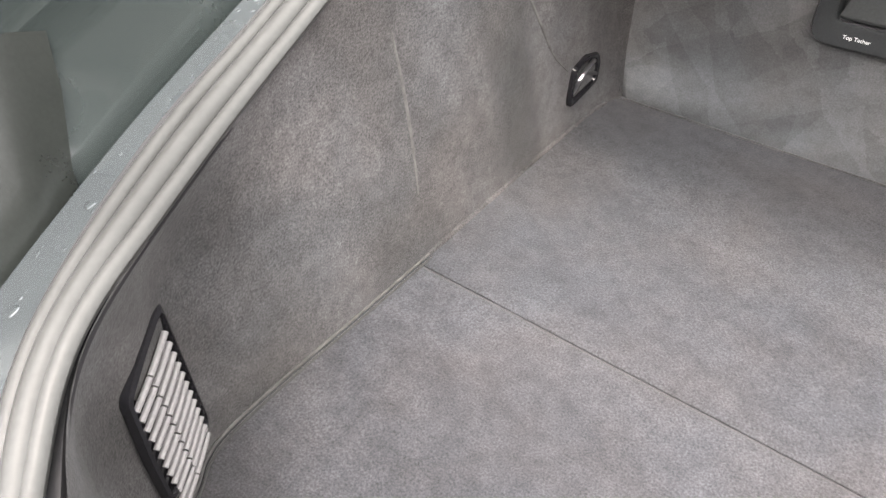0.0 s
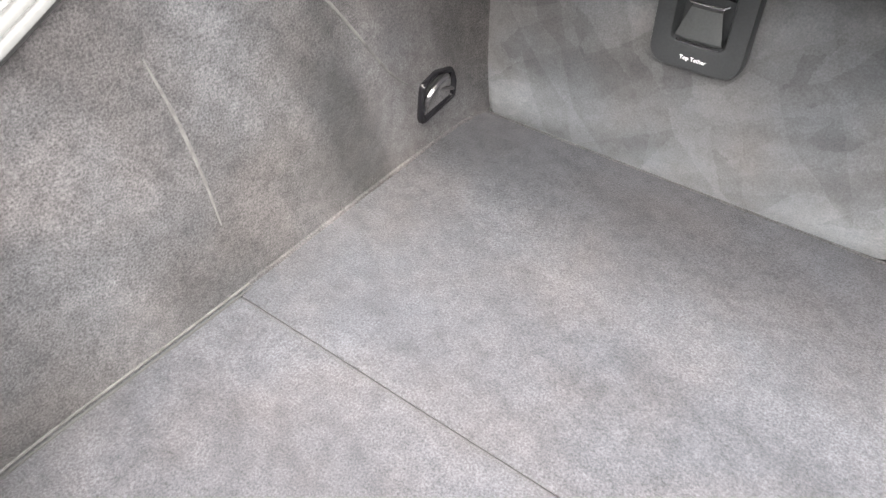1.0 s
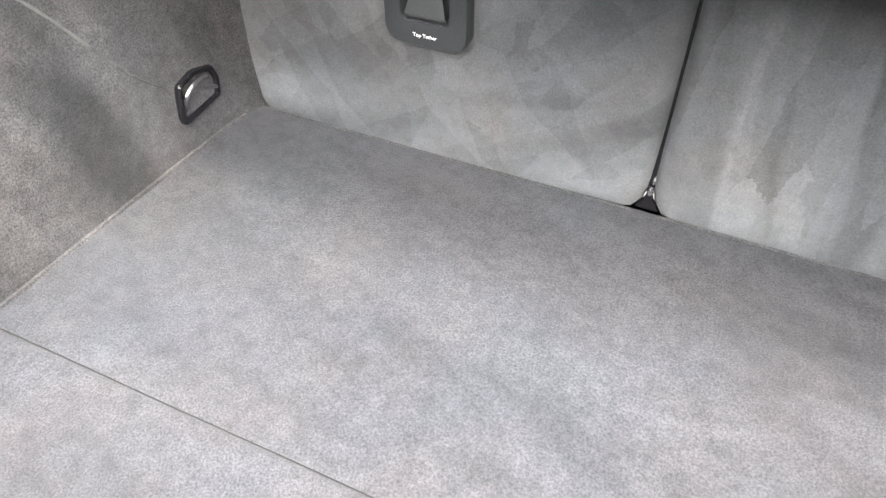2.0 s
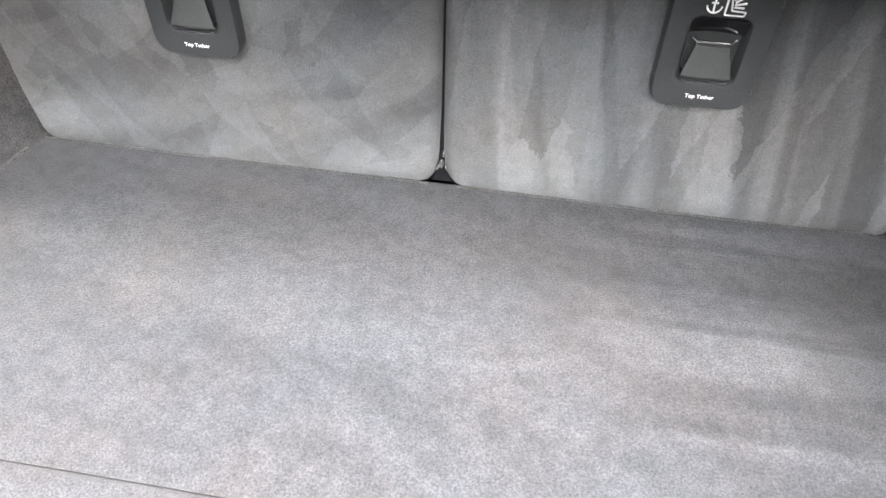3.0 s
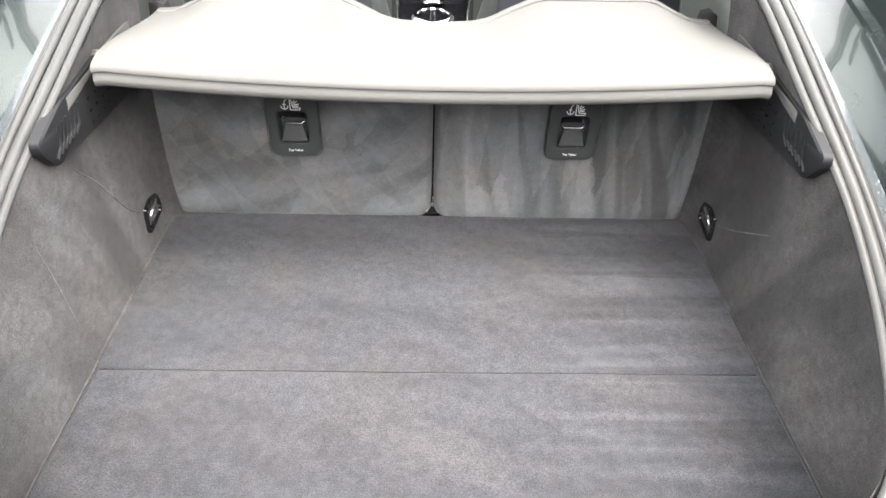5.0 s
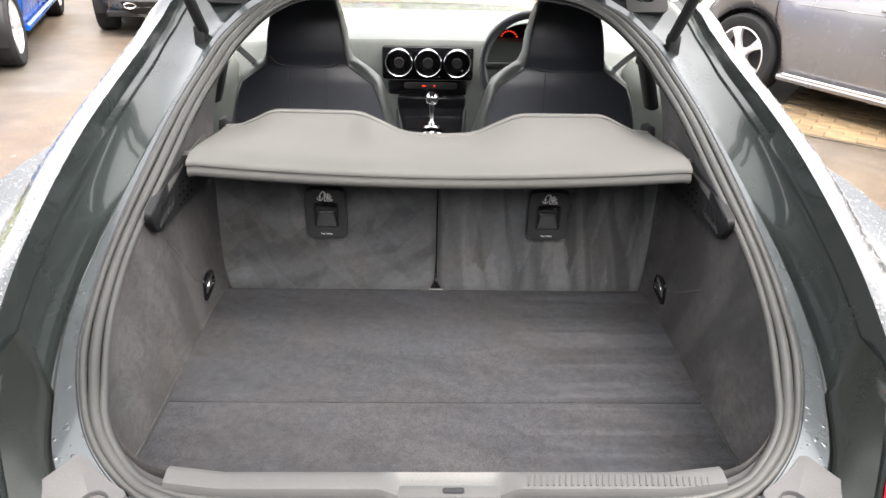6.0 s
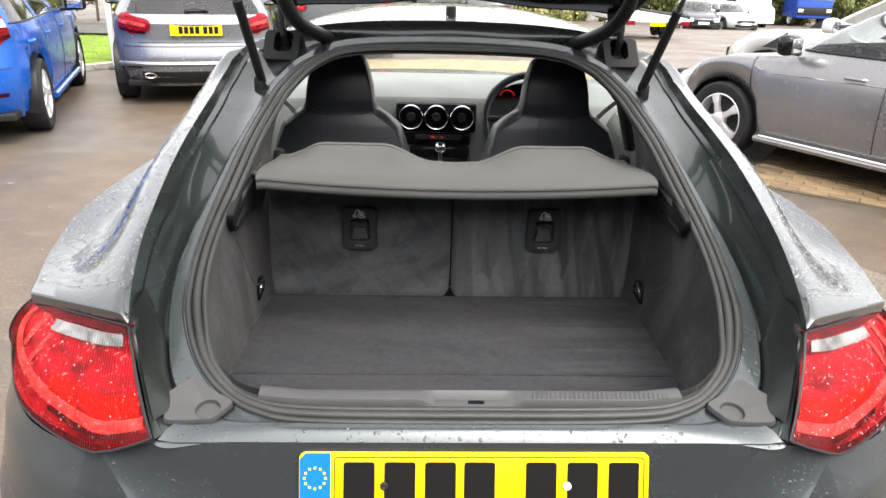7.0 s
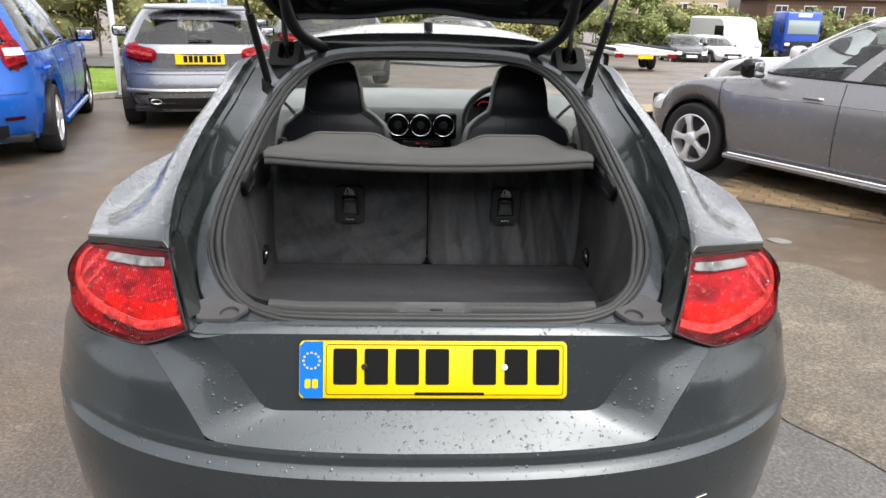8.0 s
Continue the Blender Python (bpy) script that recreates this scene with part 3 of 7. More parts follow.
def shell():
    for side in (1, -1):
        bm = bmesh.new()
        rows = upper_side(side)
        grid(bm, rows)
        # folded edge above the lamp
        edge = [r for r in rows[0]]
        grid(bm, [[p + np.array((0, dy, dz)) for p in edge] for dy, dz in ((0, 0), (-0.0035, -0.003), (-0.004, -0.006), (-0.001, -0.020), (0.004, -0.024), (0.014, -0.028), (0.024, -0.06))])
        quarter = part("quarter_panel", bm, PAINT, car, "grey rear quarter panel covered in rain drops", 35)
        rain(rows[1:24], 3200, quarter, 3 + side, 0.0028)
        bm = bmesh.new()
        grid(bm, flank(side))
        part("flank", bm, PAINT, car, "grey body side", 35)
        # cabin side: pillars and side window, forward of the quarter panel
        bm, gl = bmesh.new(), bmesh.new()
        rows = []
        for y in np.linspace(1.2, 2.9, 24):
            rz = ease(y, [(1.2, 1.19), (1.5, 1.225), (1.9, 1.215), (2.2, 1.13), (2.55, 1.01), (2.9, 0.885)])
            rx = ease(y, [(1.2, 0.617), (1.5, 0.612), (1.9, 0.60), (2.2, 0.64), (2.55, 0.72), (2.9, 0.86)])
            sx, sz = ease(y, SH_X), ease(y, SH_Z)
            rows.append([((rx + (sx - rx) * t) * side, y, rz + (sz - rz) * (1 - (1 - t) ** 1.6)) for t in (0, 0.08, 0.2, 0.45, 0.62, 0.74, 1.0)])
        grid(bm, rows, keep=lambda i, j: not (1 <= j <= 4 and 2 <= i <= 17))
        grid(gl, rows, keep=lambda i, j: 1 <= j <= 4 and 2 <= i <= 17)
        part("cabin_side", bm, PAINT, car, "window frame of the cabin side")
        w = part("side_window", gl, GLASS, car, "clear side window")
        w.visible_shadow = False
    # roof
    bm = bmesh.new()
    rows = []
    for y in np.linspace(1.205, 2.0, 14):
        zc = ease(y, [(1.205, 1.323), (1.5, 1.345), (1.75, 1.345), (2.0, 1.318)])
        ze = ease(y, [(1.205, 1.20), (1.5, 1.225), (1.9, 1.215), (2.0, 1.19)])
        xe = ease(y, [(1.205, 0.617), (1.5, 0.612), (1.9, 0.60), (2.0, 0.61)])
        row = []
        for t in np.linspace(-1, 1, 31):
            x = xe * math.sin(t * math.pi / 2)
            row.append((x, y, ze + (zc - ze) * (1 - abs(x / xe) ** 2.6)))
        rows.append(row)
    front_edge = rows[-1]
    grid(bm, rows)
    roof = part("roof", bm, PAINT, car, "grey roof covered in rain drops")
    rain(rows[:7], 1500, roof, 9, 0.004)
    bm = bmesh.new()
    plate_of(bm, rounded(0.03, 0.05, 0.012), 0.03, pose(0.0, 1.33, 1.327), 0.006)
    part("aerial_base", bm, BLACK, roof, "small black aerial base")
    # windscreen and bonnet
    bm = bmesh.new()
    low = [(0.80 * math.sin(t * math.pi / 2), 2.88 - 0.30 * abs(math.sin(t * math.pi / 2)) ** 2, 0.90 - 0.01 * abs(t)) for t in np.linspace(-1, 1, 31)]
    grid(bm, [[np.array(a) + (np.array(b) - np.array(a)) * f + np.array((0, 0, 0.03 * math.sin(math.pi * f))) for a, b in zip(front_edge, low)] for f in np.linspace(0, 1, 9)])
    ws = part("windscreen", bm, GLASS, car, "clear windscreen")
    ws.visible_shadow = False
    bm = bmesh.new()
    rows = []
    for y in np.linspace(2.60, 4.12, 18):
        sx, sz = ease(y, SH_X), ease(y, SH_Z)
        row = []
        for t in np.linspace(-1, 1, 21):
            x = sx * t
            yy = max(y, 2.86 - 0.30 * min(1, abs(x) / 0.8) ** 2)
            row.append((x, yy, sz + 0.02 + 0.03 * (1 - t * t) - 0.02 * abs(t) ** 3))
        rows.append(row)
    rows.append([(p[0], 4.17 - 0.15 * abs(t) ** 2.5, 0.62) for p, t in zip(rows[-1], np.linspace(-1, 1, 21))])
    rows.append([(p[0] * 1.1, 4.17 - 0.2 * abs(t) ** 2.5, 0.25) for p, t in zip(rows[-2], np.linspace(-1, 1, 21))])
    grid(bm, rows)
    part("bonnet", bm, PAINT, car, "grey bonnet and nose")
    # underside
    bm = bmesh.new()
    box(bm, (0, 2.0, 0.21), (1.5, 3.9, 0.05), 0.01)
    part("underbody", bm, BLACK, car)
    for c in WHEELS:
        for side in (1, -1):
            wheel(car, (side * 0.79, c, 0.315), side, 0.315, 0.24)
            bm = bmesh.new()
            grid(bm, [[(side * x, c + 0.36 * math.cos(a), 0.315 + 0.36 * math.sin(a)) for a in np.linspace(0, math.pi, 17)] for x in (0.60, 0.895)])
            part("wheel_arch", bm, BLACK, car)


def wheel(parent, at, side, r, width, spokes=5):
    """A tyre with a spoked alloy rim; side +1 faces +x."""
    turn = Matrix.Translation(at) @ (pose(0, 0, 0, 0, 90, 0) if side > 0 else pose(0, 0, 0, 0, -90, 0))
    bm = bmesh.new()
    w = width / 2
    lathe(bm, [(r * 0.66, -w * 0.9), (r * 0.9, -w), (r * 0.985, -w * 0.8), (r, -w * 0.5), (r, w * 0.5), (r * 0.985, w * 0.8), (r * 0.93, w * 0.98), (r * 0.80, w), (r * 0.68, w * 0.85), (r * 0.66, w * 0.7)], 40, turn)
    for k in range(36):
        a = 2 * math.pi * k / 36
        for q in (-0.5, 0.0, 0.5):
            box(bm, turn @ Vector(((r + 0.001) * math.cos(a), (r + 0.001) * math.sin(a), q * w)), (0.006, 0.006, 0.006))
    ty = part("wheel", bm, TYRE, parent, "black tyre with a silver alloy rim")
    bm = bmesh.new()
    lathe(bm, [(r * 0.66, w * 0.4), (r * 0.69, w * 0.86), (r * 0.66, w * 0.9), (r * 0.62, w * 0.6), (r * 0.6, -w * 0.5)], 40, turn)
    for k in range(spokes):
        a = 2 * math.pi * k / spokes + 0.3
        pts = [(0.02, -0.030), (r * 0.4, -0.022), (r * 0.64, -0.042), (r * 0.64, 0.042), (r * 0.4, 0.022), (0.02, 0.030)]
        plate_of(bm, pts, 0.03, turn @ pose(0, 0, w * 0.62) @ Matrix.Rotation(a, 4, "Z"), 0.006)
    lathe(bm, [(0.001, w * 0.95), (0.05, w * 0.95), (0.065, w * 0.85), (0.065, w * 0.5)], 20, turn)
    part("rim", bm, ALLOY, ty, "silver spoked alloy rim")
    bm = bmesh.new()
    lathe(bm, [(0.001, -w * 0.1), (r * 0.62, -w * 0.1)], 24, turn)
    part("brake_disc", bm, STEEL, ty)


def tail_lamp(side):
    top = spline([(0.538, 0.134, 0.928), (0.614, 0.183, 0.917), (0.69, 0.233, 0.907), (0.775, 0.305, 0.893)], 25)
    low = spline([(0.474, 0.006, 0.812), (0.53, 0.012, 0.788), (0.588, 0.035, 0.769), (0.72, 0.135, 0.759), (0.80, 0.235, 0.761), (0.842, 0.33, 0.768)], 25)

    def surface(u, v, out=0.0):
        f = u * 24
        i = min(23, int(f))
        a = top[i] + (top[i + 1] - top[i]) * (f - i)
        b = low[i] + (low[i + 1] - low[i]) * (f - i)
        p = a + (b - a) * v
        n = np.array((0.35 + 0.55 * u, -0.9 + 0.4 * u, 0.15))
        p = p + n * (0.022 * math.sin(math.pi * min(1, max(0, v))) ** 0.8 * (0.25 + 0.75 * u) + out)
        return (p[0] * side, p[1], p[2])

    def bar(u):
        """Height of the light guide's middle along the foot of the lamp."""
        return ease(u, [(0.0, 0.865), (0.25, 0.80), (0.5, 0.735), (0.7, 0.665), (0.82, 0.59), (0.90, 0.47), (1.0, 0.40)])

    lamp = None
    pieces = [
        ("tail_lamp", RED, lambda u: 0.0, lambda u: 1.0, -0.012, 0.022, 1.0, "red tail lamp with a clear lens, wet"),
        ("upper_strip", RED_DARK, lambda u: 0.0, lambda u: 0.075, -0.002, 0.008, 1.0, "dark red upper strip"),
        ("clear_window", CLEAR_LAMP, lambda u: 0.085, lambda u: 0.185, 0.0008, 0.05, 0.60, "pale reflecting strip"),
        ("orange_reflector", ORANGE_RED, lambda u: bar(u) - 0.26 + 0.10 * u, lambda u: bar(u) - 0.045, -0.007, 0.03, 0.50, "orange-red facetted reflector"),
        ("dark_band", RED_DARK, lambda u: bar(u) + 0.05, lambda u: min(0.97, bar(u) + 0.115), -0.006, 0.04, 0.48, "deep red band below the light guide"),
        ("lower_strip", RED_DARK, lambda u: 0.93, lambda u: 1.0, -0.001, 0.008, 1.0, "dark red lower edge"),
    ]
    for name, mat, v0, v1, out, u0, u1, label in pieces:
        bm = bmesh.new()
        grid(bm, [[surface(u, v0(u) + (v1(u) - v0(u)) * t, out) for u in np.linspace(u0, u1, 22)] for t in np.linspace(0, 1, 9)])
        ob = part(name, bm, mat, lamp or car, label)
        lamp = lamp or ob
    # moulded rim between the lamp's body and its lens
    edge = [(u, 0.0) for u in np.linspace(0, 1, 20)] + [(1.0, v) for v in np.linspace(0.1, 0.9, 8)] + [(u, 1.0) for u in np.linspace(1, 0, 24)]
    bm = bmesh.new()
    grid(bm, [[surface(u, v, h) for u, v in edge] for h in (-0.016, -0.008, -0.0005)])
    part("lamp_rim", bm, RED, lamp, "red moulded rim")
    # the curved light guide: along the foot of the lamp, then up its outer side
    bm = bmesh.new()
    guide = spline([(0.02, bar(0.02)), (0.25, bar(0.25)), (0.5, bar(0.5)), (0.7, bar(0.7)), (0.82, 0.58), (0.89, 0.46), (0.92, 0.32), (0.91, 0.16), (0.88, 0.09)], 40)
    rows = []
    for k, (u, v) in enumerate(guide):
        d = guide[min(39, k + 1)] - guide[max(0, k - 1)]
        nu, nv = -d[1] * 0.16, d[0] * 0.38
        q = math.hypot(nu, nv)
        w = 0.0085 - 0.003 * max(0, k - 24) / 15
        rows.append([surface(u + f * w * nu / q / 0.38, v + f * w * nv / q / 0.16, h) for f, h in ((-1, -0.010), (-0.85, -0.005), (0, -0.0035), (0.85, -0.005), (1, -0.010))])
    grid(bm, rows)
    part("light_guide", bm, RED_LIGHT, lamp, "curved pale red light guide")
    # pale slanting strips behind the lens, coloured to imitate streaks of reflection
    for u0, v0, u1, v1, w in ((0.74, 0.10, 0.80, 0.50, 0.020), (0.62, 0.24, 0.70, 0.62, 0.014)):
        bm = bmesh.new()
        grid(bm, [[surface(u0 + (u1 - u0) * t + f * w, v0 + (v1 - v0) * t, -0.0085) for t in np.linspace(0, 1, 8)] for f in (-1, 0, 1)])
        part("reflection_streak", bm, RED_LIGHT, lamp, "pale red streak painted as a reflection")
    bm = bmesh.new()
    lens_rows = [[surface(u, v, 0.0) for u in np.linspace(0, 1, 26)] for v in np.linspace(0, 1, 14)]
    grid(bm, lens_rows)
    lens = part("lens", bm, LENS, lamp, "clear wet lens")
    lens.visible_shadow = False
    rain([r[:20] for r in lens_rows[1:]], 620, lens, 40 + side, 0.0026, 0.05)
    bm = bmesh.new()
    loop = [surface(u, 0) for u in np.linspace(0, 1, 14)] + [surface(1, v) for v in np.linspace(0, 1, 8)] + [surface(u, 1) for u in np.linspace(1, 0, 16)] + [surface(0, v) for v in np.linspace(1, 0, 6)]
    tube(bm, loop, 0.0024, 6)
    part("gasket", bm, RUBBER, lamp)


def corner_pad(side):
    """Grey buffer block with a round cup at the corner of the lip."""
    out = [(0.373, 0.078), (0.377, 0.070), (0.392, 0.050), (0.400, 0.045), (0.462, 0.040), (0.468, 0.043), (0.479, 0.086), (0.477, 0.092), (0.449, 0.129), (0.440, 0.130), (0.420, 0.111), (0.397, 0.095), (0.377, 0.084)]

    def lift(x, y):
        return 0.8195 + 0.25 * (y - 0.045) + 0.12 * max(0, x - 0.44)

    # round cup sunk into the sloping top
    at, r, loop = np.array((0.408, 0.065)), 0.0185, []
    for (x0, y0), (x1, y1) in zip(out, out[1:] + out[:1]):
        loop += [(x0 + (x1 - x0) * f, y0 + (y1 - y0) * f) for f in (0, 0.2, 0.4, 0.6, 0.8)]
    turn = [math.atan2(y - at[1], x - at[0]) for x, y in loop]
    hole = [(at[0] + r * math.cos(a), at[1] + r * math.sin(a)) for a in turn]

    def level(points, f, dz, mid):
        q = [(mid[0] + (x - mid[0]) * f, mid[1] + (y - mid[1]) * f) for x, y in points]
        return [(x * side, y, lift(x, y) + dz) for x, y in q]

    bm = bmesh.new()
    rows = [level(loop, 1.0, -0.03, (0.425, 0.082)), level(loop, 1.0, -0.0025, (0.425, 0.082)), level(loop, 0.975, 0.0, (0.425, 0.082)), level(hole, 1.06, 0.0, at), level(hole, 1.0, -0.001, at), level(hole, 0.97, -0.0070, at), level(hole, 0.02, -0.0070, at)]
    grid(bm, rows, close_u=True)
    pad = part("corner_pad", bm, PAD, car, "grey plastic corner pad with a round cup", 35)
    # black ring that stands in for the shadow gap under the pad
    bm = bmesh.new()
    mid = (0.425, 0.082)
    grid(bm, [[(side * (mid[0] + (x - mid[0]) * f), mid[1] + (y - mid[1]) * f, lift(x, y) - d) for x, y in out] for f, d in ((1.05, 0.006), (1.05, 0.016), (0.5, 0.016))], close_u=True)
    part("pad_shadow_gap", bm, RUBBER, pad, "black ring standing in for the shadow under the pad")
    bm = bmesh.new()
    for q in range(4):
        y0 = 0.094 - 0.0015 * q
        tube(bm, [((0.447 + 0.005 * q) * side, y0, lift(0.44, y0) + 0.0003), ((0.449 + 0.005 * q) * side, y0 + 0.003, lift(0.44, y0 + 0.003) + 0.0003)], 0.0005, 5)
    part("marking", bm, BLACK, pad, "short dark marks")


def number_plate():
    turn = pose(0.0, panel_y(0.741) - 0.004, 0.741) @ wall_turn() @ pose(0, 0, 0, -math.degrees(math.atan2(0.36, 1)), 0, 0)
    bm = bmesh.new()
    plate_of(bm, rounded(0.52, 0.111, 0.010), 0.004, turn, 0.001)
    plate = part("number_plate", bm, YELLOW, car, "yellow number plate with a blue end band")
    bm = bmesh.new()
    plate_of(bm, [(-0.259, -0.045), (-0.25, -0.0545), (-0.214, -0.0545), (-0.214, 0.0545), (-0.25, 0.0545), (-0.259, 0.045)], 0.0006, turn @ pose(0, 0, 0.0041))
    band = part("blue_band", bm, PLATE_BLUE, plate, "blue end band")
    bm = bmesh.new()
    for k in range(12):
        a = 2 * math.pi * k / 12
        plate_of(bm, rounded(0.004, 0.004, 0.0012, 2), 0.0004, turn @ pose(-0.2365 + 0.0155 * math.cos(a), 0.017 + 0.0155 * math.sin(a), 0.0049))
    part("star_ring", bm, YELLOW, band, "ring of small stars")
    bm = bmesh.new()
    for x in (-0.2435, -0.2295):
        plate_of(bm, rounded(0.011, 0.018, 0.003, 2), 0.0004, turn @ pose(x, -0.027, 0.0049))
    part("country_mark", bm, YELLOW, band, "two short yellow bars")
    xs = [-0.172, -0.112, -0.052, 0.006, 0.098, 0.160, 0.222]
    for x in xs:
        bm = bmesh.new()
        plate_of(bm, rounded(0.046, 0.070, 0.004, 2), 0.0005, turn @ pose(x, 0.006, 0.0041))
        part("plate_bar", bm, PRINT, plate, "plain black bar")
    bm = bmesh.new()
    plate_of(bm, rounded(0.135, 0.006, 0.001, 1), 0.0005, turn @ pose(0.03, -0.0465, 0.0041))
    part("plate_small_bar", bm, PRINT, plate, "thin dark bar")
    bm = bmesh.new()
    o, i = rounded(0.462, 0.098, 0.006, 3), rounded(0.459, 0.095, 0.005, 3)
    grid(bm, [[turn @ Vector((x + 0.022, y, 0.0044)) for x, y in q] for q in (o, i)], close_u=True)
    part("plate_border", bm, PRINT, plate, "thin black border line")
    for x, c in ((-0.135, BLACK), (0.137, WHITE)):
        bm = bmesh.new()
        lathe(bm, [(0.006, 0.0), (0.006, 0.003), (0.0035, 0.004), (0.0015, 0.003), (0.0005, 0.003)], 14, turn @ pose(x, 0.006, 0.0045))
        part("plate_screw", bm, c, plate, "plate screw cap")


def rain(rows, count, parent, seed, big=0.0026, least=0.3):
    """Standing rain drops: many small domes on a panel's grid of points."""
    rng = random.Random(seed)
    A = np.array(rows)
    verts, faces = [], []
    while len(faces) < count * 18:
        i, j = rng.uniform(0, len(A) - 1.01), rng.uniform(0, len(A[0]) - 1.01)
        a, b = int(i), int(j)
        du, dv = A[a + 1, b] - A[a, b], A[a, b + 1] - A[a, b]
        n = np.cross(du, dv)
        n = n / max(1e-9, np.linalg.norm(n))
        n = n if n[2] > 0 else -n
        if n[2] < least or noise.noise((i * 0.9, j * 0.9, seed)) < -0.35:
            continue
        p = A[a, b] + du * (i - a) + dv * (j - b)
        u = du / np.linalg.norm(du)
        w = np.cross(n, u)
        r = big * (0.30 + 0.70 * rng.random() ** 2.2)
        k = len(verts)
        for f, h in ((1.0, -0.05), (0.80, 0.34)):
            for q in range(6):
                t = q * math.pi / 3 + rng.uniform(-0.15, 0.15)
                verts.append(p + r * f * (math.cos(t) * u * 1.15 + math.sin(t) * w) + n * r * h)
        verts.append(p + n * r * 0.52)
        for q in range(6):
            e = (q + 1) % 6
            faces += [(k + q, k + e, k + 6 + e), (k + q, k + 6 + e, k + 6 + q), (k + 6 + q, k + 6 + e, k + 12)]
    me = bpy.data.meshes.new("rain_water")
    me.from_pydata([tuple(v) for v in verts], [], faces)
    me.polygons.foreach_set("use_smooth", [True] * len(faces))
    me.materials.append(WATER)
    ob = new("rain_water", me)
    ob.parent = parent
    ob.visible_shadow = False
    tagged(ob, "beads of rain water", kind="stuff")
    return ob


def tailgate():
    prof = [(1.17, 1.352, 0.44), (1.10, 1.375, 0.475), (1.0, 1.425, 0.50), (0.9, 1.475, 0.52), (0.75, 1.56, 0.54), (0.55, 1.685, 0.55), (0.35, 1.82, 0.55), (0.15, 1.965, 0.53), (0.02, 2.05, 0.50), (-0.06, 2.06, 0.48)]
    P = spline(prof, 26)
    bm, lining = bmesh.new(), bmesh.new()
    out, under = [], []
    for y, z, w in P:
        row, row2 = [], []
        for t in np.linspace(-1, 1, 25):
            x = w * math.sin(t * math.pi / 2)
            crown = 0.045 * (1 - (x / w) ** 2)
            row.append((x * 1.06, y + 0.04, z + 0.055 + crown))
            row2.append((x, y, z + crown * 0.7 - 0.012 * math.sin(math.pi * abs(x) / w) ** 2))
        out.append(row)
        under.append(row2)
    def glazed(i, j):
        return 4 <= i <= 19 and 3 <= j <= 20

    grid(bm, out, keep=lambda i, j: not glazed(i, j))
    for a, b in ((out[0], under[0]), (out[-1], under[-1]), ([r[0] for r in out], [r[0] for r in under]), ([r[-1] for r in out], [r[-1] for r in under])):
        grid(bm, [a, b])
    gate = part("tailgate", bm, PAINT, car, "open tailgate raised over the boot")
    grid(lining, [[(x, y, z + 0.002) for x, y, z in r] for r in under], keep=lambda i, j: not glazed(i, j))
    part("gate_lining", lining, GLOSS, gate, "dark lining round the rear window")
    bm = bmesh.new()
    grid(bm, [[(np.array(a) + np.array(b)) / 2 for a, b in zip(p, q)] for p, q in zip(out, under)], keep=glazed)
    pane = part("rear_window", bm, GLASS, gate, "tinted rear window with heater lines")
    pane.visible_shadow = False
    for k in range(5):
        bm = bmesh.new()
        r = under[2 + 3 * k]
        tube(bm, [(x * 0.80, y + 0.02, z + 0.03) for x, y, z in r], 0.0012, 5)
        part("heater_wire", bm, STEEL, gate)
    for side in (1, -1):
        bm = bmesh.new()
        rim = [(r[0] if side < 0 else r[-1]) for r in under]
        tube(bm, [(x * 0.985, y, z - 0.004) for x, y, z in rim], 0.012, 8)
        part("gate_rim", bm, RUBBER, gate)
        # gas strut
        a, b = Vector((side * 0.502, 1.03, 1.172)), Vector((side * 0.508, 0.685, 1.555))
        bm = bmesh.new()
        tube(bm, [a, a + (b - a) * 0.55], 0.0115, 12)
        st = part("gas_strut", bm, BLACK, car, "black gas strut holding the tailgate")
        bm = bmesh.new()
        tube(bm, [a + (b - a) * 0.55, b + (b - a) * 0.1], 0.0055, 8)
        part("strut_rod", bm, STEEL, st)
        bm = bmesh.new()
        box(bm, a + Vector((0.006 * side, 0.0, -0.008)), (0.026, 0.035, 0.05), 0.008)
        part("strut_foot", bm, BLACK, st)
        # hinge arm out of its box in the header
        bm = bmesh.new()
        arm = spline([(side * 0.345, 1.195, 1.268), (side * 0.375, 1.13, 1.290), (side * 0.405, 1.05, 1.322), (side * 0.42, 0.97, 1.372), (side * 0.42, 0.90, 1.44), (side * 0.42, 0.84, 1.51)], 14)
        tube(bm, arm, [0.019] * 9 + [0.016] * 5, 10)
        part("hinge_arm", bm, BLACK, car, "curved black hinge arm")
        # hinge pocket: grey frame round a dark opening, set into the header's corner
        T = pose(side * 0.463, 1.150, 1.262) @ wall_turn() @ pose(0, 0, 0, -34, side * 8, 0)
        n_ = [(x * side, y) for x, y in rounded(0.049, 0.056, 0.014)]
        o = [(x * 1.0 + side * (0.030 if x * side > 0 else -0.022), y + (0.006 if y > 0 else -0.026)) for x, y in n_]
        bm = bmesh.new()
        grid(bm, [[T @ Vector((x, y, z)) for x, y in q] for q, z in ((o, -0.06), (o, -0.002), ([(x * 0.98, y * 0.98) for x, y in o], 0.0), ([(x * 1.06, y * 1.06) for x, y in n_], 0.0), (n_, -0.003), (n_, -0.04))], close_u=True)
        pocket = part("hinge_pocket", bm, MATT, car, "dark framed hinge pocket beside the header")
        bm = bmesh.new()
        plate_of(bm, n_, 0.002, T @ pose(0, 0, -0.038))
        part("pocket_back", bm, RUBBER, pocket, "black inside of the pocket")
        bm = bmesh.new()
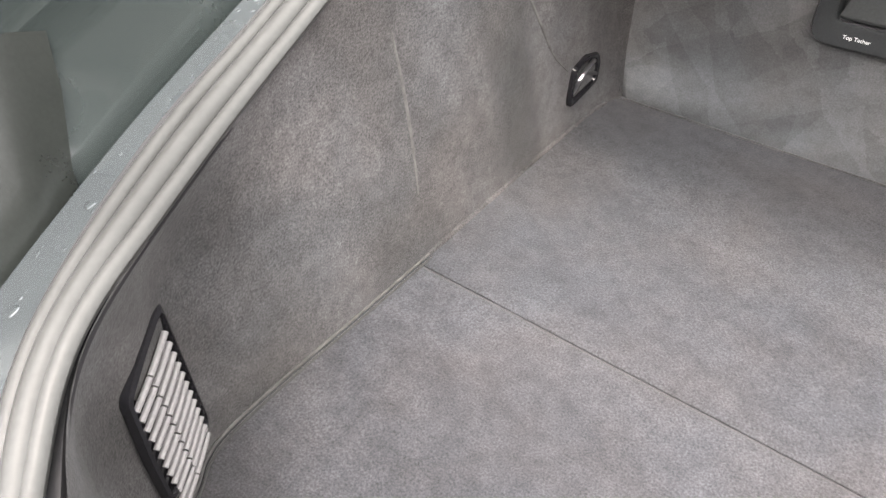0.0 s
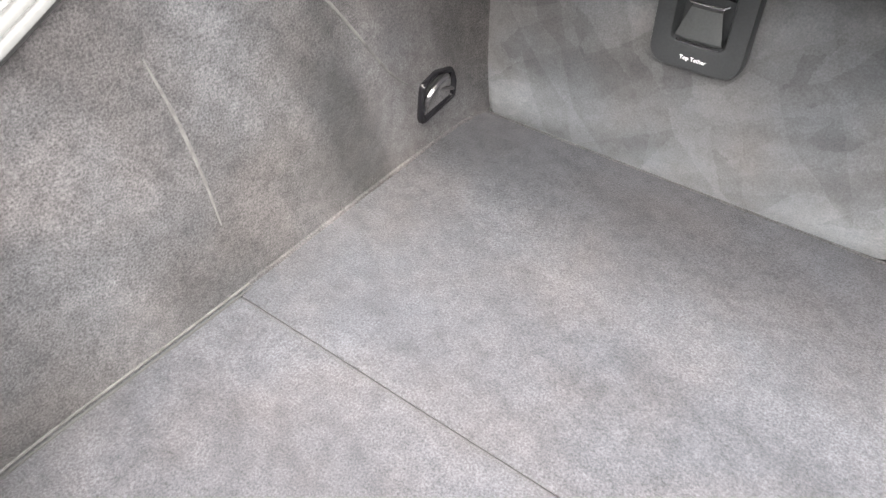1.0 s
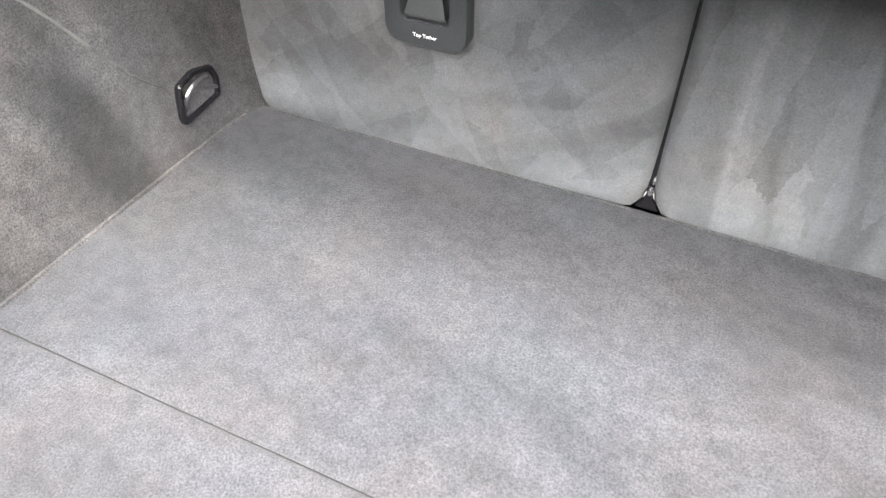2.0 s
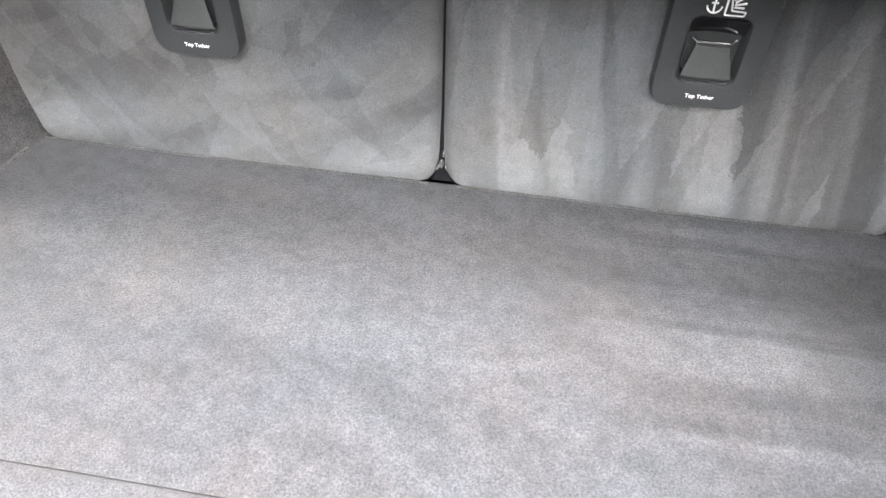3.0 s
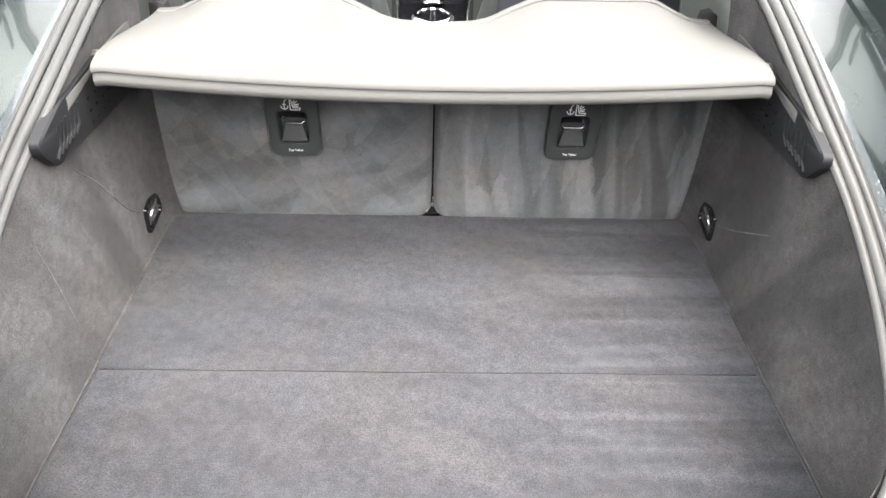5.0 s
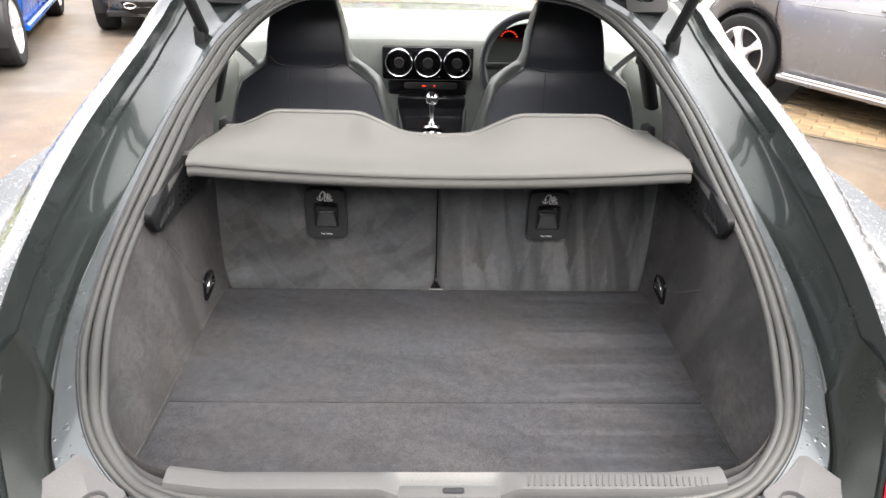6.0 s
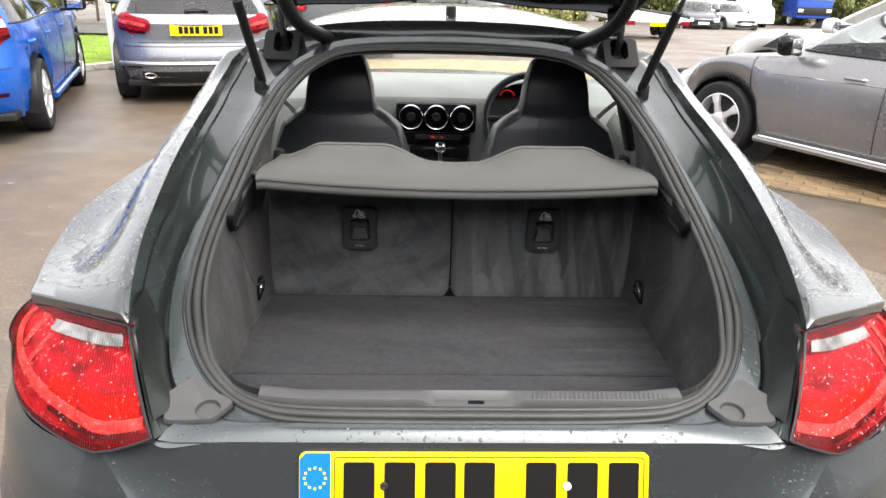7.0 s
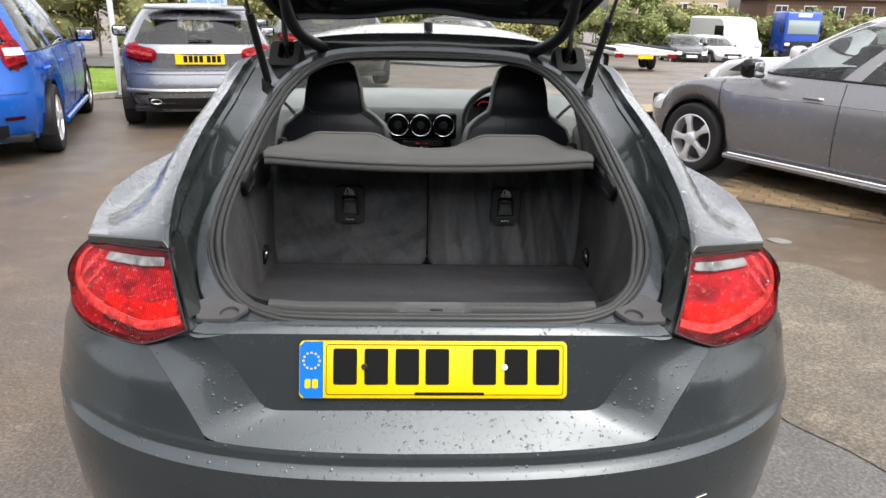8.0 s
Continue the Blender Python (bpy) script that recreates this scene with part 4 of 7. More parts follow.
        tube(bm, [T @ Vector(p) for p in ((side * 0.002, 0.004, -0.035), (side * 0.002, 0.020, 0.004), (side * 0.004, 0.045, 0.02), (side * 0.008, 0.085, 0.035))], 0.010, 8)
        part("hinge_link", bm, BLACK, pocket, "black hinge link")


def sill():
    """Ribbed plastic sill plate with the lock."""
    bm = bmesh.new()
    prof = [(0.083, 0.808), (0.082, 0.822), (0.086, 0.829), (0.104, 0.8315), (0.114, 0.8275), (0.122, 0.815), (0.14, 0.62)]
    rows = []
    for x in np.linspace(-0.337, 0.337, 69):
        dip = 0.012 * max(0.0, min(1.0, (0.082 - abs(x)) / 0.022)) if abs(x) < 0.082 else 0.0
        bend = 0.008 * max(0, abs(x) - 0.27) / 0.067
        rows.append([(x, y + bend, z - (dip if i in (1, 2, 3) else 0) + 0.25 * bend) for i, (y, z) in enumerate(prof)])
    grid(bm, rows)
    s = part("sill_plate", bm, SILL, car, "light grey plastic boot sill plate", 35)
    for side in (1,):
        for k in range(30):
            bm = bmesh.new()
            x = 0.095 + 0.0075 * k
            tube(bm, [(side * x, 0.090, 0.8300), (side * (x + 0.002), 0.099, 0.8315), (side * (x + 0.003), 0.108, 0.8300)], 0.0014, 5)
            part("sill_rib", bm, SILL, s)
    bm = bmesh.new()
    plate_of(bm, [(-0.062, 0.0), (0.062, 0.0), (0.058, 0.024), (-0.058, 0.024)], 0.004, pose(0, 0.082, 0.8150), 0.001)
    lock = part("lock_plate", bm, SILL, s, "grey cover of the boot lock")
    bm = bmesh.new()
    plate_of(bm, rounded(0.026, 0.008, 0.003), 0.0015, pose(0.006, 0.092, 0.8190))
    part("lock_slot", bm, GLOSS, lock, "black lock slot")
    tube_bm = bmesh.new()
    tube(tube_bm, [(-0.06, 0.1065, 0.8200), (0.06, 0.1065, 0.8200)], 0.0008, 6)
    part("lock_edge", tube_bm, STEEL, lock)



bumper()
opening()
shell()
for side in (1, -1):
    tail_lamp(side)
    corner_pad(side)
number_plate()
tailgate()
sill()

# ---- the boot ----
FLOOR_Z, SEAT_Y, SEAM_FLOOR = 0.62, 0.888, 0.493


def boot_floor():
    """Two carpeted floor panels that butt at a shallow groove."""
    def half(y):
        return ease(y, [(0.13, 0.45), (0.16, 0.455), (0.196, 0.476), (0.236, 0.504), (0.3, 0.498), (0.493, 0.494), (0.8, 0.493), (0.86, 0.486), (0.888, 0.470)])

    for name, y0, y1, label in (("boot_floor_panel", 0.13, SEAM_FLOOR - 0.0007, "grey carpeted boot floor panel behind the seam"), ("boot_floor_panel", SEAM_FLOOR + 0.0007, 0.892, "grey carpeted boot floor panel against the seat backs, brushed in streaks")):
        bm = bmesh.new()
        ys = np.concatenate([y0 + np.array((0, 0.0006, 0.0015, 0.003, 0.006)), np.linspace(y0 + 0.014, y1 - 0.014, 26), y1 - np.array((0.006, 0.003, 0.0015, 0.0006, 0))])
        rows = []
        for y in ys:
            # rounded edges at the groove; the forward panel sits a little proud
            edge = abs(y - (y1 if y1 < 0.6 else y0))
            drop = 0.0022 * max(0.0, 1 - edge / 0.006) ** 2 - (0.0010 if y1 > 0.6 else 0.0)
            h = half(y) + 0.012
            rows.append([(h * t, y + 0.0006 * noise.noise((h * t * 9, 0, 0)), FLOOR_Z - drop + 0.0012 * noise.noise((h * t * 6, y * 6, 3))) for t in np.linspace(-1, 1, 61)])
        grid(bm, rows)
        for r in (rows[0], rows[-1]):
            grid(bm, [r, [(x, y, z - 0.02) for x, y, z in r]])
        ob = part(name, bm, FLOOR_C)
        tagged(ob, label, "boot floor", "boot floor panels")
    bm = bmesh.new()
    tube(bm, [(x, SEAM_FLOOR + 0.0008 * noise.noise((x * 9, 0, 0)), FLOOR_Z - 0.0050) for x in np.linspace(-0.498, 0.498, 60)], 0.0026, 6)
    part("floor_seam", bm, RUBBER, car, "dark seam between the floor panels")
    bm = bmesh.new()
    box(bm, (0, 0.52, 0.597), (1.0, 0.74, 0.012))
    part("floor_tray", bm, RUBBER, car)


def side_wall(side):
    """Carpeted side trim from the floor up to the seal, with a bent rear end."""
    foot = [(0.325, 0.142), (0.39, 0.138), (0.445, 0.150), (0.474, 0.203), (0.495, 0.238), (0.499, 0.30), (0.497, 0.40), (0.4955, 0.5), (0.495, 0.6), (0.495, 0.7), (0.494, 0.8), (0.492, 0.845), (0.486, 0.872), (0.478, 0.893)]
    top_i = [17, 26, 38, 48, 55, 60, 68, 74, 80, 86, 91, 96, 99, 101]
    F = spline(foot, 60)
    tops = spline([tuple(S_R[i] + (B_R[i] - S_R[i]) * 0.10) for i in top_i], 60)
    rows = []
    for k in range(60):
        f = np.array((F[k][0], F[k][1], FLOOR_Z - 0.002))
        t = tops[k] - np.array((0, 0, 0.003))
        stiff = ease(k, [(0, 1.0), (17, 1.0), (24, 0.0)])
        row = []
        for s in np.linspace(0, 1, 18):
            p = f + (t - f) * s
            # stay upright most of the way, then lean in to the seal
            e = (1 - stiff) * (0.12 * s + 0.88 * s**4.5) + stiff * (0.04 * s + 0.96 * s**5)
            p[0] = f[0] + (t[0] - f[0]) * e
            p[1] = f[1] + (t[1] - f[1]) * ((1 - stiff) * s + stiff * (0.04 * s + 0.96 * s**4))
            p[0] += 0.004 * math.sin(s * math.pi) * noise.noise((p[1] * 5, p[2] * 5, side))
            row.append((p[0] * side, p[1], p[2]))
        rows.append(row)
    bm = bmesh.new()
    grid(bm, rows)
    wall = part("side_carpet", bm, SIDE_C, car, "grey carpeted boot side trim with pale scuff lines", 50)
    # bound edge along the rear floor panel with the gap beside it
    bm = bmesh.new()
    near = [(x, y) for x, y in F if 0.19 < y < SEAM_FLOOR + 0.02]
    tube(bm, [(side * (x - 0.0015), y, FLOOR_Z + 0.0026) for x, y in near], 0.0014, 8)
    part("bound_edge", bm, BINDING, wall, "pale bound edge of the side trim")
    bm = bmesh.new()
    tube(bm, [(side * (x - 0.0052), y, FLOOR_Z + 0.0004) for x, y in near], 0.0013, 6)
    part("floor_gap", bm, SEAL, wall, "dark gap beside the floor panel")
    bm = bmesh.new()
    tube(bm, [(side * (x - 0.001), y, FLOOR_Z + 0.002) for x, y in F if SEAM_FLOOR + 0.01 < y < 0.87], 0.0028, 6)
    part("floor_piping", bm, SIDE_C, wall)
    # pale scuffs rubbed into the pile
    scuffs = [[(0.473, 0.868), (0.484, 0.82), (0.490, 0.781), (0.494, 0.74), (0.496, 0.702)], [(0.60, 0.895), (0.647, 0.847), (0.69, 0.79), (0.725, 0.744), (0.764, 0.708)]] if side < 0 else [[(0.60, 0.80), (0.70, 0.735), (0.765, 0.70)]]
    grid_pts = np.array([[p for p in r] for r in rows])
    for line in scuffs:
        bm = bmesh.new()
        L = spline(line, 18)
        pts = []
        for y, z in L:
            d = (grid_pts[:, :, 1] - y) ** 2 + (grid_pts[:, :, 2] - z) ** 2
            i, j = np.unravel_index(np.argsort(d, axis=None)[:6], d.shape)
            w = 1 / (d[i, j] + 1e-6)
            pts.append((float((grid_pts[i, j, 0] * w).sum() / w.sum()), y, z))
        xs = np.array([p[0] for p in pts])
        xs[1:-1] = (xs[:-2] + xs[1:-1] + xs[2:]) / 3
        rows_ = []
        for k, (x, p) in enumerate(zip(xs, pts)):
            wdt = 0.0026 * math.sin(math.pi * (k + 0.6) / 18.2) ** 0.5 * (1 + 0.5 * noise.noise((k * 0.9, side, 4)))
            rows_.append([(x - side * lift_, p[1] + f * wdt, p[2] + 0.3 * f * wdt) for f, lift_ in ((-1, -0.002), (-0.5, 0.0006), (0, 0.0010), (0.5, 0.0006), (1, -0.002))])
        grid(bm, rows_)
        part("scuff_line", bm, SCUFF, wall, "pale rubbed line")
    return wall


def tie_ring(side):
    """Tie-down ring: dark rounded escutcheon with a chrome bail."""
    at = Matrix.Translation((side * 0.4945, 0.803, 0.685)) @ (pose(0, 0, 0, 90, 0, -90) if side > 0 else pose(0, 0, 0, 90, 0, 90))
    bm = bmesh.new()
    # local x runs forward on one side of the car and backward on the other
    k = -side
    out = [(-0.031, 0.023), (-0.004, 0.030), (0.027, 0.022), (0.034, 0.004), (0.031, -0.018), (0.0, -0.022), (-0.033, -0.026), (-0.037, -0.016), (-0.034, 0.006)]
    o = softened([(k * x, y) for x, y in out], 0.005)
    rows = [[at @ Vector((x * f, y * f, h)) for x, y in o] for f, h in ((1.0, -0.004), (0.98, 0.004), (0.92, 0.006), (0.80, 0.005), (0.70, -0.006), (0.3, -0.008), (0.02, -0.008))]
    grid(bm, rows, close_u=True)
    r = part("tie_down_ring", bm, GLOSS, car, "black tie-down fitting with a chrome ring")
    bm = bmesh.new()
    tube(bm, [at @ Vector((k * x, y, z)) for x, y, z in spline([(-0.020, -0.016, -0.003), (-0.026, -0.002, 0.005), (-0.022, 0.012, 0.009), (-0.006, 0.019, 0.009), (0.012, 0.017, 0.006), (0.017, 0.010, 0.0)], 18)], 0.0026, 8)
    part("bail", bm, DULL_CHROME, r, "dull chrome ring")
    bm = bmesh.new()
    tube(bm, [at @ Vector((k * 0.006, 0.001, -0.002)), at @ Vector((k * 0.027, -0.006, 0.004))], 0.0022, 8)
    part("bolt", bm, STEEL, r, "dull steel pin")


def vent_grille():
    """Slatted grille in the bent end of one side trim."""
    a, b = Vector((-0.4915, 0.236, 0)), Vector((-0.4415, 0.149, 0))
    u = (b - a).normalized()
    n = Vector((-u.y, u.x, 0)) * -1
    if n.y < 0:
        n = -n

    def at(p, z, d=0.0):
        return a + u * p + Vector((0, 0, z)) + n * d

    corners = [(0.000, 0.788), (0.028, 0.779), (0.058, 0.766), (0.063, 0.71), (0.064, 0.664), (0.053, 0.656), (0.005, 0.653), (-0.001, 0.663), (-0.001, 0.72)]
    bm = bmesh.new()
    o = np.array(softened(corners, 0.006))
    c = o.mean(0)
    rows = [[at(c[0] + (x - c[0]) * f, c[1] + (z - c[1]) * f, d) for x, z in o] for f, d in ((1.02, 0.0), (1.0, 0.006), (0.93, 0.007), (0.88, 0.001), (0.01, 0.001))]
    grid(bm, rows, close_u=True)
    g = part("vent_grille", bm, GLOSS, car, "black slatted vent grille in the boot trim")
    for k in range(12):
        bm = bmesh.new()
        z = 0.768 - 0.0101 * k
        for p0, p1 in ((0.006, 0.0335), (0.0346, 0.055)):
            tube(bm, [at(p, z - 0.30 * p, 0.0055 + 0.001 * math.sin(math.pi * p / 0.054)) for p in np.linspace(p0, p1, 4)], 0.0022, 8)
        part("slat", bm, SLAT, g, "pale grey slat")


def rear_seat(side):
    """One carpeted half of the split rear backrest with its top-tether plate."""
    seat = thing("rear_backrest", "grey carpeted split rear backrest with a black tether plate", "seat back", (0, 0, 0), 0, "rear backrests")
    x0, x1 = 0.0016, 0.500
    bm = bmesh.new()
    rows = []
    nz = 26
    for i in range(nz + 1):
        f = i / nz
        z = 0.622 + 0.350 * f
        out = ease(z, [(0.622, 0.482), (0.73, 0.497), (0.8, 0.500), (1.01, 0.497)])
        inn = ease(z, [(0.622, 0.012), (0.640, 0.0035), (0.66, 0.0016), (1.01, 0.0016)])
        y = SEAT_Y - 0.05 * (z - 0.62) + (0.004 * (1 - min(1, (z - 0.622) / 0.012)) ** 2)
        row = []
        for t, dy in ((0.0, 0.06), (0.0, 0.012), (0.004, 0.004), (0.012, 0.0)):
            row.append((inn + t, y + dy))
        for t in np.linspace(0.03, 0.97, 24):
            row.append((inn + (out - inn) * t, y - 0.002 * math.sin(math.pi * t)))
        for t, dy in ((-0.012, 0.0), (-0.004, 0.004), (0.0, 0.012), (0.0, 0.06)):
            row.append((out + t, y + dy))
        rows.append([(x * side, yy + 0.0012 * noise.noise((x * 5, z * 5, side)), z) for x, yy in row])
    grid(bm, rows)
    part("backrest_panel", bm, SEAT_CROSS if side < 0 else SEAT_DOWN, seat, smooth=50)
    # welt along the bottom
    bm = bmesh.new()
    tube(bm, [(x * side, SEAT_Y + 0.0008, 0.6218) for x in np.linspace(0.014, 0.480, 12)], 0.0017, 6)
    part("lower_welt", bm, SIDE_C, seat)
    # dark gap between the backrest and the side trim
    bm = bmesh.new()
    tube(bm, [(side * (ease(z, [(0.622, 0.482), (0.73, 0.497), (0.8, 0.500), (1.01, 0.497)]) - 0.002), SEAT_Y - 0.05 * (z - 0.62) + 0.001, z) for z in np.linspace(0.632, 0.965, 20)], 0.0032, 6)
    part("edge_gap", bm, RUBBER, seat, "dark gap along the outer edge")
    # tether plate
    T = pose(side * 0.2405, SEAT_Y - 0.05 * 0.2 - 0.0115, 0.8265) @ wall_turn() @ pose(0, 0, 0, 2.9, 0, 0)
    bm = bmesh.new()
    o = rounded(0.089, 0.118, 0.017)
    rows = [[T @ Vector((x * f, y * g - c, h)) for x, y in o] for f, g, c, h in ((1, 1, 0, -0.012), (1, 1, 0, 0.003), (0.97, 0.98, 0, 0.0065), (0.64, 0.60, 0.002, 0.0075), (0.585, 0.55, 0.002, 0.0065), (0.54, 0.50, 0.002, 0.001), (0.50, 0.46, 0.002, -0.006), (0.02, 0.02, 0.002, -0.008))]
    grid(bm, rows, close_u=True)
    tp = part("tether_plate", bm, TETHER, seat, "black plastic top-tether plate")
    bm = bmesh.new()
    rows = []
    # scooped upper half of the recess, then the sloping flap below the slot
    grid(bm, [[T @ Vector((0.0225 * t, y, h - 0.004 * (1 - t * t))) for t in np.linspace(-1, 1, 9)] for y, h in ((0.027, 0.006), (0.022, 0.003), (0.016, 0.0005), (0.0115, -0.001), (0.0105, -0.006))])
    part("scoop", bm, GLOSS, tp, "black slot above the flap")
    bm = bmesh.new()
    for y, w, h in ((0.001, 0.028, -0.004), (0.000, 0.0285, 0.0015), (-0.008, 0.033, 0.004), (-0.018, 0.039, 0.0068), (-0.026, 0.0435, 0.0088), (-0.029, 0.044, 0.0070), (-0.030, 0.043, -0.002)):
        rows.append([T @ Vector((w / 2 * t, y, h - 0.002 * abs(t) ** 4)) for t in np.linspace(-1, 1, 9)])
    grid(bm, rows)
    part("flap", bm, TETHER_G, tp, "smooth grey-black flap")
    bm = bmesh.new()
    tube(bm, [T @ Vector(p) for p in ((-0.0185, 0.007, -0.001), (-0.0145, 0.0045, 0.002), (0.0145, 0.0045, 0.002), (0.0185, 0.007, -0.001))], 0.0012, 8)
    part("tether_bar", bm, CHROME, tp, "chrome tether bar")
    bm = bmesh.new()
    tube(bm, [T @ Vector(p) for p in ((-0.020, -0.0305, 0.0072), (-0.017, -0.0315, 0.0078), (0.017, -0.0315, 0.0078), (0.020, -0.0305, 0.0072))], 0.0011, 6)
    part("flap_edge", bm, CHROME, tp)
    words("tether_text", "Top Tether", 0.0054, T @ pose(0.0, -0.0465, 0.0078), WHITE, tp)
    # pictogram: anchor beside a child seat, as plain white strokes
    bm = bmesh.new()
    k = [(0.0, 0.053), (-0.004, 0.0545), (-0.009, 0.050), (-0.011, 0.044), (-0.0105, 0.035)]
    tube(bm, [T @ Vector((x, y, 0.0072)) for x, y in k], 0.0009, 5)
    tube(bm, [T @ Vector((-0.0105 + 0.006 * math.cos(a), 0.040 + 0.006 * math.sin(a), 0.0072)) for a in np.linspace(math.pi, 2 * math.pi, 9)], 0.0009, 5)
    tube(bm, [T @ Vector((-0.0135, 0.0425, 0.0072)), T @ Vector((-0.008, 0.0425, 0.0072))], 0.0009, 5)
    part("anchor_mark", bm, WHITE, tp, "white anchor mark")
    bm = bmesh.new()
    for p, q in (((-0.001, 0.053), (-0.001, 0.033)), ((-0.001, 0.033), (0.0145, 0.033)), ((0.0145, 0.033), (0.0155, 0.0365)), ((0.0155, 0.0365), (0.004, 0.037)), ((0.004, 0.037), (0.001, 0.052)), ((0.005, 0.040), (0.013, 0.040)), ((0.005, 0.042), (0.014, 0.044)), ((0.005, 0.044), (0.011, 0.049)), ((0.004, 0.046), (0.007, 0.051))):
        tube(bm, [T @ Vector((*p, 0.0072)), T @ Vector((*q, 0.0072))], 0.0009, 5)
    part("seat_mark", bm, WHITE, tp, "white child-seat mark")


def words(name, text, size, m, mat, parent):
    cu = bpy.data.curves.new(name, "FONT")
    cu.body, cu.size, cu.align_x, cu.align_y, cu.extrude = text, size, "CENTER", "CENTER", 0.0002
    tmp = bpy.data.objects.new(name, cu)
    me = bpy.data.meshes.new_from_object(tmp)
    bpy.data.objects.remove(tmp)
    me.transform(m)
    me.materials.clear()
    me.materials.append(mat)
    ob = new(name, me)
    ob.parent = parent
    return ob


def parcel_shelf():
    shelf = thing("parcel_shelf", "pale grey parcel shelf with two humps over the boot", "parcel shelf")

    def front_z(x):
        a = abs(x)
        return ease(a, [(0, 0.994), (0.06, 0.996), (0.085, 1.002), (0.125, 1.021), (0.155, 1.034), (0.175, 1.038), (0.335, 1.038), (0.352, 1.034), (0.385, 1.018), (0.415, 1.007), (0.4455, 1.009)])

    def front_y(x):
        return ease(abs(x), [(0, 0.905), (0.16, 0.914), (0.35, 0.918), (0.42, 0.91), (0.4455, 0.90)])

    bm = bmesh.new()
    xs = np.linspace(-0.4455, 0.4455, 73)
    rows = []
    for x in xs:
        e = min(1, (0.4455 - abs(x)) / 0.012)
        side_drop = 0.003 * (1 - e) ** 2
        zr = 1.004 + 0.019 * (abs(x) / 0.445) ** 2
        row = [(x, 0.668, zr - 0.028), (x, 0.646, zr - 0.026), (x, 0.6405, zr - 0.0215), (x, 0.6395, zr - 0.014), (x, 0.6425, zr - 0.0068), (x, 0.6432, zr - 0.0052), (x, 0.6400, zr - 0.0034), (x, 0.6398, zr + 0.001), (x, 0.6435, zr + 0.0058), (x, 0.652, zr + 0.0085), (x, 0.67, zr + 0.0125)]
        yf, zf = front_y(x), front_z(x)
        for t in np.linspace(0.12, 0.94, 12):
            s = t * t * (3 - 2 * t)
            row.append((x, 0.67 + (yf - 0.67) * t, zr + 0.0125 + (zf - zr - 0.0125) * (0.35 * t + 0.65 * s**1.2)))
        row += [(x, yf, zf), (x, yf + 0.006, zf - 0.004), (x, yf + 0.006, zf - 0.014), (x, yf - 0.01, zf - 0.018), (x, 0.668, zr - 0.012)]
        rows.append([(p[0], p[1], p[2] - side_drop) for p in row])
    vs = grid(bm, rows)
    for r in (vs[0], vs[-1]):
        bm.faces.new(r)
    part("shelf_board", bm, SHELF_M, shelf, smooth=50)
    bm = bmesh.new()
    tube(bm, [(x, front_y(x) - 0.006, front_z(x) + 0.0022) for x in np.linspace(-0.40, 0.40, 60)], 0.0022, 6)
    part("front_piping", bm, SHELF_M, shelf, "piping along the front edge")
    # sewn edge strip along the front
    bm = bmesh.new()
    rows = []
    for x in np.linspace(-0.44, 0.44, 90):
        y, z = front_y(x), front_z(x)
        rows.append([(x, y - 0.017, z + 0.0005 - 0.35 * 0.017 * (0.0 if z < 1.01 else 0.35)), (x, y - 0.0155, z + 0.0022), (x, y - 0.004, z + 0.0028), (x, y + 0.003, z + 0.0012)])
    grid(bm, rows)
    part("edge_strip", bm, SHELF_M, shelf, "grey sewn strip along the front edge")
    bm = bmesh.new()
    tube(bm, [(x, front_y(x) - 0.0175, front_z(x) + 0.0004) for x in np.linspace(-0.43, 0.43, 90)], 0.0011, 6)
    part("strip_seam", bm, SEAM_M, shelf, "dark seam of the edge strip")
    for side in (1, -1):
        bm = bmesh.new()
        plate_of(bm, [(-0.016, 0), (0.016, 0), (0.012, 0.026), (0.002, 0.032), (-0.012, 0.028)], 0.022, pose(side * 0.447, 0.932, 0.988) @ wall_turn(), 0.003)
        part("clip", bm, BLACK, shelf, "dark clip at the shelf's corner")
        bm = bmesh.new()
        tube(bm, [(side * 0.444, 0.70, 1.012), (side * 0.462, 0.705, 1.014), (side * 0.478, 0.71, 1.008)], 0.008, 8)
        part("shelf_pin", bm, SHELF_M, shelf, "pale pin resting in the side trim")


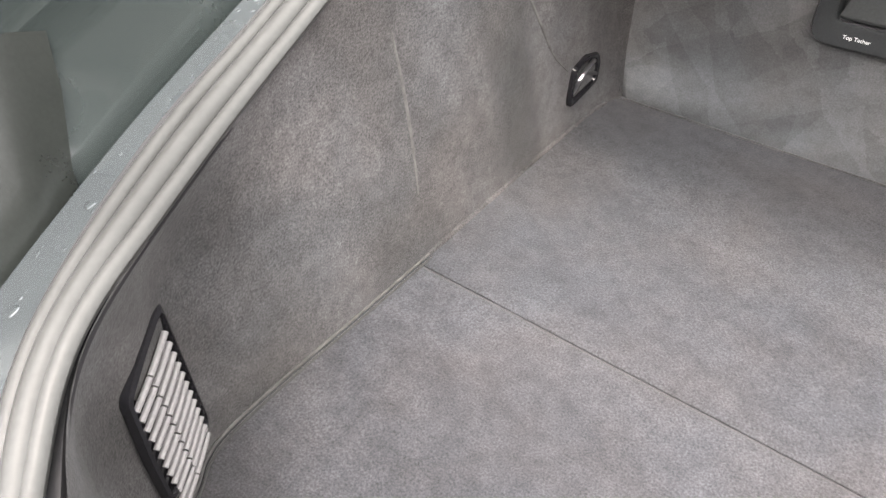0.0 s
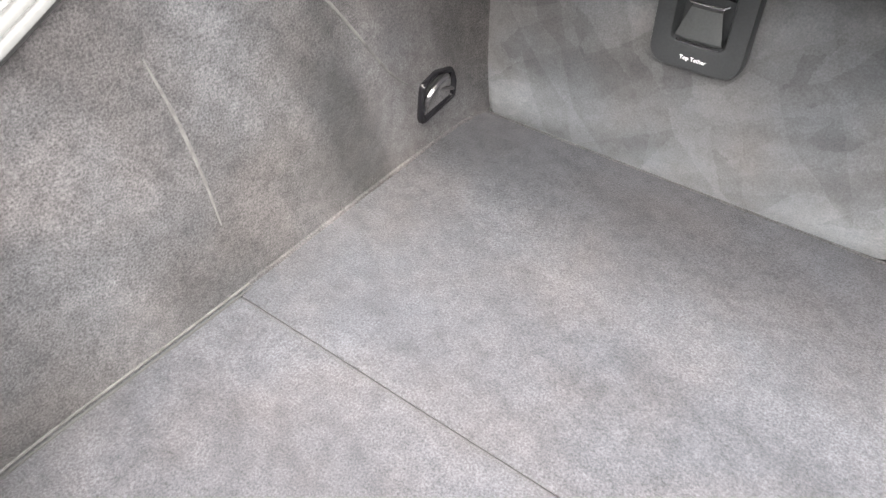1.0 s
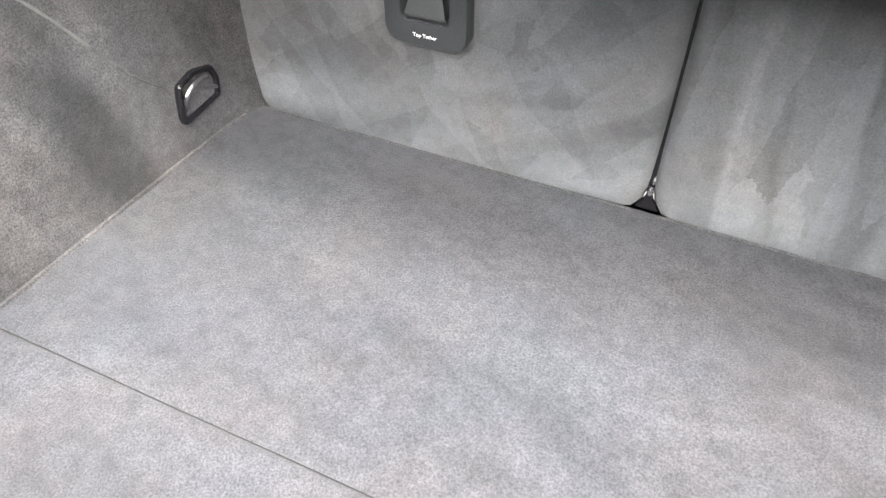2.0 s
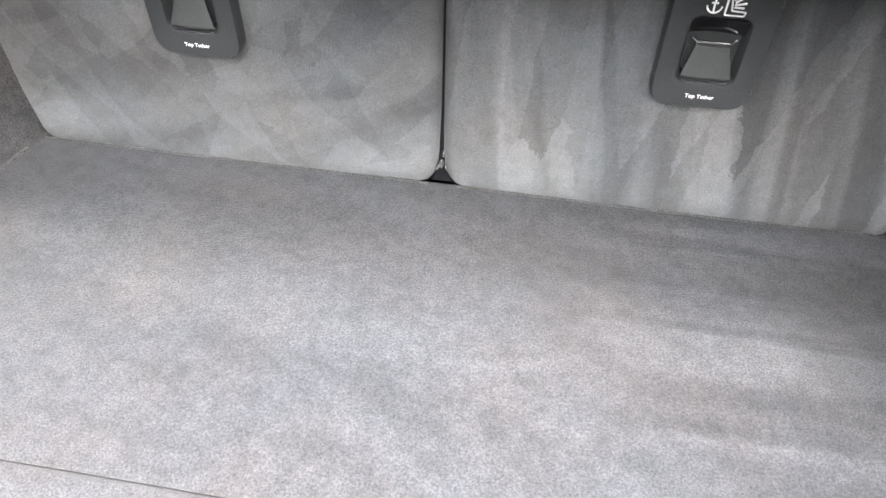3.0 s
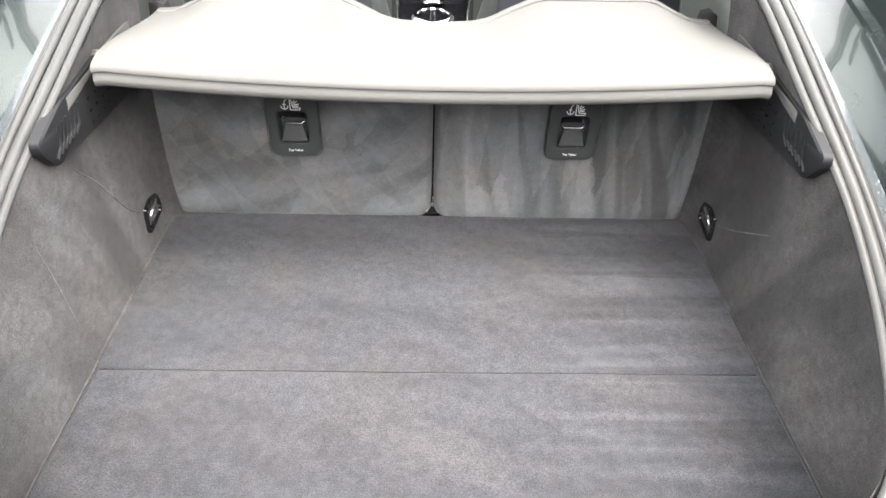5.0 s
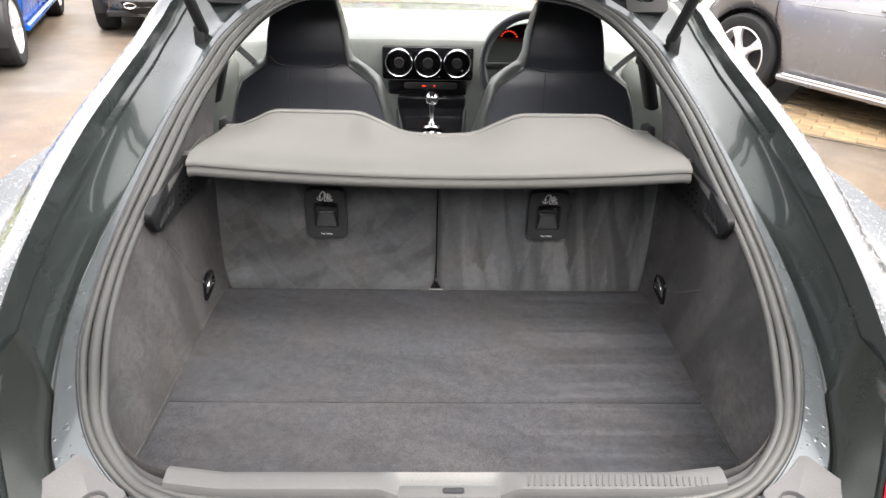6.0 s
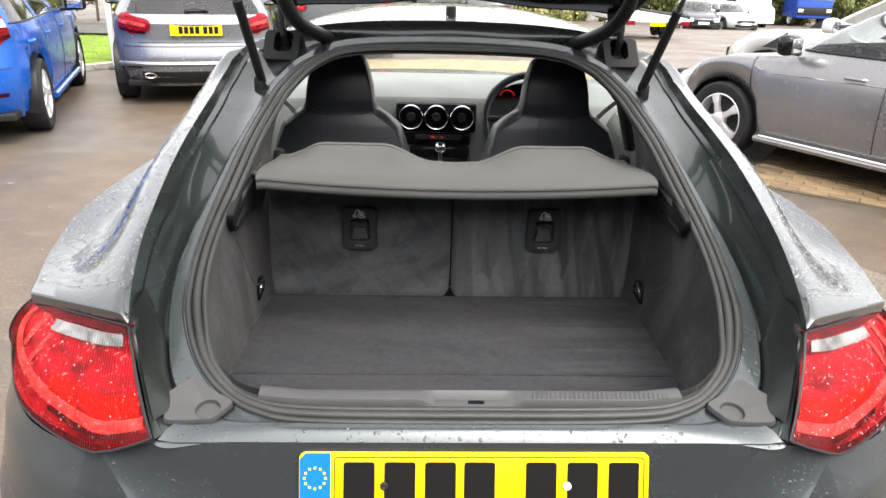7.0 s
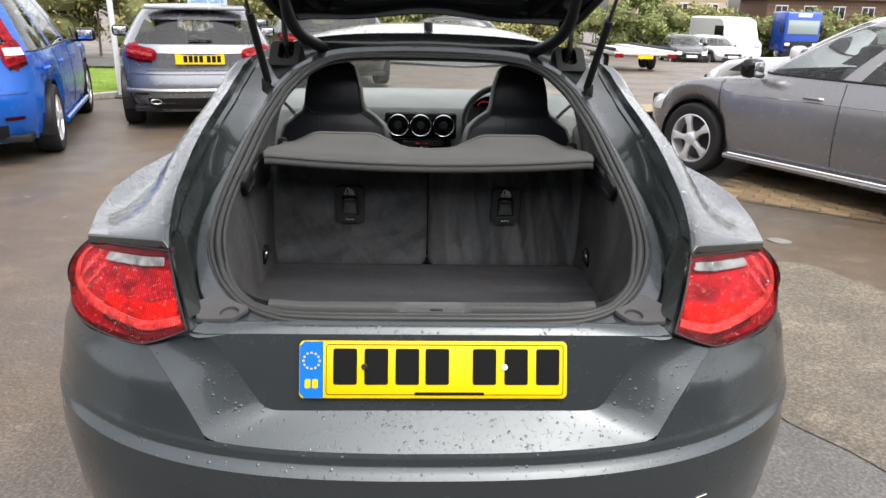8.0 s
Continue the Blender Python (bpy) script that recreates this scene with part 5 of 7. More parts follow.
def speaker_panel(side):
    """Dark slotted plastic panel below the end of the shelf."""
    def at(y, z, d=0.0):
        x = 0.488 - 0.10 * max(0, z - 0.90) - 0.06 * max(0, 0.60 - y) - d
        return (x * side, y, z)

    out = [(0.508, 0.986), (0.512, 0.968), (0.545, 0.932), (0.66, 0.921), (0.82, 0.909), (0.865, 0.906), (0.865, 1.0), (0.70, 1.012), (0.58, 1.002)]
    o = np.array(softened(out, 0.010))
    c = o.mean(0)
    bm = bmesh.new()
    grid(bm, [[at(c[0] + (y - c[0]) * f, c[1] + (z - c[1]) * f, d) for y, z in o] for f, d in ((1.0, -0.004), (0.995, 0.008), (0.96, 0.0105), (0.5, 0.011), (0.01, 0.011))], close_u=True)
    p = part("speaker_panel", bm, MATT, car, "black plastic panel with louvre slots under the shelf")
    for k in range(6):
        bm = bmesh.new()
        y = 0.540 + 0.013 * k
        tube(bm, [at(y + 0.002, 0.945, 0.0115), at(y + 0.016, 0.955, 0.012), at(y + 0.020, 0.982, 0.0115)], 0.0022, 6)
        part("louvre", bm, MATT, p)
    for i in range(4):
        for k in range(3):
            bm = bmesh.new()
            q = at(0.66 + 0.022 * i, 0.935 + 0.018 * k, 0.0115)
            box(bm, q, (0.002, 0.006, 0.003))
            part("perforation", bm, GLOSS, p)
    # shelf support ledge
    bm = bmesh.new()
    plate_of(bm, [(0, 0), (0.09, 0.012), (0.24, 0.012), (0.24, 0.032), (0, 0.02)], 0.03, Matrix(((0, 0, -side, side * 0.497), (1, 0, 0, 0.60), (0, 1, 0, 0.982), (0, 0, 0, 1))), 0.003)
    part("shelf_ledge", bm, SHELF_M, car, "pale ledge that carries the shelf")


SEAM_M = grained("seam_thread", (0.03, 0.031, 0.034), 0.5, 500, 0.2, 0.2)
BINDING = grained("binding", (0.040, 0.040, 0.0395), 0.95, 400, 0.35, 0.4, 60)
SCUFF = grained("scuff", (0.056, 0.0555, 0.0545), 0.95, 400, 0.35, 0.4, 60)
SLAT = grained("slat_plastic", (0.122, 0.120, 0.122), 0.5, 400, 0.1, 0.1)
TETHER = grained("tether_plastic", (0.027, 0.029, 0.030), 0.42, 500, 0.15, 0.2)
TETHER_G = grained("flap_plastic", (0.042, 0.045, 0.045), 0.3, 500, 0.1, 0.1)
boot_floor()
for side in (1, -1):
    side_wall(side)
    tie_ring(side)
    rear_seat(side)
    speaker_panel(side)
vent_grille()
parcel_shelf()
bm = bmesh.new()
plate_of(bm, [(-0.012, 0.0), (0.012, 0.0), (0.0035, 0.016), (0.002, 0.36), (-0.002, 0.36), (-0.0035, 0.016)], 0.004, pose(0, SEAT_Y + 0.012, 0.622) @ wall_turn())
part("backrest_gap", bm, GLOSS, car, "black hinge gap between the backrests")
bm = bmesh.new()
lathe(bm, [(0.001, 0.004), (0.003, 0.004), (0.003, -0.004), (0.001, -0.004)], 10, pose(0.001, SEAT_Y - 0.001, 0.652, 90, 0, 0))
part("gap_stud", bm, CHROME, car, "small bright stud in the gap")

# ---- the cabin ----
def front_seat(x0, label):
    seat = thing("front_seat", label, "car seat", (0, 0, 0), 0, "front seats")
    Y = 1.33

    def half(z):
        return ease(z, [(0.36, 0.25), (0.5, 0.255), (0.8, 0.243), (0.91, 0.214), (0.95, 0.203), (0.99, 0.188), (1.02, 0.155), (1.045, 0.118), (1.07, 0.108), (1.12, 0.102), (1.16, 0.092), (1.195, 0.078), (1.212, 0.055), (1.218, 0.02)])

    def panel(z):
        return ease(z, [(0.36, 0.20), (0.8, 0.205), (0.91, 0.196), (0.95, 0.186), (0.99, 0.169), (1.015, 0.132), (1.035, 0.104), (1.06, 0.099), (1.10, 0.095), (1.15, 0.086), (1.195, 0.068), (1.212, 0.047), (1.218, 0.015)])

    def back(z):
        return Y + ease(z, [(0.36, -0.10), (0.8, -0.02), (1.0, 0.0), (1.035, 0.008), (1.07, 0.0), (1.218, 0.0)]) + 0.045 * (max(0, z - 1.07) / 0.148) ** 2.4

    def thick(z):
        return ease(z, [(0.36, 0.17), (0.8, 0.16), (1.0, 0.11), (1.03, 0.085), (1.1, 0.10), (1.19, 0.08), (1.218, 0.02)])

    zs = np.concatenate([np.linspace(0.36, 0.99, 22), np.linspace(1.0, 1.08, 12), np.linspace(1.09, 1.218, 14)])
    bm, pan = bmesh.new(), bmesh.new()
    rows, prow = [], []
    for z in zs:
        h, p, y, t = half(z), panel(z), back(z), thick(z)
        prow.append([(x0 + p * s, y - 0.012 * (1 - s * s), z) for s in np.linspace(-1, 1, 15)])
        row = []
        for s in np.linspace(0, 1, 7):
            a = s * math.pi / 2
            row.append((x0 + p + (h - p) * math.sin(a), y + 0.002 + t * 0.62 * (1 - math.cos(a)), z))
        row += [(x0 + h * 0.97, y + t * 0.85, z), (x0 + h * 0.75, y + t, z)]
        row = row + [(2 * x0 - q[0], q[1], q[2]) for q in row[::-1]]
        rows.append(row)
    grid(bm, rows)
    grid(pan, prow)
    part("side_bolster", bm, LEATHER_B, seat, "black leather shell with shiny bolsters", 60)
    part("back_panel", pan, LEATHER, seat, "black leather back panel", 60)
    # seams: the collar below the headrest and the panel edges
    bm = bmesh.new()
    tube(bm, [(x0 + x, back(z) - 0.010 * (1 - (x / 0.15) ** 2), z) for x, z in spline([(-0.094, 1.058), (-0.074, 1.037), (-0.04, 1.032), (0.0, 1.031), (0.04, 1.032), (0.074, 1.037), (0.094, 1.058)], 20)], 0.0026, 6)
    for s in (-1, 1):
        tube(bm, [(x0 + s * (panel(z) + 0.001), back(z) - 0.0005, z) for z in zs[8:]], 0.0022, 6)
        tube(bm, [(x0 + s * 0.05, back(z) - 0.0112, z) for z in np.linspace(0.86, 1.028, 8)], 0.0012, 5)
    part("stitching", bm, SEAM_M, seat, "raised grey seams")
    # cushion and base
    bm = bmesh.new()
    box(bm, (x0, 1.62, 0.42), (0.50, 0.52, 0.16), 0.05, pose(0, 0, 0, 6, 0, 0), 3)
    part("cushion", bm, LEATHER, seat)
    bm = bmesh.new()
    box(bm, (x0, 1.60, 0.29), (0.42, 0.46, 0.12), 0.01)
    part("seat_base", bm, BLACK, seat)


def belt(side):
    """Seat belt running from the pillar to the buckle."""
    bm = bmesh.new()
    a = [(side * 0.60, 1.36, 1.16), (side * 0.555, 1.375, 1.10), (side * 0.50, 1.40, 1.04), (side * 0.46, 1.42, 0.98)]
    L = spline(a, 12)
    grid(bm, [[(p[0], p[1] + d, p[2] - abs(d) * 0.2) for p in L] for d in (-0.022, 0.022)])
    grid(bm, [[(p[0] + 0.002, p[1] + d, p[2] - abs(d) * 0.2 + 0.001) for p in L] for d in (-0.022, 0.022)])
    part("seat_belt", bm, BELT, car, "dark webbing seat belt")


def vent(x):
    T = pose(x, 2.138, 0.868) @ wall_turn()
    bm = bmesh.new()
    lathe(bm, [(0.052, -0.02), (0.052, 0.012), (0.0495, 0.017), (0.0465, 0.014), (0.0450, 0.004)], 36, T)
    v = part("air_vent", bm, CHROME, car, "round air vent with a silver ring")
    bm = bmesh.new()
    lathe(bm, [(0.0452, 0.006), (0.036, -0.004), (0.02, 0.0), (0.001, 0.0)], 30, T)
    part("vent_core", bm, BLACK, v)
    for k in range(5):
        bm = bmesh.new()
        a = 2 * math.pi * k / 5 + 0.3
        tube(bm, [T @ Vector((0.015 * math.cos(a), 0.015 * math.sin(a), 0.006)), T @ Vector((0.042 * math.cos(a), 0.042 * math.sin(a), 0.006))], 0.0022, 6)
        part("vane", bm, BLACK, v)
    bm = bmesh.new()
    lathe(bm, [(0.019, 0.002), (0.019, 0.014), (0.016, 0.017), (0.001, 0.017)], 24, T)
    part("vent_knob", bm, STEEL, v, "dark round vent knob")
    bm = bmesh.new()
    lathe(bm, [(0.0190, 0.0150), (0.0183, 0.0168), (0.0176, 0.0172)], 24, T)
    part("knob_ring", bm, STEEL, v)


def dashboard():
    bm = bmesh.new()
    prof = [(2.10, 0.55), (2.14, 0.75), (2.155, 0.80), (2.165, 0.93), (2.175, 0.945), (2.21, 0.956), (2.35, 0.982), (2.55, 0.995), (2.78, 0.96), (2.85, 0.90)]
    rows = []
    for x in np.linspace(-0.76, 0.76, 41):
        rows.append([(x, y - 0.05 * (abs(x) / 0.76) ** 2 * (i < 6), z - 0.02 * (abs(x) / 0.76) ** 3) for i, (y, z) in enumerate(prof)])
    grid(bm, rows)
    dash = part("dashboard", bm, DASH_M, car, "grey dashboard with a smooth top", 30)
    bm = bmesh.new()
    box(bm, (-0.016, 2.158, 0.862), (0.345, 0.03, 0.125), 0.012)
    box(bm, (-0.016, 2.150, 0.770), (0.30, 0.03, 0.055), 0.01)
    box(bm, (0, 2.13, 0.69), (0.26, 0.05, 0.11), 0.01)
    panel = part("centre_panel", bm, GLOSS, dash, "black centre panel with a switch bar")
    bm = bmesh.new()
    plate_of(bm, rounded(0.20, 0.024, 0.010), 0.008, pose(-0.005, 2.136, 0.783) @ wall_turn(), 0.002)
    bar = part("switch_bar", bm, STEEL, dash, "silver-edged switch bar")
    bm = bmesh.new()
    plate_of(bm, rounded(0.016, 0.005, 0.001, 1), 0.001, pose(-0.03, 2.127, 0.783) @ wall_turn())
    plate_of(bm, rounded(0.006, 0.006, 0.001, 1), 0.001, pose(0.01, 2.127, 0.783) @ wall_turn())
    part("warning_light", bm, GLOW_RED, bar, "small red switch light")
    for x in (-0.124, -0.016, 0.093):
        vent(x)
    # instrument binnacle and wheel
    bm = bmesh.new()
    rows = []
    for y, s in ((2.05, 1.0), (2.12, 1.02), (2.22, 0.98), (2.40, 0.7)):
        rows.append([(0.36 + 0.165 * s * math.cos(a), y + 0.03 * math.sin(a), 0.915 + (0.115 * s if math.sin(a) > 0 else 0.04) * math.sin(a)) for a in np.linspace(-0.3, math.pi + 0.3, 22)])
    grid(bm, rows)
    bi = part("binnacle", bm, DASH_M, dash, "hooded instrument binnacle")
    bm = bmesh.new()
    plate_of(bm, rounded(0.26, 0.11, 0.02), 0.004, pose(0.36, 2.20, 0.945) @ wall_turn() @ pose(0, 0, 0, -15, 0, 0))
    scr = part("screen", bm, GLOSS, bi, "dark instrument screen with red dials")
    bm = bmesh.new()
    for x in (-0.07, 0.02):
        for a0 in np.linspace(-0.6, 3.7, 14):
            q = pose(0.36 + x, 2.20, 0.945) @ wall_turn() @ pose(0, 0, 0, -15, 0, 0) @ Vector((0.032 * math.cos(a0), 0.032 * math.sin(a0), 0.0055))
            box(bm, q, (0.006, 0.001, 0.004))
    for k in range(3):
        q = pose(0.36 + 0.085, 2.20, 0.945) @ wall_turn() @ pose(0, 0, 0, -15, 0, 0) @ Vector((0.0, 0.02 - 0.018 * k, 0.0055))
        box(bm, q, (0.035, 0.001, 0.003))
    part("dial_marks", bm, GLOW_RED, scr, "glowing red dial marks")
    T = pose(0.36, 1.98, 0.895, 90 - 22, 0, 0)
    bm = bmesh.new()
    tube(bm, [T @ Vector((0.182 * math.cos(a), 0.182 * max(-0.86, math.sin(a)), 0)) for a in np.linspace(0, 2 * math.pi, 49)], 0.0155, 10)
    sw = part("steering_wheel", bm, LEATHER, car, "black leather steering wheel")
    bm = bmesh.new()
    lathe(bm, [(0.001, 0.03), (0.05, 0.03), (0.062, 0.02), (0.062, -0.03)], 24, T)
    for a in (0.0, math.pi, 4.2, 5.2):
        tube(bm, [T @ Vector((0.05 * math.cos(a), 0.05 * math.sin(a), 0.01)), T @ Vector((0.178 * math.cos(a), 0.160 * math.sin(a), 0.0))], 0.013, 8)
    part("wheel_hub", bm, STEEL, sw, "hub with silver spokes")
    # console and gear lever
    bm = bmesh.new()
    rows = []
    for y, z, w in ((1.05, 0.52, 0.10), (1.2, 0.62, 0.10), (1.5, 0.64, 0.095), (1.75, 0.645, 0.10), (2.0, 0.665, 0.12), (2.13, 0.71, 0.135)):
        rows.append([(-w - 0.01, y, 0.30), (-w, y, z - 0.02), (-w * 0.93, y, z), (w * 0.93, y, z), (w, y, z - 0.02), (w + 0.01, y, 0.30)])
    grid(bm, rows)
    con = part("console", bm, GLOSS, car, "black centre console with silver edges", 30)
    for s in (-1, 1):
        bm = bmesh.new()
        tube(bm, [(s * 0.095, 1.72, 0.649), (s * 0.107, 1.95, 0.663), (s * 0.126, 2.11, 0.708)], 0.005, 6)
        part("console_trim", bm, CHROME, con, "bright console edge")
    bm = bmesh.new()
    lathe(bm, [(0.066, 0.0), (0.06, 0.006), (0.05, 0.008), (0.048, 0.004)], 28, pose(0, 1.885, 0.655, 4, 0, 0))
    part("cup_ring", bm, CHROME, con, "bright ring round the gear gate")
    bm = bmesh.new()
    lathe(bm, [(0.034, 0.0), (0.030, 0.006), (0.014, 0.012), (0.0085, 0.022), (0.0075, 0.07)], 20, pose(0, 1.985, 0.668, -6, 0, 0))
    lev = part("gear_lever", bm, CHROME, car, "gear lever with a silver knob")
    bm = bmesh.new()
    lathe(bm, [(0.009, 0.06), (0.009, 0.082), (0.018, 0.086), (0.024, 0.10), (0.024, 0.112), (0.017, 0.124), (0.001, 0.127)], 20, pose(0, 1.985, 0.668, -6, 0, 0))
    part("gear_knob", bm, CHROME, lev, "silver gear knob")


def cabin_lining():
    # roof lining, floor, and side trims with the pillar covers
    bm = bmesh.new()
    rows = []
    for y in np.linspace(1.17, 2.02, 8):
        zc = ease(y, [(1.17, 1.262), (1.3, 1.292), (1.6, 1.308), (2.02, 1.275)])
        rows.append([(0.585 * t, y, zc - 0.09 * abs(t) ** 2.6) for t in np.linspace(-1, 1, 17)])
    grid(bm, rows)
    part("roof_lining", bm, LINING, car, "dark roof lining")
    bm = bmesh.new()
    box(bm, (0, 1.85, 0.27), (1.5, 2.0, 0.03))
    part("cabin_floor", bm, BLACK, car)
    for side in (1, -1):
        # rear side trim between backrest and door
        bm = bmesh.new()
        rows = []
        for y in np.linspace(0.89, 2.25, 20):
            rows.append([(side * ease(y, [(0.89, 0.50), (1.1, 0.60), (1.4, 0.70), (2.25, 0.74)]) * k, y, z) for z, k in ((0.28, 1.0), (0.6, 1.0), (0.80, 0.985), (0.86, 0.975), (0.905, 1.01))])
        grid(bm, rows)
        part("door_trim", bm, LEATHER_G, car, "pale grey inner door trim")
        # cover of the rear pillar, from the seal inwards to the window
        bm = bmesh.new()
        idx = list(range(84, 131, 2))
        inner = [S_R[i] + (B_R[i] - S_R[i]) * 0.1 - np.array((0, 0, 0.01)) for i in idx]
        outer = []
        for i in idx:
            p = S_R[i]
            outer.append(np.array((min(0.60, p[0] + 0.10 + 0.05 * max(0, (i - 84) / 40)) if i < 118 else p[0] * 1.25, p[1] + 0.12, p[2] - 0.03 + 0.02 * (i > 118))))
        grid(bm, [[q * (side, 1, 1) for q in r] for r in (inner, [a + (b - a) * 0.5 + np.array((0, 0, -0.012)) for a, b in zip(inner, outer)], outer)])
        part("pillar_cover", bm, LEATHER_G, car, "pale grey pillar cover")
        bm = bmesh.new()
        box(bm, (side * 0.572, 1.42, 1.06), (0.03, 0.07, 0.30), 0.01, pose(0, 0, 0, -10, side * -14, 0))
        part("door_pillar", bm, BLACK, car, "black door pillar")
        belt(side)


LEATHER_B = grained("bolster_leather", (0.044, 0.049, 0.048), 0.3, 260, 0.2, 0.3, spec=0.6)
BELT = grained("belt_webbing", (0.03, 0.032, 0.034), 0.6, 700, 0.2, 0.3)
LINING = grained("roof_cloth", (0.12, 0.12, 0.118), 0.9, 700, 0.1, 0.2)
GLOW_RED = material("red_light", (0.14, 0.012, 0.008), 0.4)
GLOW_RED.node_tree.nodes["Principled BSDF"].inputs["Emission Color"].default_value = (1, 0.05, 0.02, 1)
GLOW_RED.node_tree.nodes["Principled BSDF"].inputs["Emission Strength"].default_value = 0.25
front_seat(-0.337, "black leather front seat with a built-in headrest")
front_seat(0.337, "black leather front seat behind the steering wheel")
dashboard()
cabin_lining()

# ---- other vehicles in the yard ----
def fall(y):
    """The yard drops gently away beyond the first row of cars."""
    return -0.04 * max(0.0, y - 10.0) if y < 80 else -2.8


GLASS_CAR = glass("car_glass", (0.70, 0.76, 0.74))
LAMP_WHITE = material("headlamp_glass", (0.7, 0.72, 0.74), 0.1, 0.4, 0.5, 1.0)
PLATE_WHITE = material("plate_white", (0.8, 0.8, 0.78), 0.35)
# opaque far glass; its pale base colour stands in for reflected sky
FAR_GLASS = material("far_windscreen", (0.22, 0.27, 0.28), 0.12, 0.0, 0.8)
SEAT_DARK = grained("dark_upholstery", (0.03, 0.03, 0.033), 0.8, 300, 0.2, 0.2)


def vehicle(name, label, at, yaw, paint, L=4.25, Wd=1.79, H=1.45, base=2.64, tail=0.78, wheel_r=0.315, belt=0.94, rear=None, front=None, windows=None, plate=YELLOW, lamps=True, arch_trim=None, p=5.0, spokes=5, group="parked cars", drop=0.06, glass_rows=7, rear_wide=0.86):
    """A parked car as a stack of plan outlines, with real glass, lamps, plate, mirrors and wheels."""
    ob = thing(name, label, "car", at, yaw, group)
    hw = Wd / 2
    rear = rear or [(0.0, 0.16), (0.18, 0.06), (0.4, 0.0), (0.62, 0.02), (0.78, 0.04), (1.0, 0.08), (1.25, 0.22), (1.7, 0.46), (1.92, 0.66), (2.0, 1.1)]
    front = front or [(0.0, 0.18), (0.3, 0.02), (0.5, 0.0), (0.65, 0.04), (0.78, 0.16), (0.88, 0.45), (0.96, 0.95), (1.0, 1.18), (1.3, 1.44), (1.7, 1.82), (1.9, 2.06), (2.0, 2.45)]
    wide = [(0.0, 0.93), (0.2, 0.98), (0.5, 1.0), (0.8, 0.985), (1.0, 0.945), (1.05, 0.93), (1.5, 0.80), (1.85, 0.69), (1.97, 0.60), (2.0, 0.45)]
    hubs = (tail, tail + base)
    ar = wheel_r + 0.035
    n = 168
    # even columns round the outline
    t = np.linspace(0, 2 * math.pi, 4001)
    sx = np.sign(np.cos(t)) * np.abs(np.cos(t)) ** (2 / p)
    sy = np.sign(np.sin(t)) * np.abs(np.sin(t)) ** (2 / p)
    d = np.r_[0, np.cumsum(np.hypot(np.diff(sx) * hw, np.diff(sy) * L / 2))]
    s = np.linspace(0, d[-1], n, endpoint=False)
    cx, cy = np.interp(s, d, sx), np.interp(s, d, sy)
    low_f = [0, 0.05, 0.15, 0.3, 0.45, 0.6, 0.7, 0.8, 0.9, 0.96, 1.0]
    high_f = [1.04, 1.1, 1.2, 1.35, 1.5, 1.62, 1.72, 1.80, 1.88, 1.94, 1.98, 2.0]
    rows = []
    for f in low_f + high_f:
        y0, y1 = ease(f, rear), L - ease(f, front)
        w = hw * ease(f, wide)
        row = []
        for a, b in zip(cx, cy):
            y = (y0 + y1) / 2 + b * (y1 - y0) / 2
            y -= 0.30 * abs(a) ** 3 * max(0.0, b) ** 12 - 0.13 * abs(a) ** 3 * max(0.0, -b) ** 12
            x = a * w
            zb = 0.20
            for c in hubs:
                if abs(y - c) < ar and abs(x) > hw * 0.75:
                    zb = max(zb, wheel_r + math.sqrt(ar * ar - (y - c) ** 2))
            if f <= 1:
                z = zb + (belt - zb) * f
            else:
                k = f - 1
                crown = 0.035 * (1 - (x / hw) ** 2) * max(0, k - 0.8) * 5
                z = belt + (H - 0.035 - belt) * (1 - (1 - k) ** 1.15) + crown
            if f > 0.45:
                # bonnet and belt drop towards the nose
                z -= drop * max(0, (y - (L - 1.4)) / 1.4) ** 1.3 * min(1, (f - 0.45) / 0.55) * (1 - min(1, max(0, f - 1) * 6))
            row.append((x, y, z))
        rows.append(row)
    first_glass, last_glass = len(low_f), len(low_f) + 7
    windows = windows or [(0.30, 0.475), (0.505, 0.70)]

    def is_glass(i, j):
        if not first_glass <= i < last_glass:
            return ""
        k = first_glass
        q = [rows[k][j], rows[k][(j + 1) % n]] * 2
        x, y = sum(v[0] for v in q) / 4, sum(v[1] for v in q) / 4
        w = max(abs(v[0]) for v in rows[k])
        ylo, yhi = min(v[1] for v in rows[k]), max(v[1] for v in rows[k])
        if y < ylo + 0.16 and abs(x) < w * rear_wide:
            return "rear_window" if i < first_glass + glass_rows else ""
        if y > yhi - 0.25 and abs(x) < w * 0.90:
            return "windscreen"
        if abs(x) > w * 0.90:
            for a, b in windows:
                if a * L < y < b * L:
                    return "side_window_r" if x > 0 else "side_window_l"
        return ""

    kinds = {(i, j): is_glass(i, j) for i in range(len(rows) - 1) for j in range(n)}
    bm = bmesh.new()
    vs = grid(bm, rows, close_u=True, keep=lambda i, j: not kinds[i, j])
    bm.faces.new(vs[-1])
    part("body", bm, paint, ob, smooth=32)
    for kind in ("rear_window", "windscreen", "side_window_l", "side_window_r"):
        bm = bmesh.new()
        grid(bm, [[(x * 0.997, y, z) for x, y, z in r] for r in rows], close_u=True, keep=lambda i, j: kinds[i, j] == kind)
        g = part(kind.removesuffix("_l").removesuffix("_r"), bm, GLASS_CAR, ob, "tinted car window")
        g.visible_shadow = False
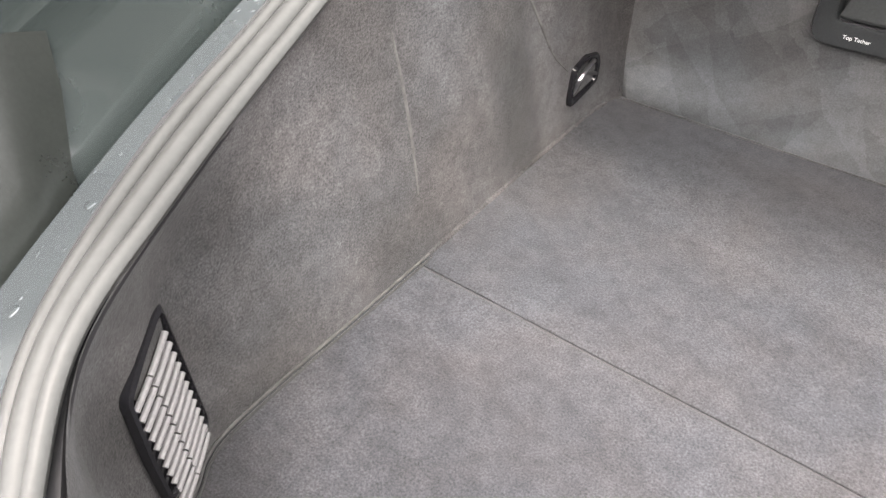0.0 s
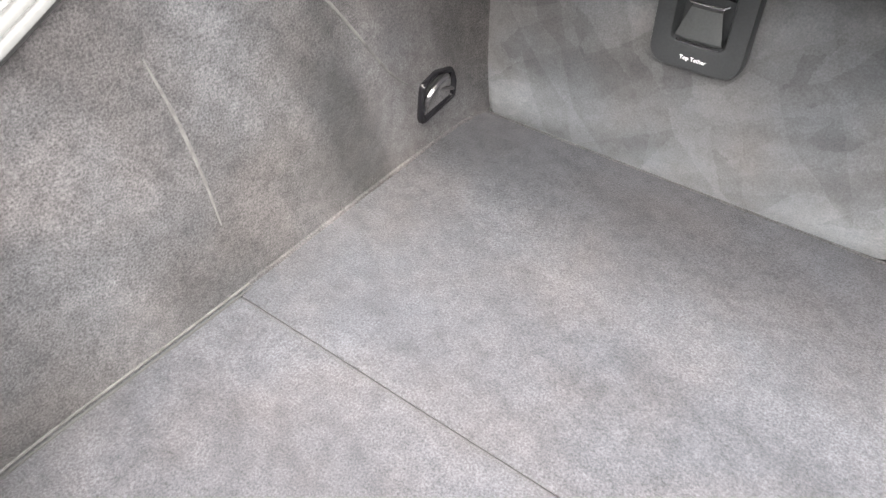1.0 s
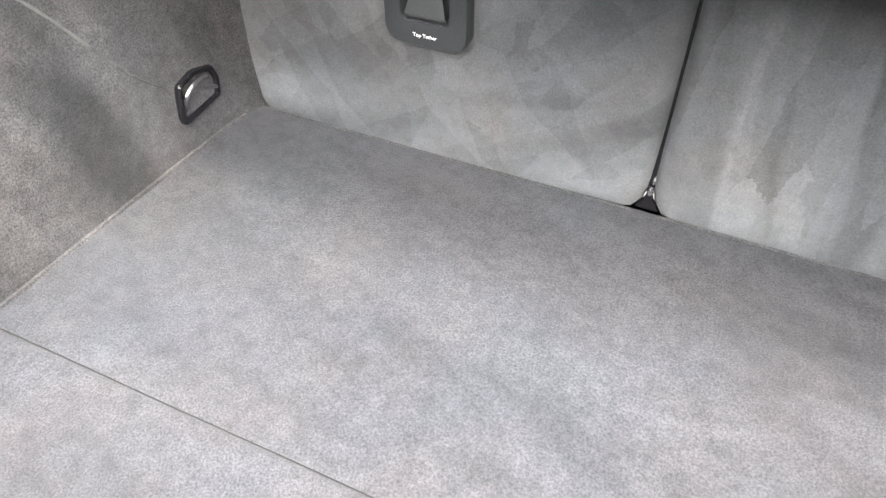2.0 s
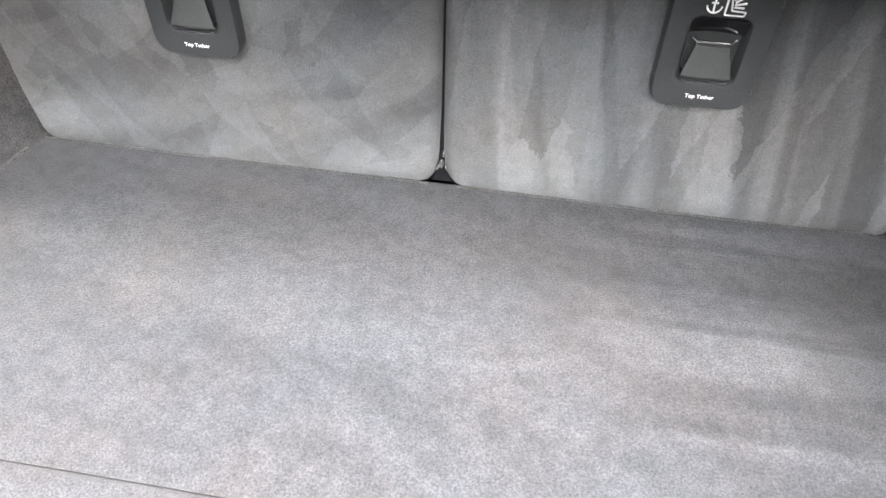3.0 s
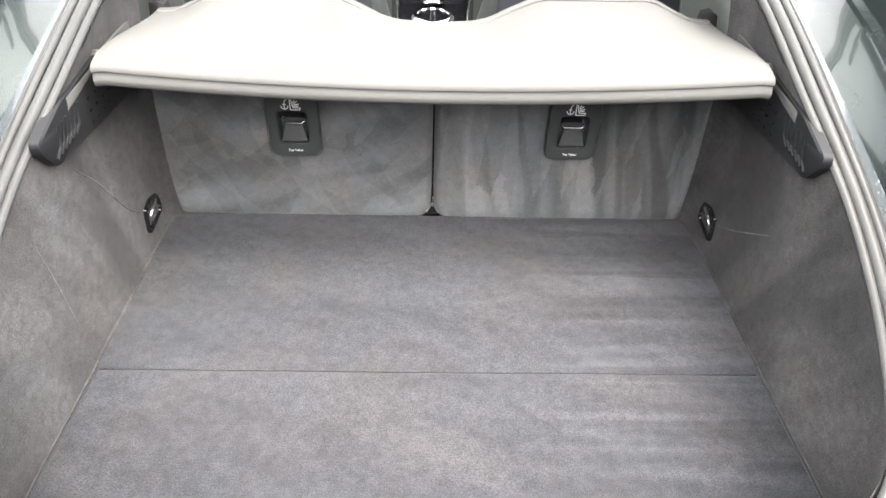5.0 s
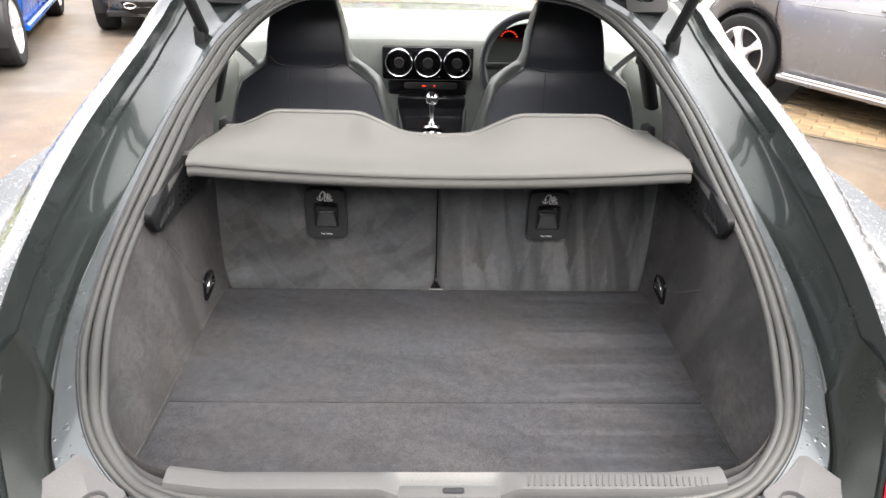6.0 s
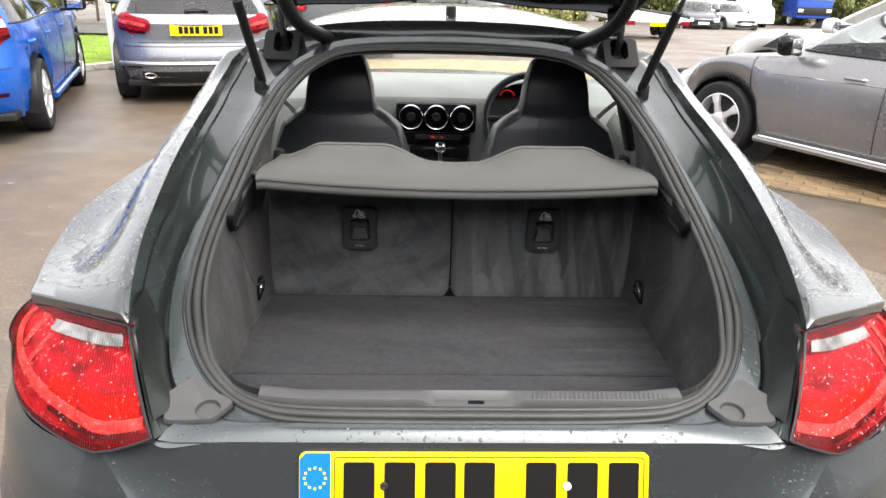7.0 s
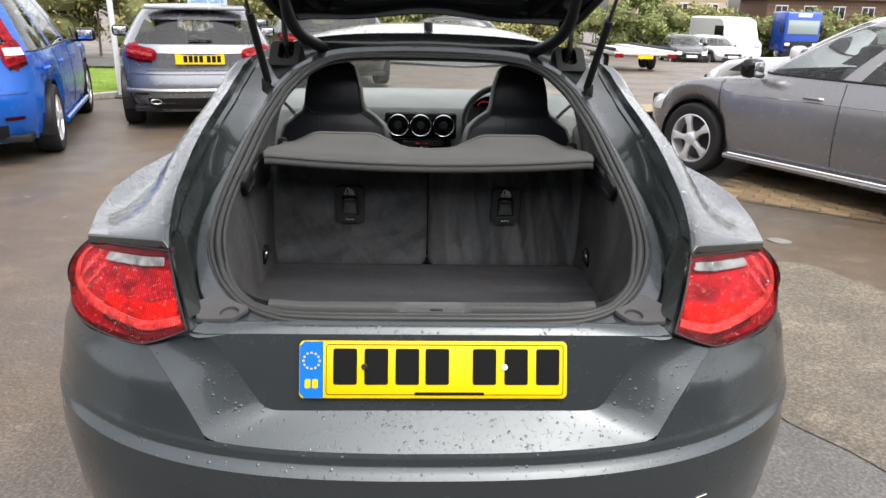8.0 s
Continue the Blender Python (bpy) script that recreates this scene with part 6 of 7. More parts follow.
    # belt line trims
    for sd in (-1, 1):
        bm = bmesh.new()
        k = low_f.index(1.0)
        line = [q for q in rows[k + 1] if q[0] * sd > hw * 0.80 and windows[0][0] * L - 0.1 < q[1] < windows[-1][1] * L + 0.1]
        line.sort(key=lambda q: q[1])
        tube(bm, [(q[0] + sd * 0.004, q[1], q[2]) for q in line], 0.008, 6)
        part("window_trim", bm, BLACK, ob)
        # sill strip, door joints, handles, mirrors
        bm = bmesh.new()
        tube(bm, [(sd * hw * 0.985, y, 0.24) for y in np.linspace(hubs[0] + ar + 0.04, hubs[1] - ar - 0.04, 6)], 0.028, 8)
        part("sill", bm, paint if not arch_trim else arch_trim, ob)
        for f in [windows[0][0] + 0.02] + [(windows[i][1] + windows[i + 1][0]) / 2 for i in range(len(windows) - 1)] + [windows[-1][1]]:
            pts = []
            for r in rows[2:len(low_f)]:
                c = min((q for q in r if q[0] * sd > hw * 0.5), key=lambda q: abs(q[1] - f * L))
                pts.append((c[0] + sd * 0.0005, f * L, c[2]))
            bm = bmesh.new()
            tube(bm, pts, 0.0035, 4)
            part("door_joint", bm, RUBBER, ob)
        for a, b in windows:
            bm = bmesh.new()
            y = a * L + 0.16
            tube(bm, [(sd * (hw * 0.955), y - 0.09, belt - 0.13), (sd * (hw * 0.955 + 0.035), y - 0.06, belt - 0.125), (sd * (hw * 0.955 + 0.035), y + 0.06, belt - 0.125), (sd * (hw * 0.955), y + 0.09, belt - 0.13)], 0.013, 8)
            part("door_handle", bm, paint, ob)
        bm = bmesh.new()
        my = windows[-1][1] * L - 0.36
        box(bm, (sd * (hw + 0.10), my, belt + 0.065), (0.22, 0.13, 0.15), 0.05, pose(0, 0, 0, 0, 0, -sd * 12), 3)
        mir = part("wing_mirror", bm, GLOSS if paint != WHITE_P else paint, ob, "wing mirror")
        bm = bmesh.new()
        box(bm, (sd * (hw + 0.10), my - 0.064, belt + 0.065), (0.16, 0.012, 0.10), 0.004, pose(0, 0, 0, 0, 0, -sd * 12))
        part("mirror_glass", bm, CHROME, mir)
        bm = bmesh.new()
        tube(bm, [(sd * (hw - 0.06), my + 0.02, belt + 0.0), (sd * (hw + 0.04), my, belt + 0.01)], 0.025, 8)
        part("mirror_foot", bm, BLACK, mir)
        bm = bmesh.new()
        wf = windows[-1][1] * L
        tri = [(wf - 0.02, belt + 0.015), (wf - 0.20, belt + 0.015), (wf - 0.20, belt + 0.14)]
        top_w = hw * 0.945
        vs_ = [[bm.verts.new((sd * (top_w - 0.22 * (z - belt) + o), y, z)) for y, z in tri] for o in (0.004, -0.012)]
        for f_ in (vs_[0], vs_[1][::-1]):
            bm.faces.new(f_)
        for i in range(3):
            bm.faces.new((vs_[0][i], vs_[0][(i + 1) % 3], vs_[1][(i + 1) % 3], vs_[1][i]))
        part("mirror_corner", bm, BLACK, ob, "black corner piece behind the mirror")
        for c in hubs:
            wheel(ob, (sd * (hw - 0.115), c, wheel_r), sd, wheel_r, 0.21, spokes)
            bm = bmesh.new()
            grid(bm, [[(sd * x, c + (ar + 0.005) * math.cos(a), wheel_r + (ar + 0.005) * math.sin(a)) for a in np.linspace(-0.3, math.pi + 0.3, 17)] for x in (hw - 0.34, hw - 0.03)])
            part("wheel_arch", bm, BLACK, ob)
    bm = bmesh.new()
    box(bm, (0, L / 2, 0.24), (Wd * 0.82, L * 0.92, 0.06), 0.01)
    part("underbody", bm, BLACK, ob)

    step = d[-1] / n

    def skin(arc, z, out=0.004):
        """The point of the body a given way round from the middle of the tail, at height z."""
        u = n * 3 / 4 + arc / step
        j, f = int(u), u - int(u)
        col = [tuple(np.array(r[j % n]) * (1 - f) + np.array(r[(j + 1) % n]) * f) for r in rows]
        zs = [q[2] for q in col]
        x, y = float(np.interp(z, zs, [q[0] for q in col])), float(np.interp(z, zs, [q[1] for q in col]))
        nx, ny = cx[j % n] ** 5, cy[j % n] ** 5
        k = math.hypot(nx, ny) + 1e-6
        return (x + out * nx / k, y + out * ny / k, z + out * 0.3)

    def on_back(x, z, out=0.004):
        return skin(x, z, out)[1]

    def patch(part_name, mat, outline_rows, parent, label="", out=0.008):
        bm = bmesh.new()
        grid(bm, [[skin(x, z, out) for x, z in r] for r in outline_rows])
        return part(part_name, bm, mat, parent, label)

    if lamps:
        for sd in (-1, 1):
            x0, x1 = (lamps[0] if isinstance(lamps, tuple) else 0.58) * hw, 1.08 * hw
            z0, z1 = (lamps[1], lamps[2]) if isinstance(lamps, tuple) else (0.72, 0.93)
            mid, half_s = (x0 + x1) / 2, (x1 - x0) / 2

            def field(lo, hi, s_scale, nv, nu):
                out_rows = []
                for v in np.linspace(lo, hi, nv):
                    w_ = half_s * s_scale * (1 - abs(2 * v - 1) ** 3.5) ** 0.5 if lo <= 0.02 else half_s * s_scale
                    out_rows.append([(sd * (mid + w_ * t_), z0 + (z1 - z0) * v + 0.02 * t_) for t_ in np.linspace(-1, 1, nu)])
                return out_rows

            lm = patch("tail_lamp", RED, field(0.005, 0.995, 1.0, 12, 12), ob, "red tail lamp")
            patch("lamp_band", RED_LIGHT, field(0.42, 0.60, 0.80, 4, 10), lm, "", 0.012)
            patch("lamp_rim", RED_DARK, field(0.03, 0.16, 0.8, 4, 10), lm, "", 0.011)
            patch("reflector", RED_DARK, [[(sd * x, z) for x in np.linspace(0.66 * hw, 0.86 * hw, 5)] for z in (0.40, 0.43)], ob, "red reflector")
        bp = patch("bumper_insert", BLACK, [[(x, z) for x in np.linspace(-0.68 * hw, 0.68 * hw, 13)] for z in (0.23, 0.28, 0.33, 0.36)], ob, "black lower bumper insert")
        patch("bumper_joint", RUBBER, [[(x, z) for x in np.linspace(-0.93 * hw, 0.93 * hw, 25)] for z in (0.615, 0.621)], ob)
        patch("hatch_joint", RUBBER, [[(x, z) for x in np.linspace(-0.66 * hw, 0.66 * hw, 15)] for z in (0.655, 0.661)], ob)
    zp = lamps[3] if isinstance(lamps, tuple) else 0.76
    bm = bmesh.new()
    plate_of(bm, rounded(0.52, 0.111, 0.008, 3), 0.012, pose(0, on_back(0, zp) + 0.006, zp) @ wall_turn() @ pose(0, 0, 0, -6, 0, 0))
    pl = part("number_plate", bm, plate, ob, "yellow number plate with plain bars")
    for k, x in enumerate((-0.17, -0.115, -0.06, -0.005, 0.075, 0.13, 0.185)):
        bm = bmesh.new()
        plate_of(bm, rounded(0.042, 0.072, 0.003, 1), 0.002, pose(0, on_back(0, zp) + 0.006, zp) @ wall_turn() @ pose(0, 0, 0, -6, 0, 0) @ pose(x + 0.015, 0, 0.0115))
        part("plate_bar", bm, PRINT, pl)
    # nose: headlamps, grille, plate
    for sd in (-1, 1):
        bm = bmesh.new()
        src = [[q for q in r if q[0] * sd > hw * 0.52 and q[1] > L * 0.80] for r in rows[4:7]]
        m = min(len(r) for r in src)
        if m > 3:
            for r in src:
                r.sort(key=lambda q: -q[1])
            grid(bm, [[(q[0] * 1.004, q[1] + 0.004, q[2]) for q in r[:min(m, 9)]] for r in src])
            part("headlamp", bm, LAMP_WHITE, ob, "clear headlamp")
    bm = bmesh.new()
    box(bm, (0, L - 0.01, 0.56), (Wd * 0.52, 0.05, 0.12), 0.02)
    part("grille", bm, BLACK, ob, "black front grille")
    bm = bmesh.new()
    box(bm, (0, L - 0.0, 0.36), (Wd * 0.62, 0.05, 0.13), 0.02)
    part("air_intake", bm, BLACK, ob)
    bm = bmesh.new()
    plate_of(bm, rounded(0.52, 0.111, 0.008, 3), 0.012, pose(0, L + 0.012, 0.46) @ wall_turn() @ pose(0, 0, 0, 0, 180, 0))
    part("front_plate", bm, PLATE_WHITE, ob, "white number plate")
    # seats seen through the glass
    for x in (-0.36, 0.36):
        for y in (0.33 * L, 0.53 * L):
            bm = bmesh.new()
            box(bm, (x, y, 0.72), (0.46, 0.14, 0.62), 0.06, pose(0, 0, 0, 8, 0, 0))
            box(bm, (x, y - 0.06, 1.10), (0.26, 0.10, 0.18), 0.04)
            part("seat", bm, SEAT_DARK, ob)
    return ob, on_back, skin


def paint_of(name, color, metal=0.4):
    m = wet_paint(name, color, 0.0, metal, 0.3, fleck=0.02)
    m.node_tree.nodes["Principled BSDF"].inputs["Coat Roughness"].default_value = 0.14
    m.node_tree.nodes["Principled BSDF"].inputs["Coat Weight"].default_value = 0.6
    return m


BLUE_P = paint_of("blue_paint", (0.003, 0.085, 0.40), 0.25)
SILVER_P = paint_of("silver_blue_paint", (0.185, 0.195, 0.215), 0.6)
GREY_P = paint_of("mid_grey_paint", (0.215, 0.212, 0.218), 0.6)
WHITE_P = paint_of("white_paint", (0.5, 0.51, 0.52), 0.0)
DARK_P = paint_of("charcoal_paint", (0.03, 0.033, 0.036), 0.4)
LORRY_P = paint_of("lorry_blue_paint", (0.02, 0.07, 0.38), 0.1)

# blue estate beside the silver hatchback
blue, back, blue_skin = vehicle("blue_estate_car", "bright blue estate car with tall red tail lamps", (-4.00, 4.55, 0), 18, BLUE_P, 4.48, 1.78, 1.50, 2.65, 0.86, 0.315, 0.93, rear=[(0.0, 0.14), (0.2, 0.05), (0.4, 0.0), (0.6, 0.03), (0.8, 0.06), (1.0, 0.08), (1.4, 0.16), (1.8, 0.34), (1.95, 0.5), (2.0, 0.9)], windows=[(0.10, 0.26), (0.29, 0.46), (0.49, 0.70)], lamps=(0.74, 0.82, 1.06, 0.80))
for sd in (-1, 1):
    bm = bmesh.new()
    grid(bm, [[blue_skin(sd * (0.75 + 0.15 * u - 0.06 * v), 1.05 + 0.34 * v, 0.010) for u in np.linspace(0, 1, 7)] for v in np.linspace(0, 1, 10)])
    part("upper_lamp", bm, RED, blue, "red lamp strip up the rear pillar")
    bm = bmesh.new()
    grid(bm, [[blue_skin(sd * (0.70 + 0.24 * u), 0.93 + 0.06 * v, 0.014) for u in np.linspace(0, 1, 7)] for v in (0, 0.5, 1)])
    part("clear_band", bm, LAMP_WHITE, blue, "clear lamp band")
    bm = bmesh.new()
    tube(bm, [(sd * 0.62, 0.7, 1.49), (sd * 0.63, 1.0, 1.52), (sd * 0.63, 2.4, 1.52), (sd * 0.62, 2.7, 1.47)], 0.014, 6)
    part("roof_rail", bm, BLACK, blue)

# silver hatchback seen from behind
silver, back, silver_skin = vehicle("silver_hatchback", "silver-blue hatchback with red tail lamps and a yellow plate", (-2.42, 6.85, 0), 17, SILVER_P, 4.29, 1.78, 1.36, 2.70, 0.76, 0.315, 0.92, glass_rows=5, rear_wide=0.82, lamps=(0.52, 0.755, 0.935, 0.785), rear=[(0.0, 0.16), (0.2, 0.03), (0.42, 0.0), (0.55, 0.06), (0.7, 0.08), (0.9, 0.06), (1.0, 0.10), (1.25, 0.24), (1.7, 0.50), (1.92, 0.70), (2.0, 1.2)])
for sd in (-1, 1):
    bm = bmesh.new()
    tube(bm, [(sd * 0.50 + 0.055 * math.cos(a), back(sd * 0.5, 0.33, 0.012), 0.325 + 0.026 * math.sin(a)) for a in np.linspace(0, 2 * math.pi, 17)], 0.008, 6)
    part("exhaust_pipe", bm, CHROME, silver, "oval chrome exhaust tip")
bm = bmesh.new()
tube(bm, [(-0.10, back(0, 0.98, 0.02), 0.985), (0.04, back(0, 0.985, 0.025), 0.99), (0.14, back(0, 0.98, 0.02), 0.98)], 0.010, 6)
part("rear_wiper", bm, BLACK, silver, "black rear wiper")
bm = bmesh.new()
grid(bm, [[(x, back(x, 0.45, 0.02 * math.sin(v * math.pi)), 0.42 + 0.05 * v) for x in np.linspace(-0.80, 0.80, 21)] for v in np.linspace(0, 1, 5)])
part("bumper_ridge", bm, SILVER_P, silver)
bm = bmesh.new()
box(bm, (0, 0.60, 1.325), (1.10, 0.26, 0.03), 0.012, pose(0, 0, 0, 6, 0, 0))
part("roof_spoiler", bm, SILVER_P, silver)

# grey hatchback on the block paving
grey, back, grey_skin = vehicle("grey_hatchback", "mid grey hatchback parked on block paving", (4.86, 2.52, 0), 28.7, GREY_P, 4.255, 1.79, 1.45, 2.637, 0.75, 0.318, 0.93, windows=[(0.27, 0.47), (0.50, 0.735)], arch_trim=GREY_P, drop=0.19)
for sd in (-1, 1):
    bm = bmesh.new()
    tube(bm, [(sd * 0.897, y, 0.268) for y in np.linspace(1.2, 2.95, 8)], 0.010, 6)
    part("sill_trim", bm, CHROME, grey, "bright sill strip")
    bm = bmesh.new()
    tube(bm, [(sd * ease(y, [(0.4, 0.86), (0.9, 0.882), (3.6, 0.878), (4.0, 0.80)]), y, ease(y, [(0.4, 0.80), (3.4, 0.755), (4.0, 0.70)])) for y in np.linspace(0.5, 2.95, 16)], 0.005, 6)
    part("side_crease", bm, GREY_P, grey)

# white car behind the grey one
vehicle("white_hatchback", "white hatchback behind the grey car", (6.35, 4.85, 0), 28.7, WHITE_P, 4.3, 1.80, 1.46, 2.65, 0.78, 0.32, 0.94)
# row at the far end of the yard
vehicle("charcoal_saloon", "dark grey saloon parked by the hedge", (14.2, 38.6, fall(38.6)), 172, DARK_P, 4.5, 1.80, 1.42, 2.75, 1.0, 0.32, 0.92)
vehicle("white_saloon", "white saloon facing the yard", (15.5, 39.0, fall(39)), 184, WHITE_P, 4.47, 1.76, 1.42, 2.73, 0.95, 0.32, 0.90)
# seen through the windscreen
vehicle("black_estate_car", "black car with twin exhausts", (-1.2, 9.4, 0), 12, DARK_P, 4.6, 1.84, 1.48, 2.75, 0.9, 0.33, 0.98, lamps=(0.5, 0.86, 0.98, 0.70))
vehicle("dark_hatchback", "dark hatchback standing across the yard", (2.5, 19.0, fall(19)), 84, DARK_P, 4.3, 1.8, 1.5, 2.65, 0.8, 0.33, 0.96)


def van(at, yaw):
    v = thing("white_van", "white panel van behind the parked cars", "van", at, yaw)
    bm = bmesh.new()
    rows = []
    prof = [(0.0, 0.35), (0.0, 2.5), (4.2, 2.5), (4.6, 2.35), (5.1, 1.35), (5.55, 1.12), (5.7, 0.6), (5.68, 0.35)]
    for x in np.linspace(-1, 1, 13):
        k = 1 - 0.05 * abs(x) ** 6
        rows.append([(1.0 * x, y * (1 - 0.01 * abs(x) ** 8) + 0.02 * abs(x) ** 8, 0.35 + (z - 0.35) * k) for y, z in prof])
    vs = grid(bm, rows)
    for r in (vs[0], vs[-1]):
        bm.faces.new(r)
    part("body", bm, WHITE_P, v)
    bm = bmesh.new()
    grid(bm, [[(0.86 * x, 4.63 + 0.44 * f, 2.30 - 0.90 * f + 0.02) for x in np.linspace(-1, 1, 7)] for f in np.linspace(0, 1, 5)])
    part("windscreen", bm, FAR_GLASS, v, "opaque windscreen with the sky's reflection in its pale colour")
    for sd in (-1, 1):
        bm = bmesh.new()
        grid(bm, [[(sd * 1.004, y, z) for y in (3.6, 4.0, 4.4, 4.75)] for z in (1.4, 1.7, 2.0)])
        part("side_window", bm, GLOSS, v)
        for c in (1.0, 4.6):
            wheel(v, (sd * 0.88, c, 0.34), sd, 0.34, 0.2)
    for sd in (-1, 1):
        bm = bmesh.new()
        box(bm, (sd * 0.75, 5.62, 0.95), (0.3, 0.1, 0.2), 0.03)
        part("headlamp", bm, LAMP_WHITE, v)


def lorry(at, yaw):
    v = thing("blue_lorry", "blue lorry cab with a white roof mark", "lorry", at, yaw)
    bm = bmesh.new()
    box(bm, (0, 2.2, 1.75), (2.3, 2.0, 2.5), 0.14, None, 3)
    part("cab", bm, LORRY_P, v)
    bm = bmesh.new()
    box(bm, (0, 3.21, 2.05), (2.0, 0.06, 0.85), 0.03)
    part("windscreen", bm, FAR_GLASS, v, "opaque windscreen with the sky's reflection in its pale colour")
    bm = bmesh.new()
    box(bm, (0, 3.20, 2.78), (0.9, 0.06, 0.22), 0.02)
    part("roof_sign", bm, WHITE, v, "plain pale roof sign")
    bm = bmesh.new()
    box(bm, (0, 3.22, 0.95), (2.2, 0.08, 0.5), 0.04)
    part("bumper", bm, BLACK, v)
    for sd in (-1, 1):
        bm = bmesh.new()
        box(bm, (sd * 0.9, 3.26, 0.98), (0.34, 0.06, 0.2), 0.03)
        part("headlamp", bm, LAMP_WHITE, v)
        bm = bmesh.new()
        box(bm, (sd * 1.3, 3.0, 2.0), (0.16, 0.12, 0.5), 0.03)
        part("mirror", bm, BLACK, v)
        wheel(v, (sd * 1.0, 2.4, 0.45), sd, 0.45, 0.28)
        wheel(v, (sd * 1.0, -2.2, 0.45), sd, 0.45, 0.28)
    bm = bmesh.new()
    box(bm, (0, -1.0, 0.95), (2.3, 4.2, 0.3), 0.03)
    part("flatbed", bm, STEEL, v)


def trailer(at, yaw):
    v = thing("car_trailer", "flat car trailer with ramps and red lamps", "trailer", at, yaw)
    bm = bmesh.new()
    box(bm, (0, 2.2, 0.62), (2.1, 4.4, 0.10), 0.01)
    part("bed", bm, ALLOY, v)
    for sd in (-1, 1):
        bm = bmesh.new()
        box(bm, (sd * 0.7, 2.2, 0.70), (0.5, 4.4, 0.05), 0.01)
        part("track", bm, ALLOY, v)
        bm = bmesh.new()
        box(bm, (sd * 0.9, -0.03, 0.56), (0.28, 0.05, 0.13), 0.01)
        part("lamp", bm, RED, v, "red trailer lamp")
        bm = bmesh.new()
        box(bm, (sd * 1.04, 2.2, 0.75), (0.06, 4.4, 0.1), 0.01)
        part("rail", bm, STEEL, v)
        for y in (1.6, 2.3):
            wheel(v, (sd * 0.85, y, 0.29), sd, 0.29, 0.17)
    bm = bmesh.new()
    plate_of(bm, rounded(0.52, 0.111, 0.008, 3), 0.012, pose(0, -0.03, 0.52) @ wall_turn())
    part("number_plate", bm, YELLOW, v)


van((18.5, 45.5, fall(43)), 183)
lorry((25.0, 48.5, fall(46)), 178)
trailer((7.5, 22.4, fall(24)), 4)

# ---- the yard ----
def ground_material(name, grey, brown, share, rough, mud=0.0):
    """Worn asphalt with stone chips; mud: how fast a brown film builds up per metre away along y."""
    m = material(name, grey, rough, 0, 0.5)
    big = noise_of(m, 0.35, 5, 0.6, (1, 0.8, 1), 0.4)
    source, out = big, "Fac"
    if mud:
        sep, far, add = node(m, "SeparateXYZ"), node(m, "MapRange"), node(m, "Math")
        wire(m, coords(m), "Vector", sep, "Vector")
        for key, value in (("From Min", -0.8), ("From Max", 2.4), ("To Min", -0.14), ("To Max", mud)):
            far.inputs[key].default_value = value
        wire(m, sep, "Y", far, "Value")
        wire(m, big, "Fac", add, 0)
        wire(m, far, "Result", add, 1)
        source, out = add, "Value"
    base = ramp(m, source, out, [(share - 0.1, grey), (share + 0.12, brown)])
    mid = ramp(m, noise_of(m, 3.0, 6, 0.65), "Fac", [(0.3, (0.78,) * 3), (0.7, (1.2,) * 3)])
    stone = noise_of(m, 75, 4, 0.8)
    chips = ramp(m, stone, "Fac", [(0.38, (0.38,) * 3), (0.5, (0.92,) * 3), (0.62, (1.95,) * 3)])
    c = mixed(m, "MULTIPLY", 1.0, (base, "Color"), (mid, "Color"))
    c = mixed(m, "MULTIPLY", 0.75, (c, "Color"), (chips, "Color"))
    # scattered pale grit in drifts
    grit = ramp(m, noise_of(m, 5.5, 9, 0.78, (0.7, 1.3, 1)), "Fac", [(0.54, (1.0,) * 3), (0.66, (1.7,) * 3)])
    shade(m, mixed(m, "MULTIPLY", 0.8, (c, "Color"), (grit, "Color")))
    wet = ramp(m, noise_of(m, 0.8, 4, 0.6), "Fac", [(0.36, (rough - 0.22,) * 3), (0.6, (rough,) * 3)])
    shade(m, wet, into="Roughness")
    bumped(m, stone, "Fac", 0.6, 0.006)
    return m


ASPHALT = ground_material("wet_asphalt", (0.074, 0.071, 0.066), (0.080, 0.059, 0.040), 0.5, 0.55, 0.12)
SANDY = ground_material("dry_sandy_asphalt", (0.085, 0.073, 0.056), (0.108, 0.090, 0.067), 0.5, 0.85)
SAND = ground_material("sandy_strip", (0.19, 0.15, 0.085), (0.24, 0.19, 0.11), 0.5, 0.85)
DARK_WET = ground_material("darker_asphalt", (0.05, 0.048, 0.046), (0.065, 0.058, 0.05), 0.5, 0.5)
KERB = grained("kerb_concrete", (0.32, 0.31, 0.29), 0.85, 90, 0.2, 0.5)
GRASS = grained("grass_green", (0.10, 0.16, 0.014), 0.9, 60, 0.35, 0.5, 2.0)
BLADE = grained("grass_blade", (0.12, 0.19, 0.02), 0.8, 30, 0.4, 0.0)

bm = bmesh.new()
ys = [-300, -60, -20, -8, -4, 0, 4, 8, 10, 12, 16, 20, 26, 34, 44, 56, 70, 80, 140, 600]
xs = [-500, -120, -50, -25, -12, -6, 0, 6, 12, 25, 50, 120, 500]
grid(bm, [[(x, y, fall(y)) for x in xs] for y in ys])
tagged(part("ground", bm, ASPHALT), "wet grey-brown asphalt yard sloping gently away", "ground", kind="structure")


def ragged(points, n, amount, seed):
    """A closed outline with an uneven edge."""
    P = spline(points + [points[0]], n)[:-1]
    out = []
    for i, (x, y) in enumerate(P):
        k = amount * (noise.noise((x * 3.1, y * 3.1, seed)) + 0.5 * noise.noise((x * 9.7, y * 9.7, seed + 5)))
        out.append((x + k, y + k * 0.8))
    return out


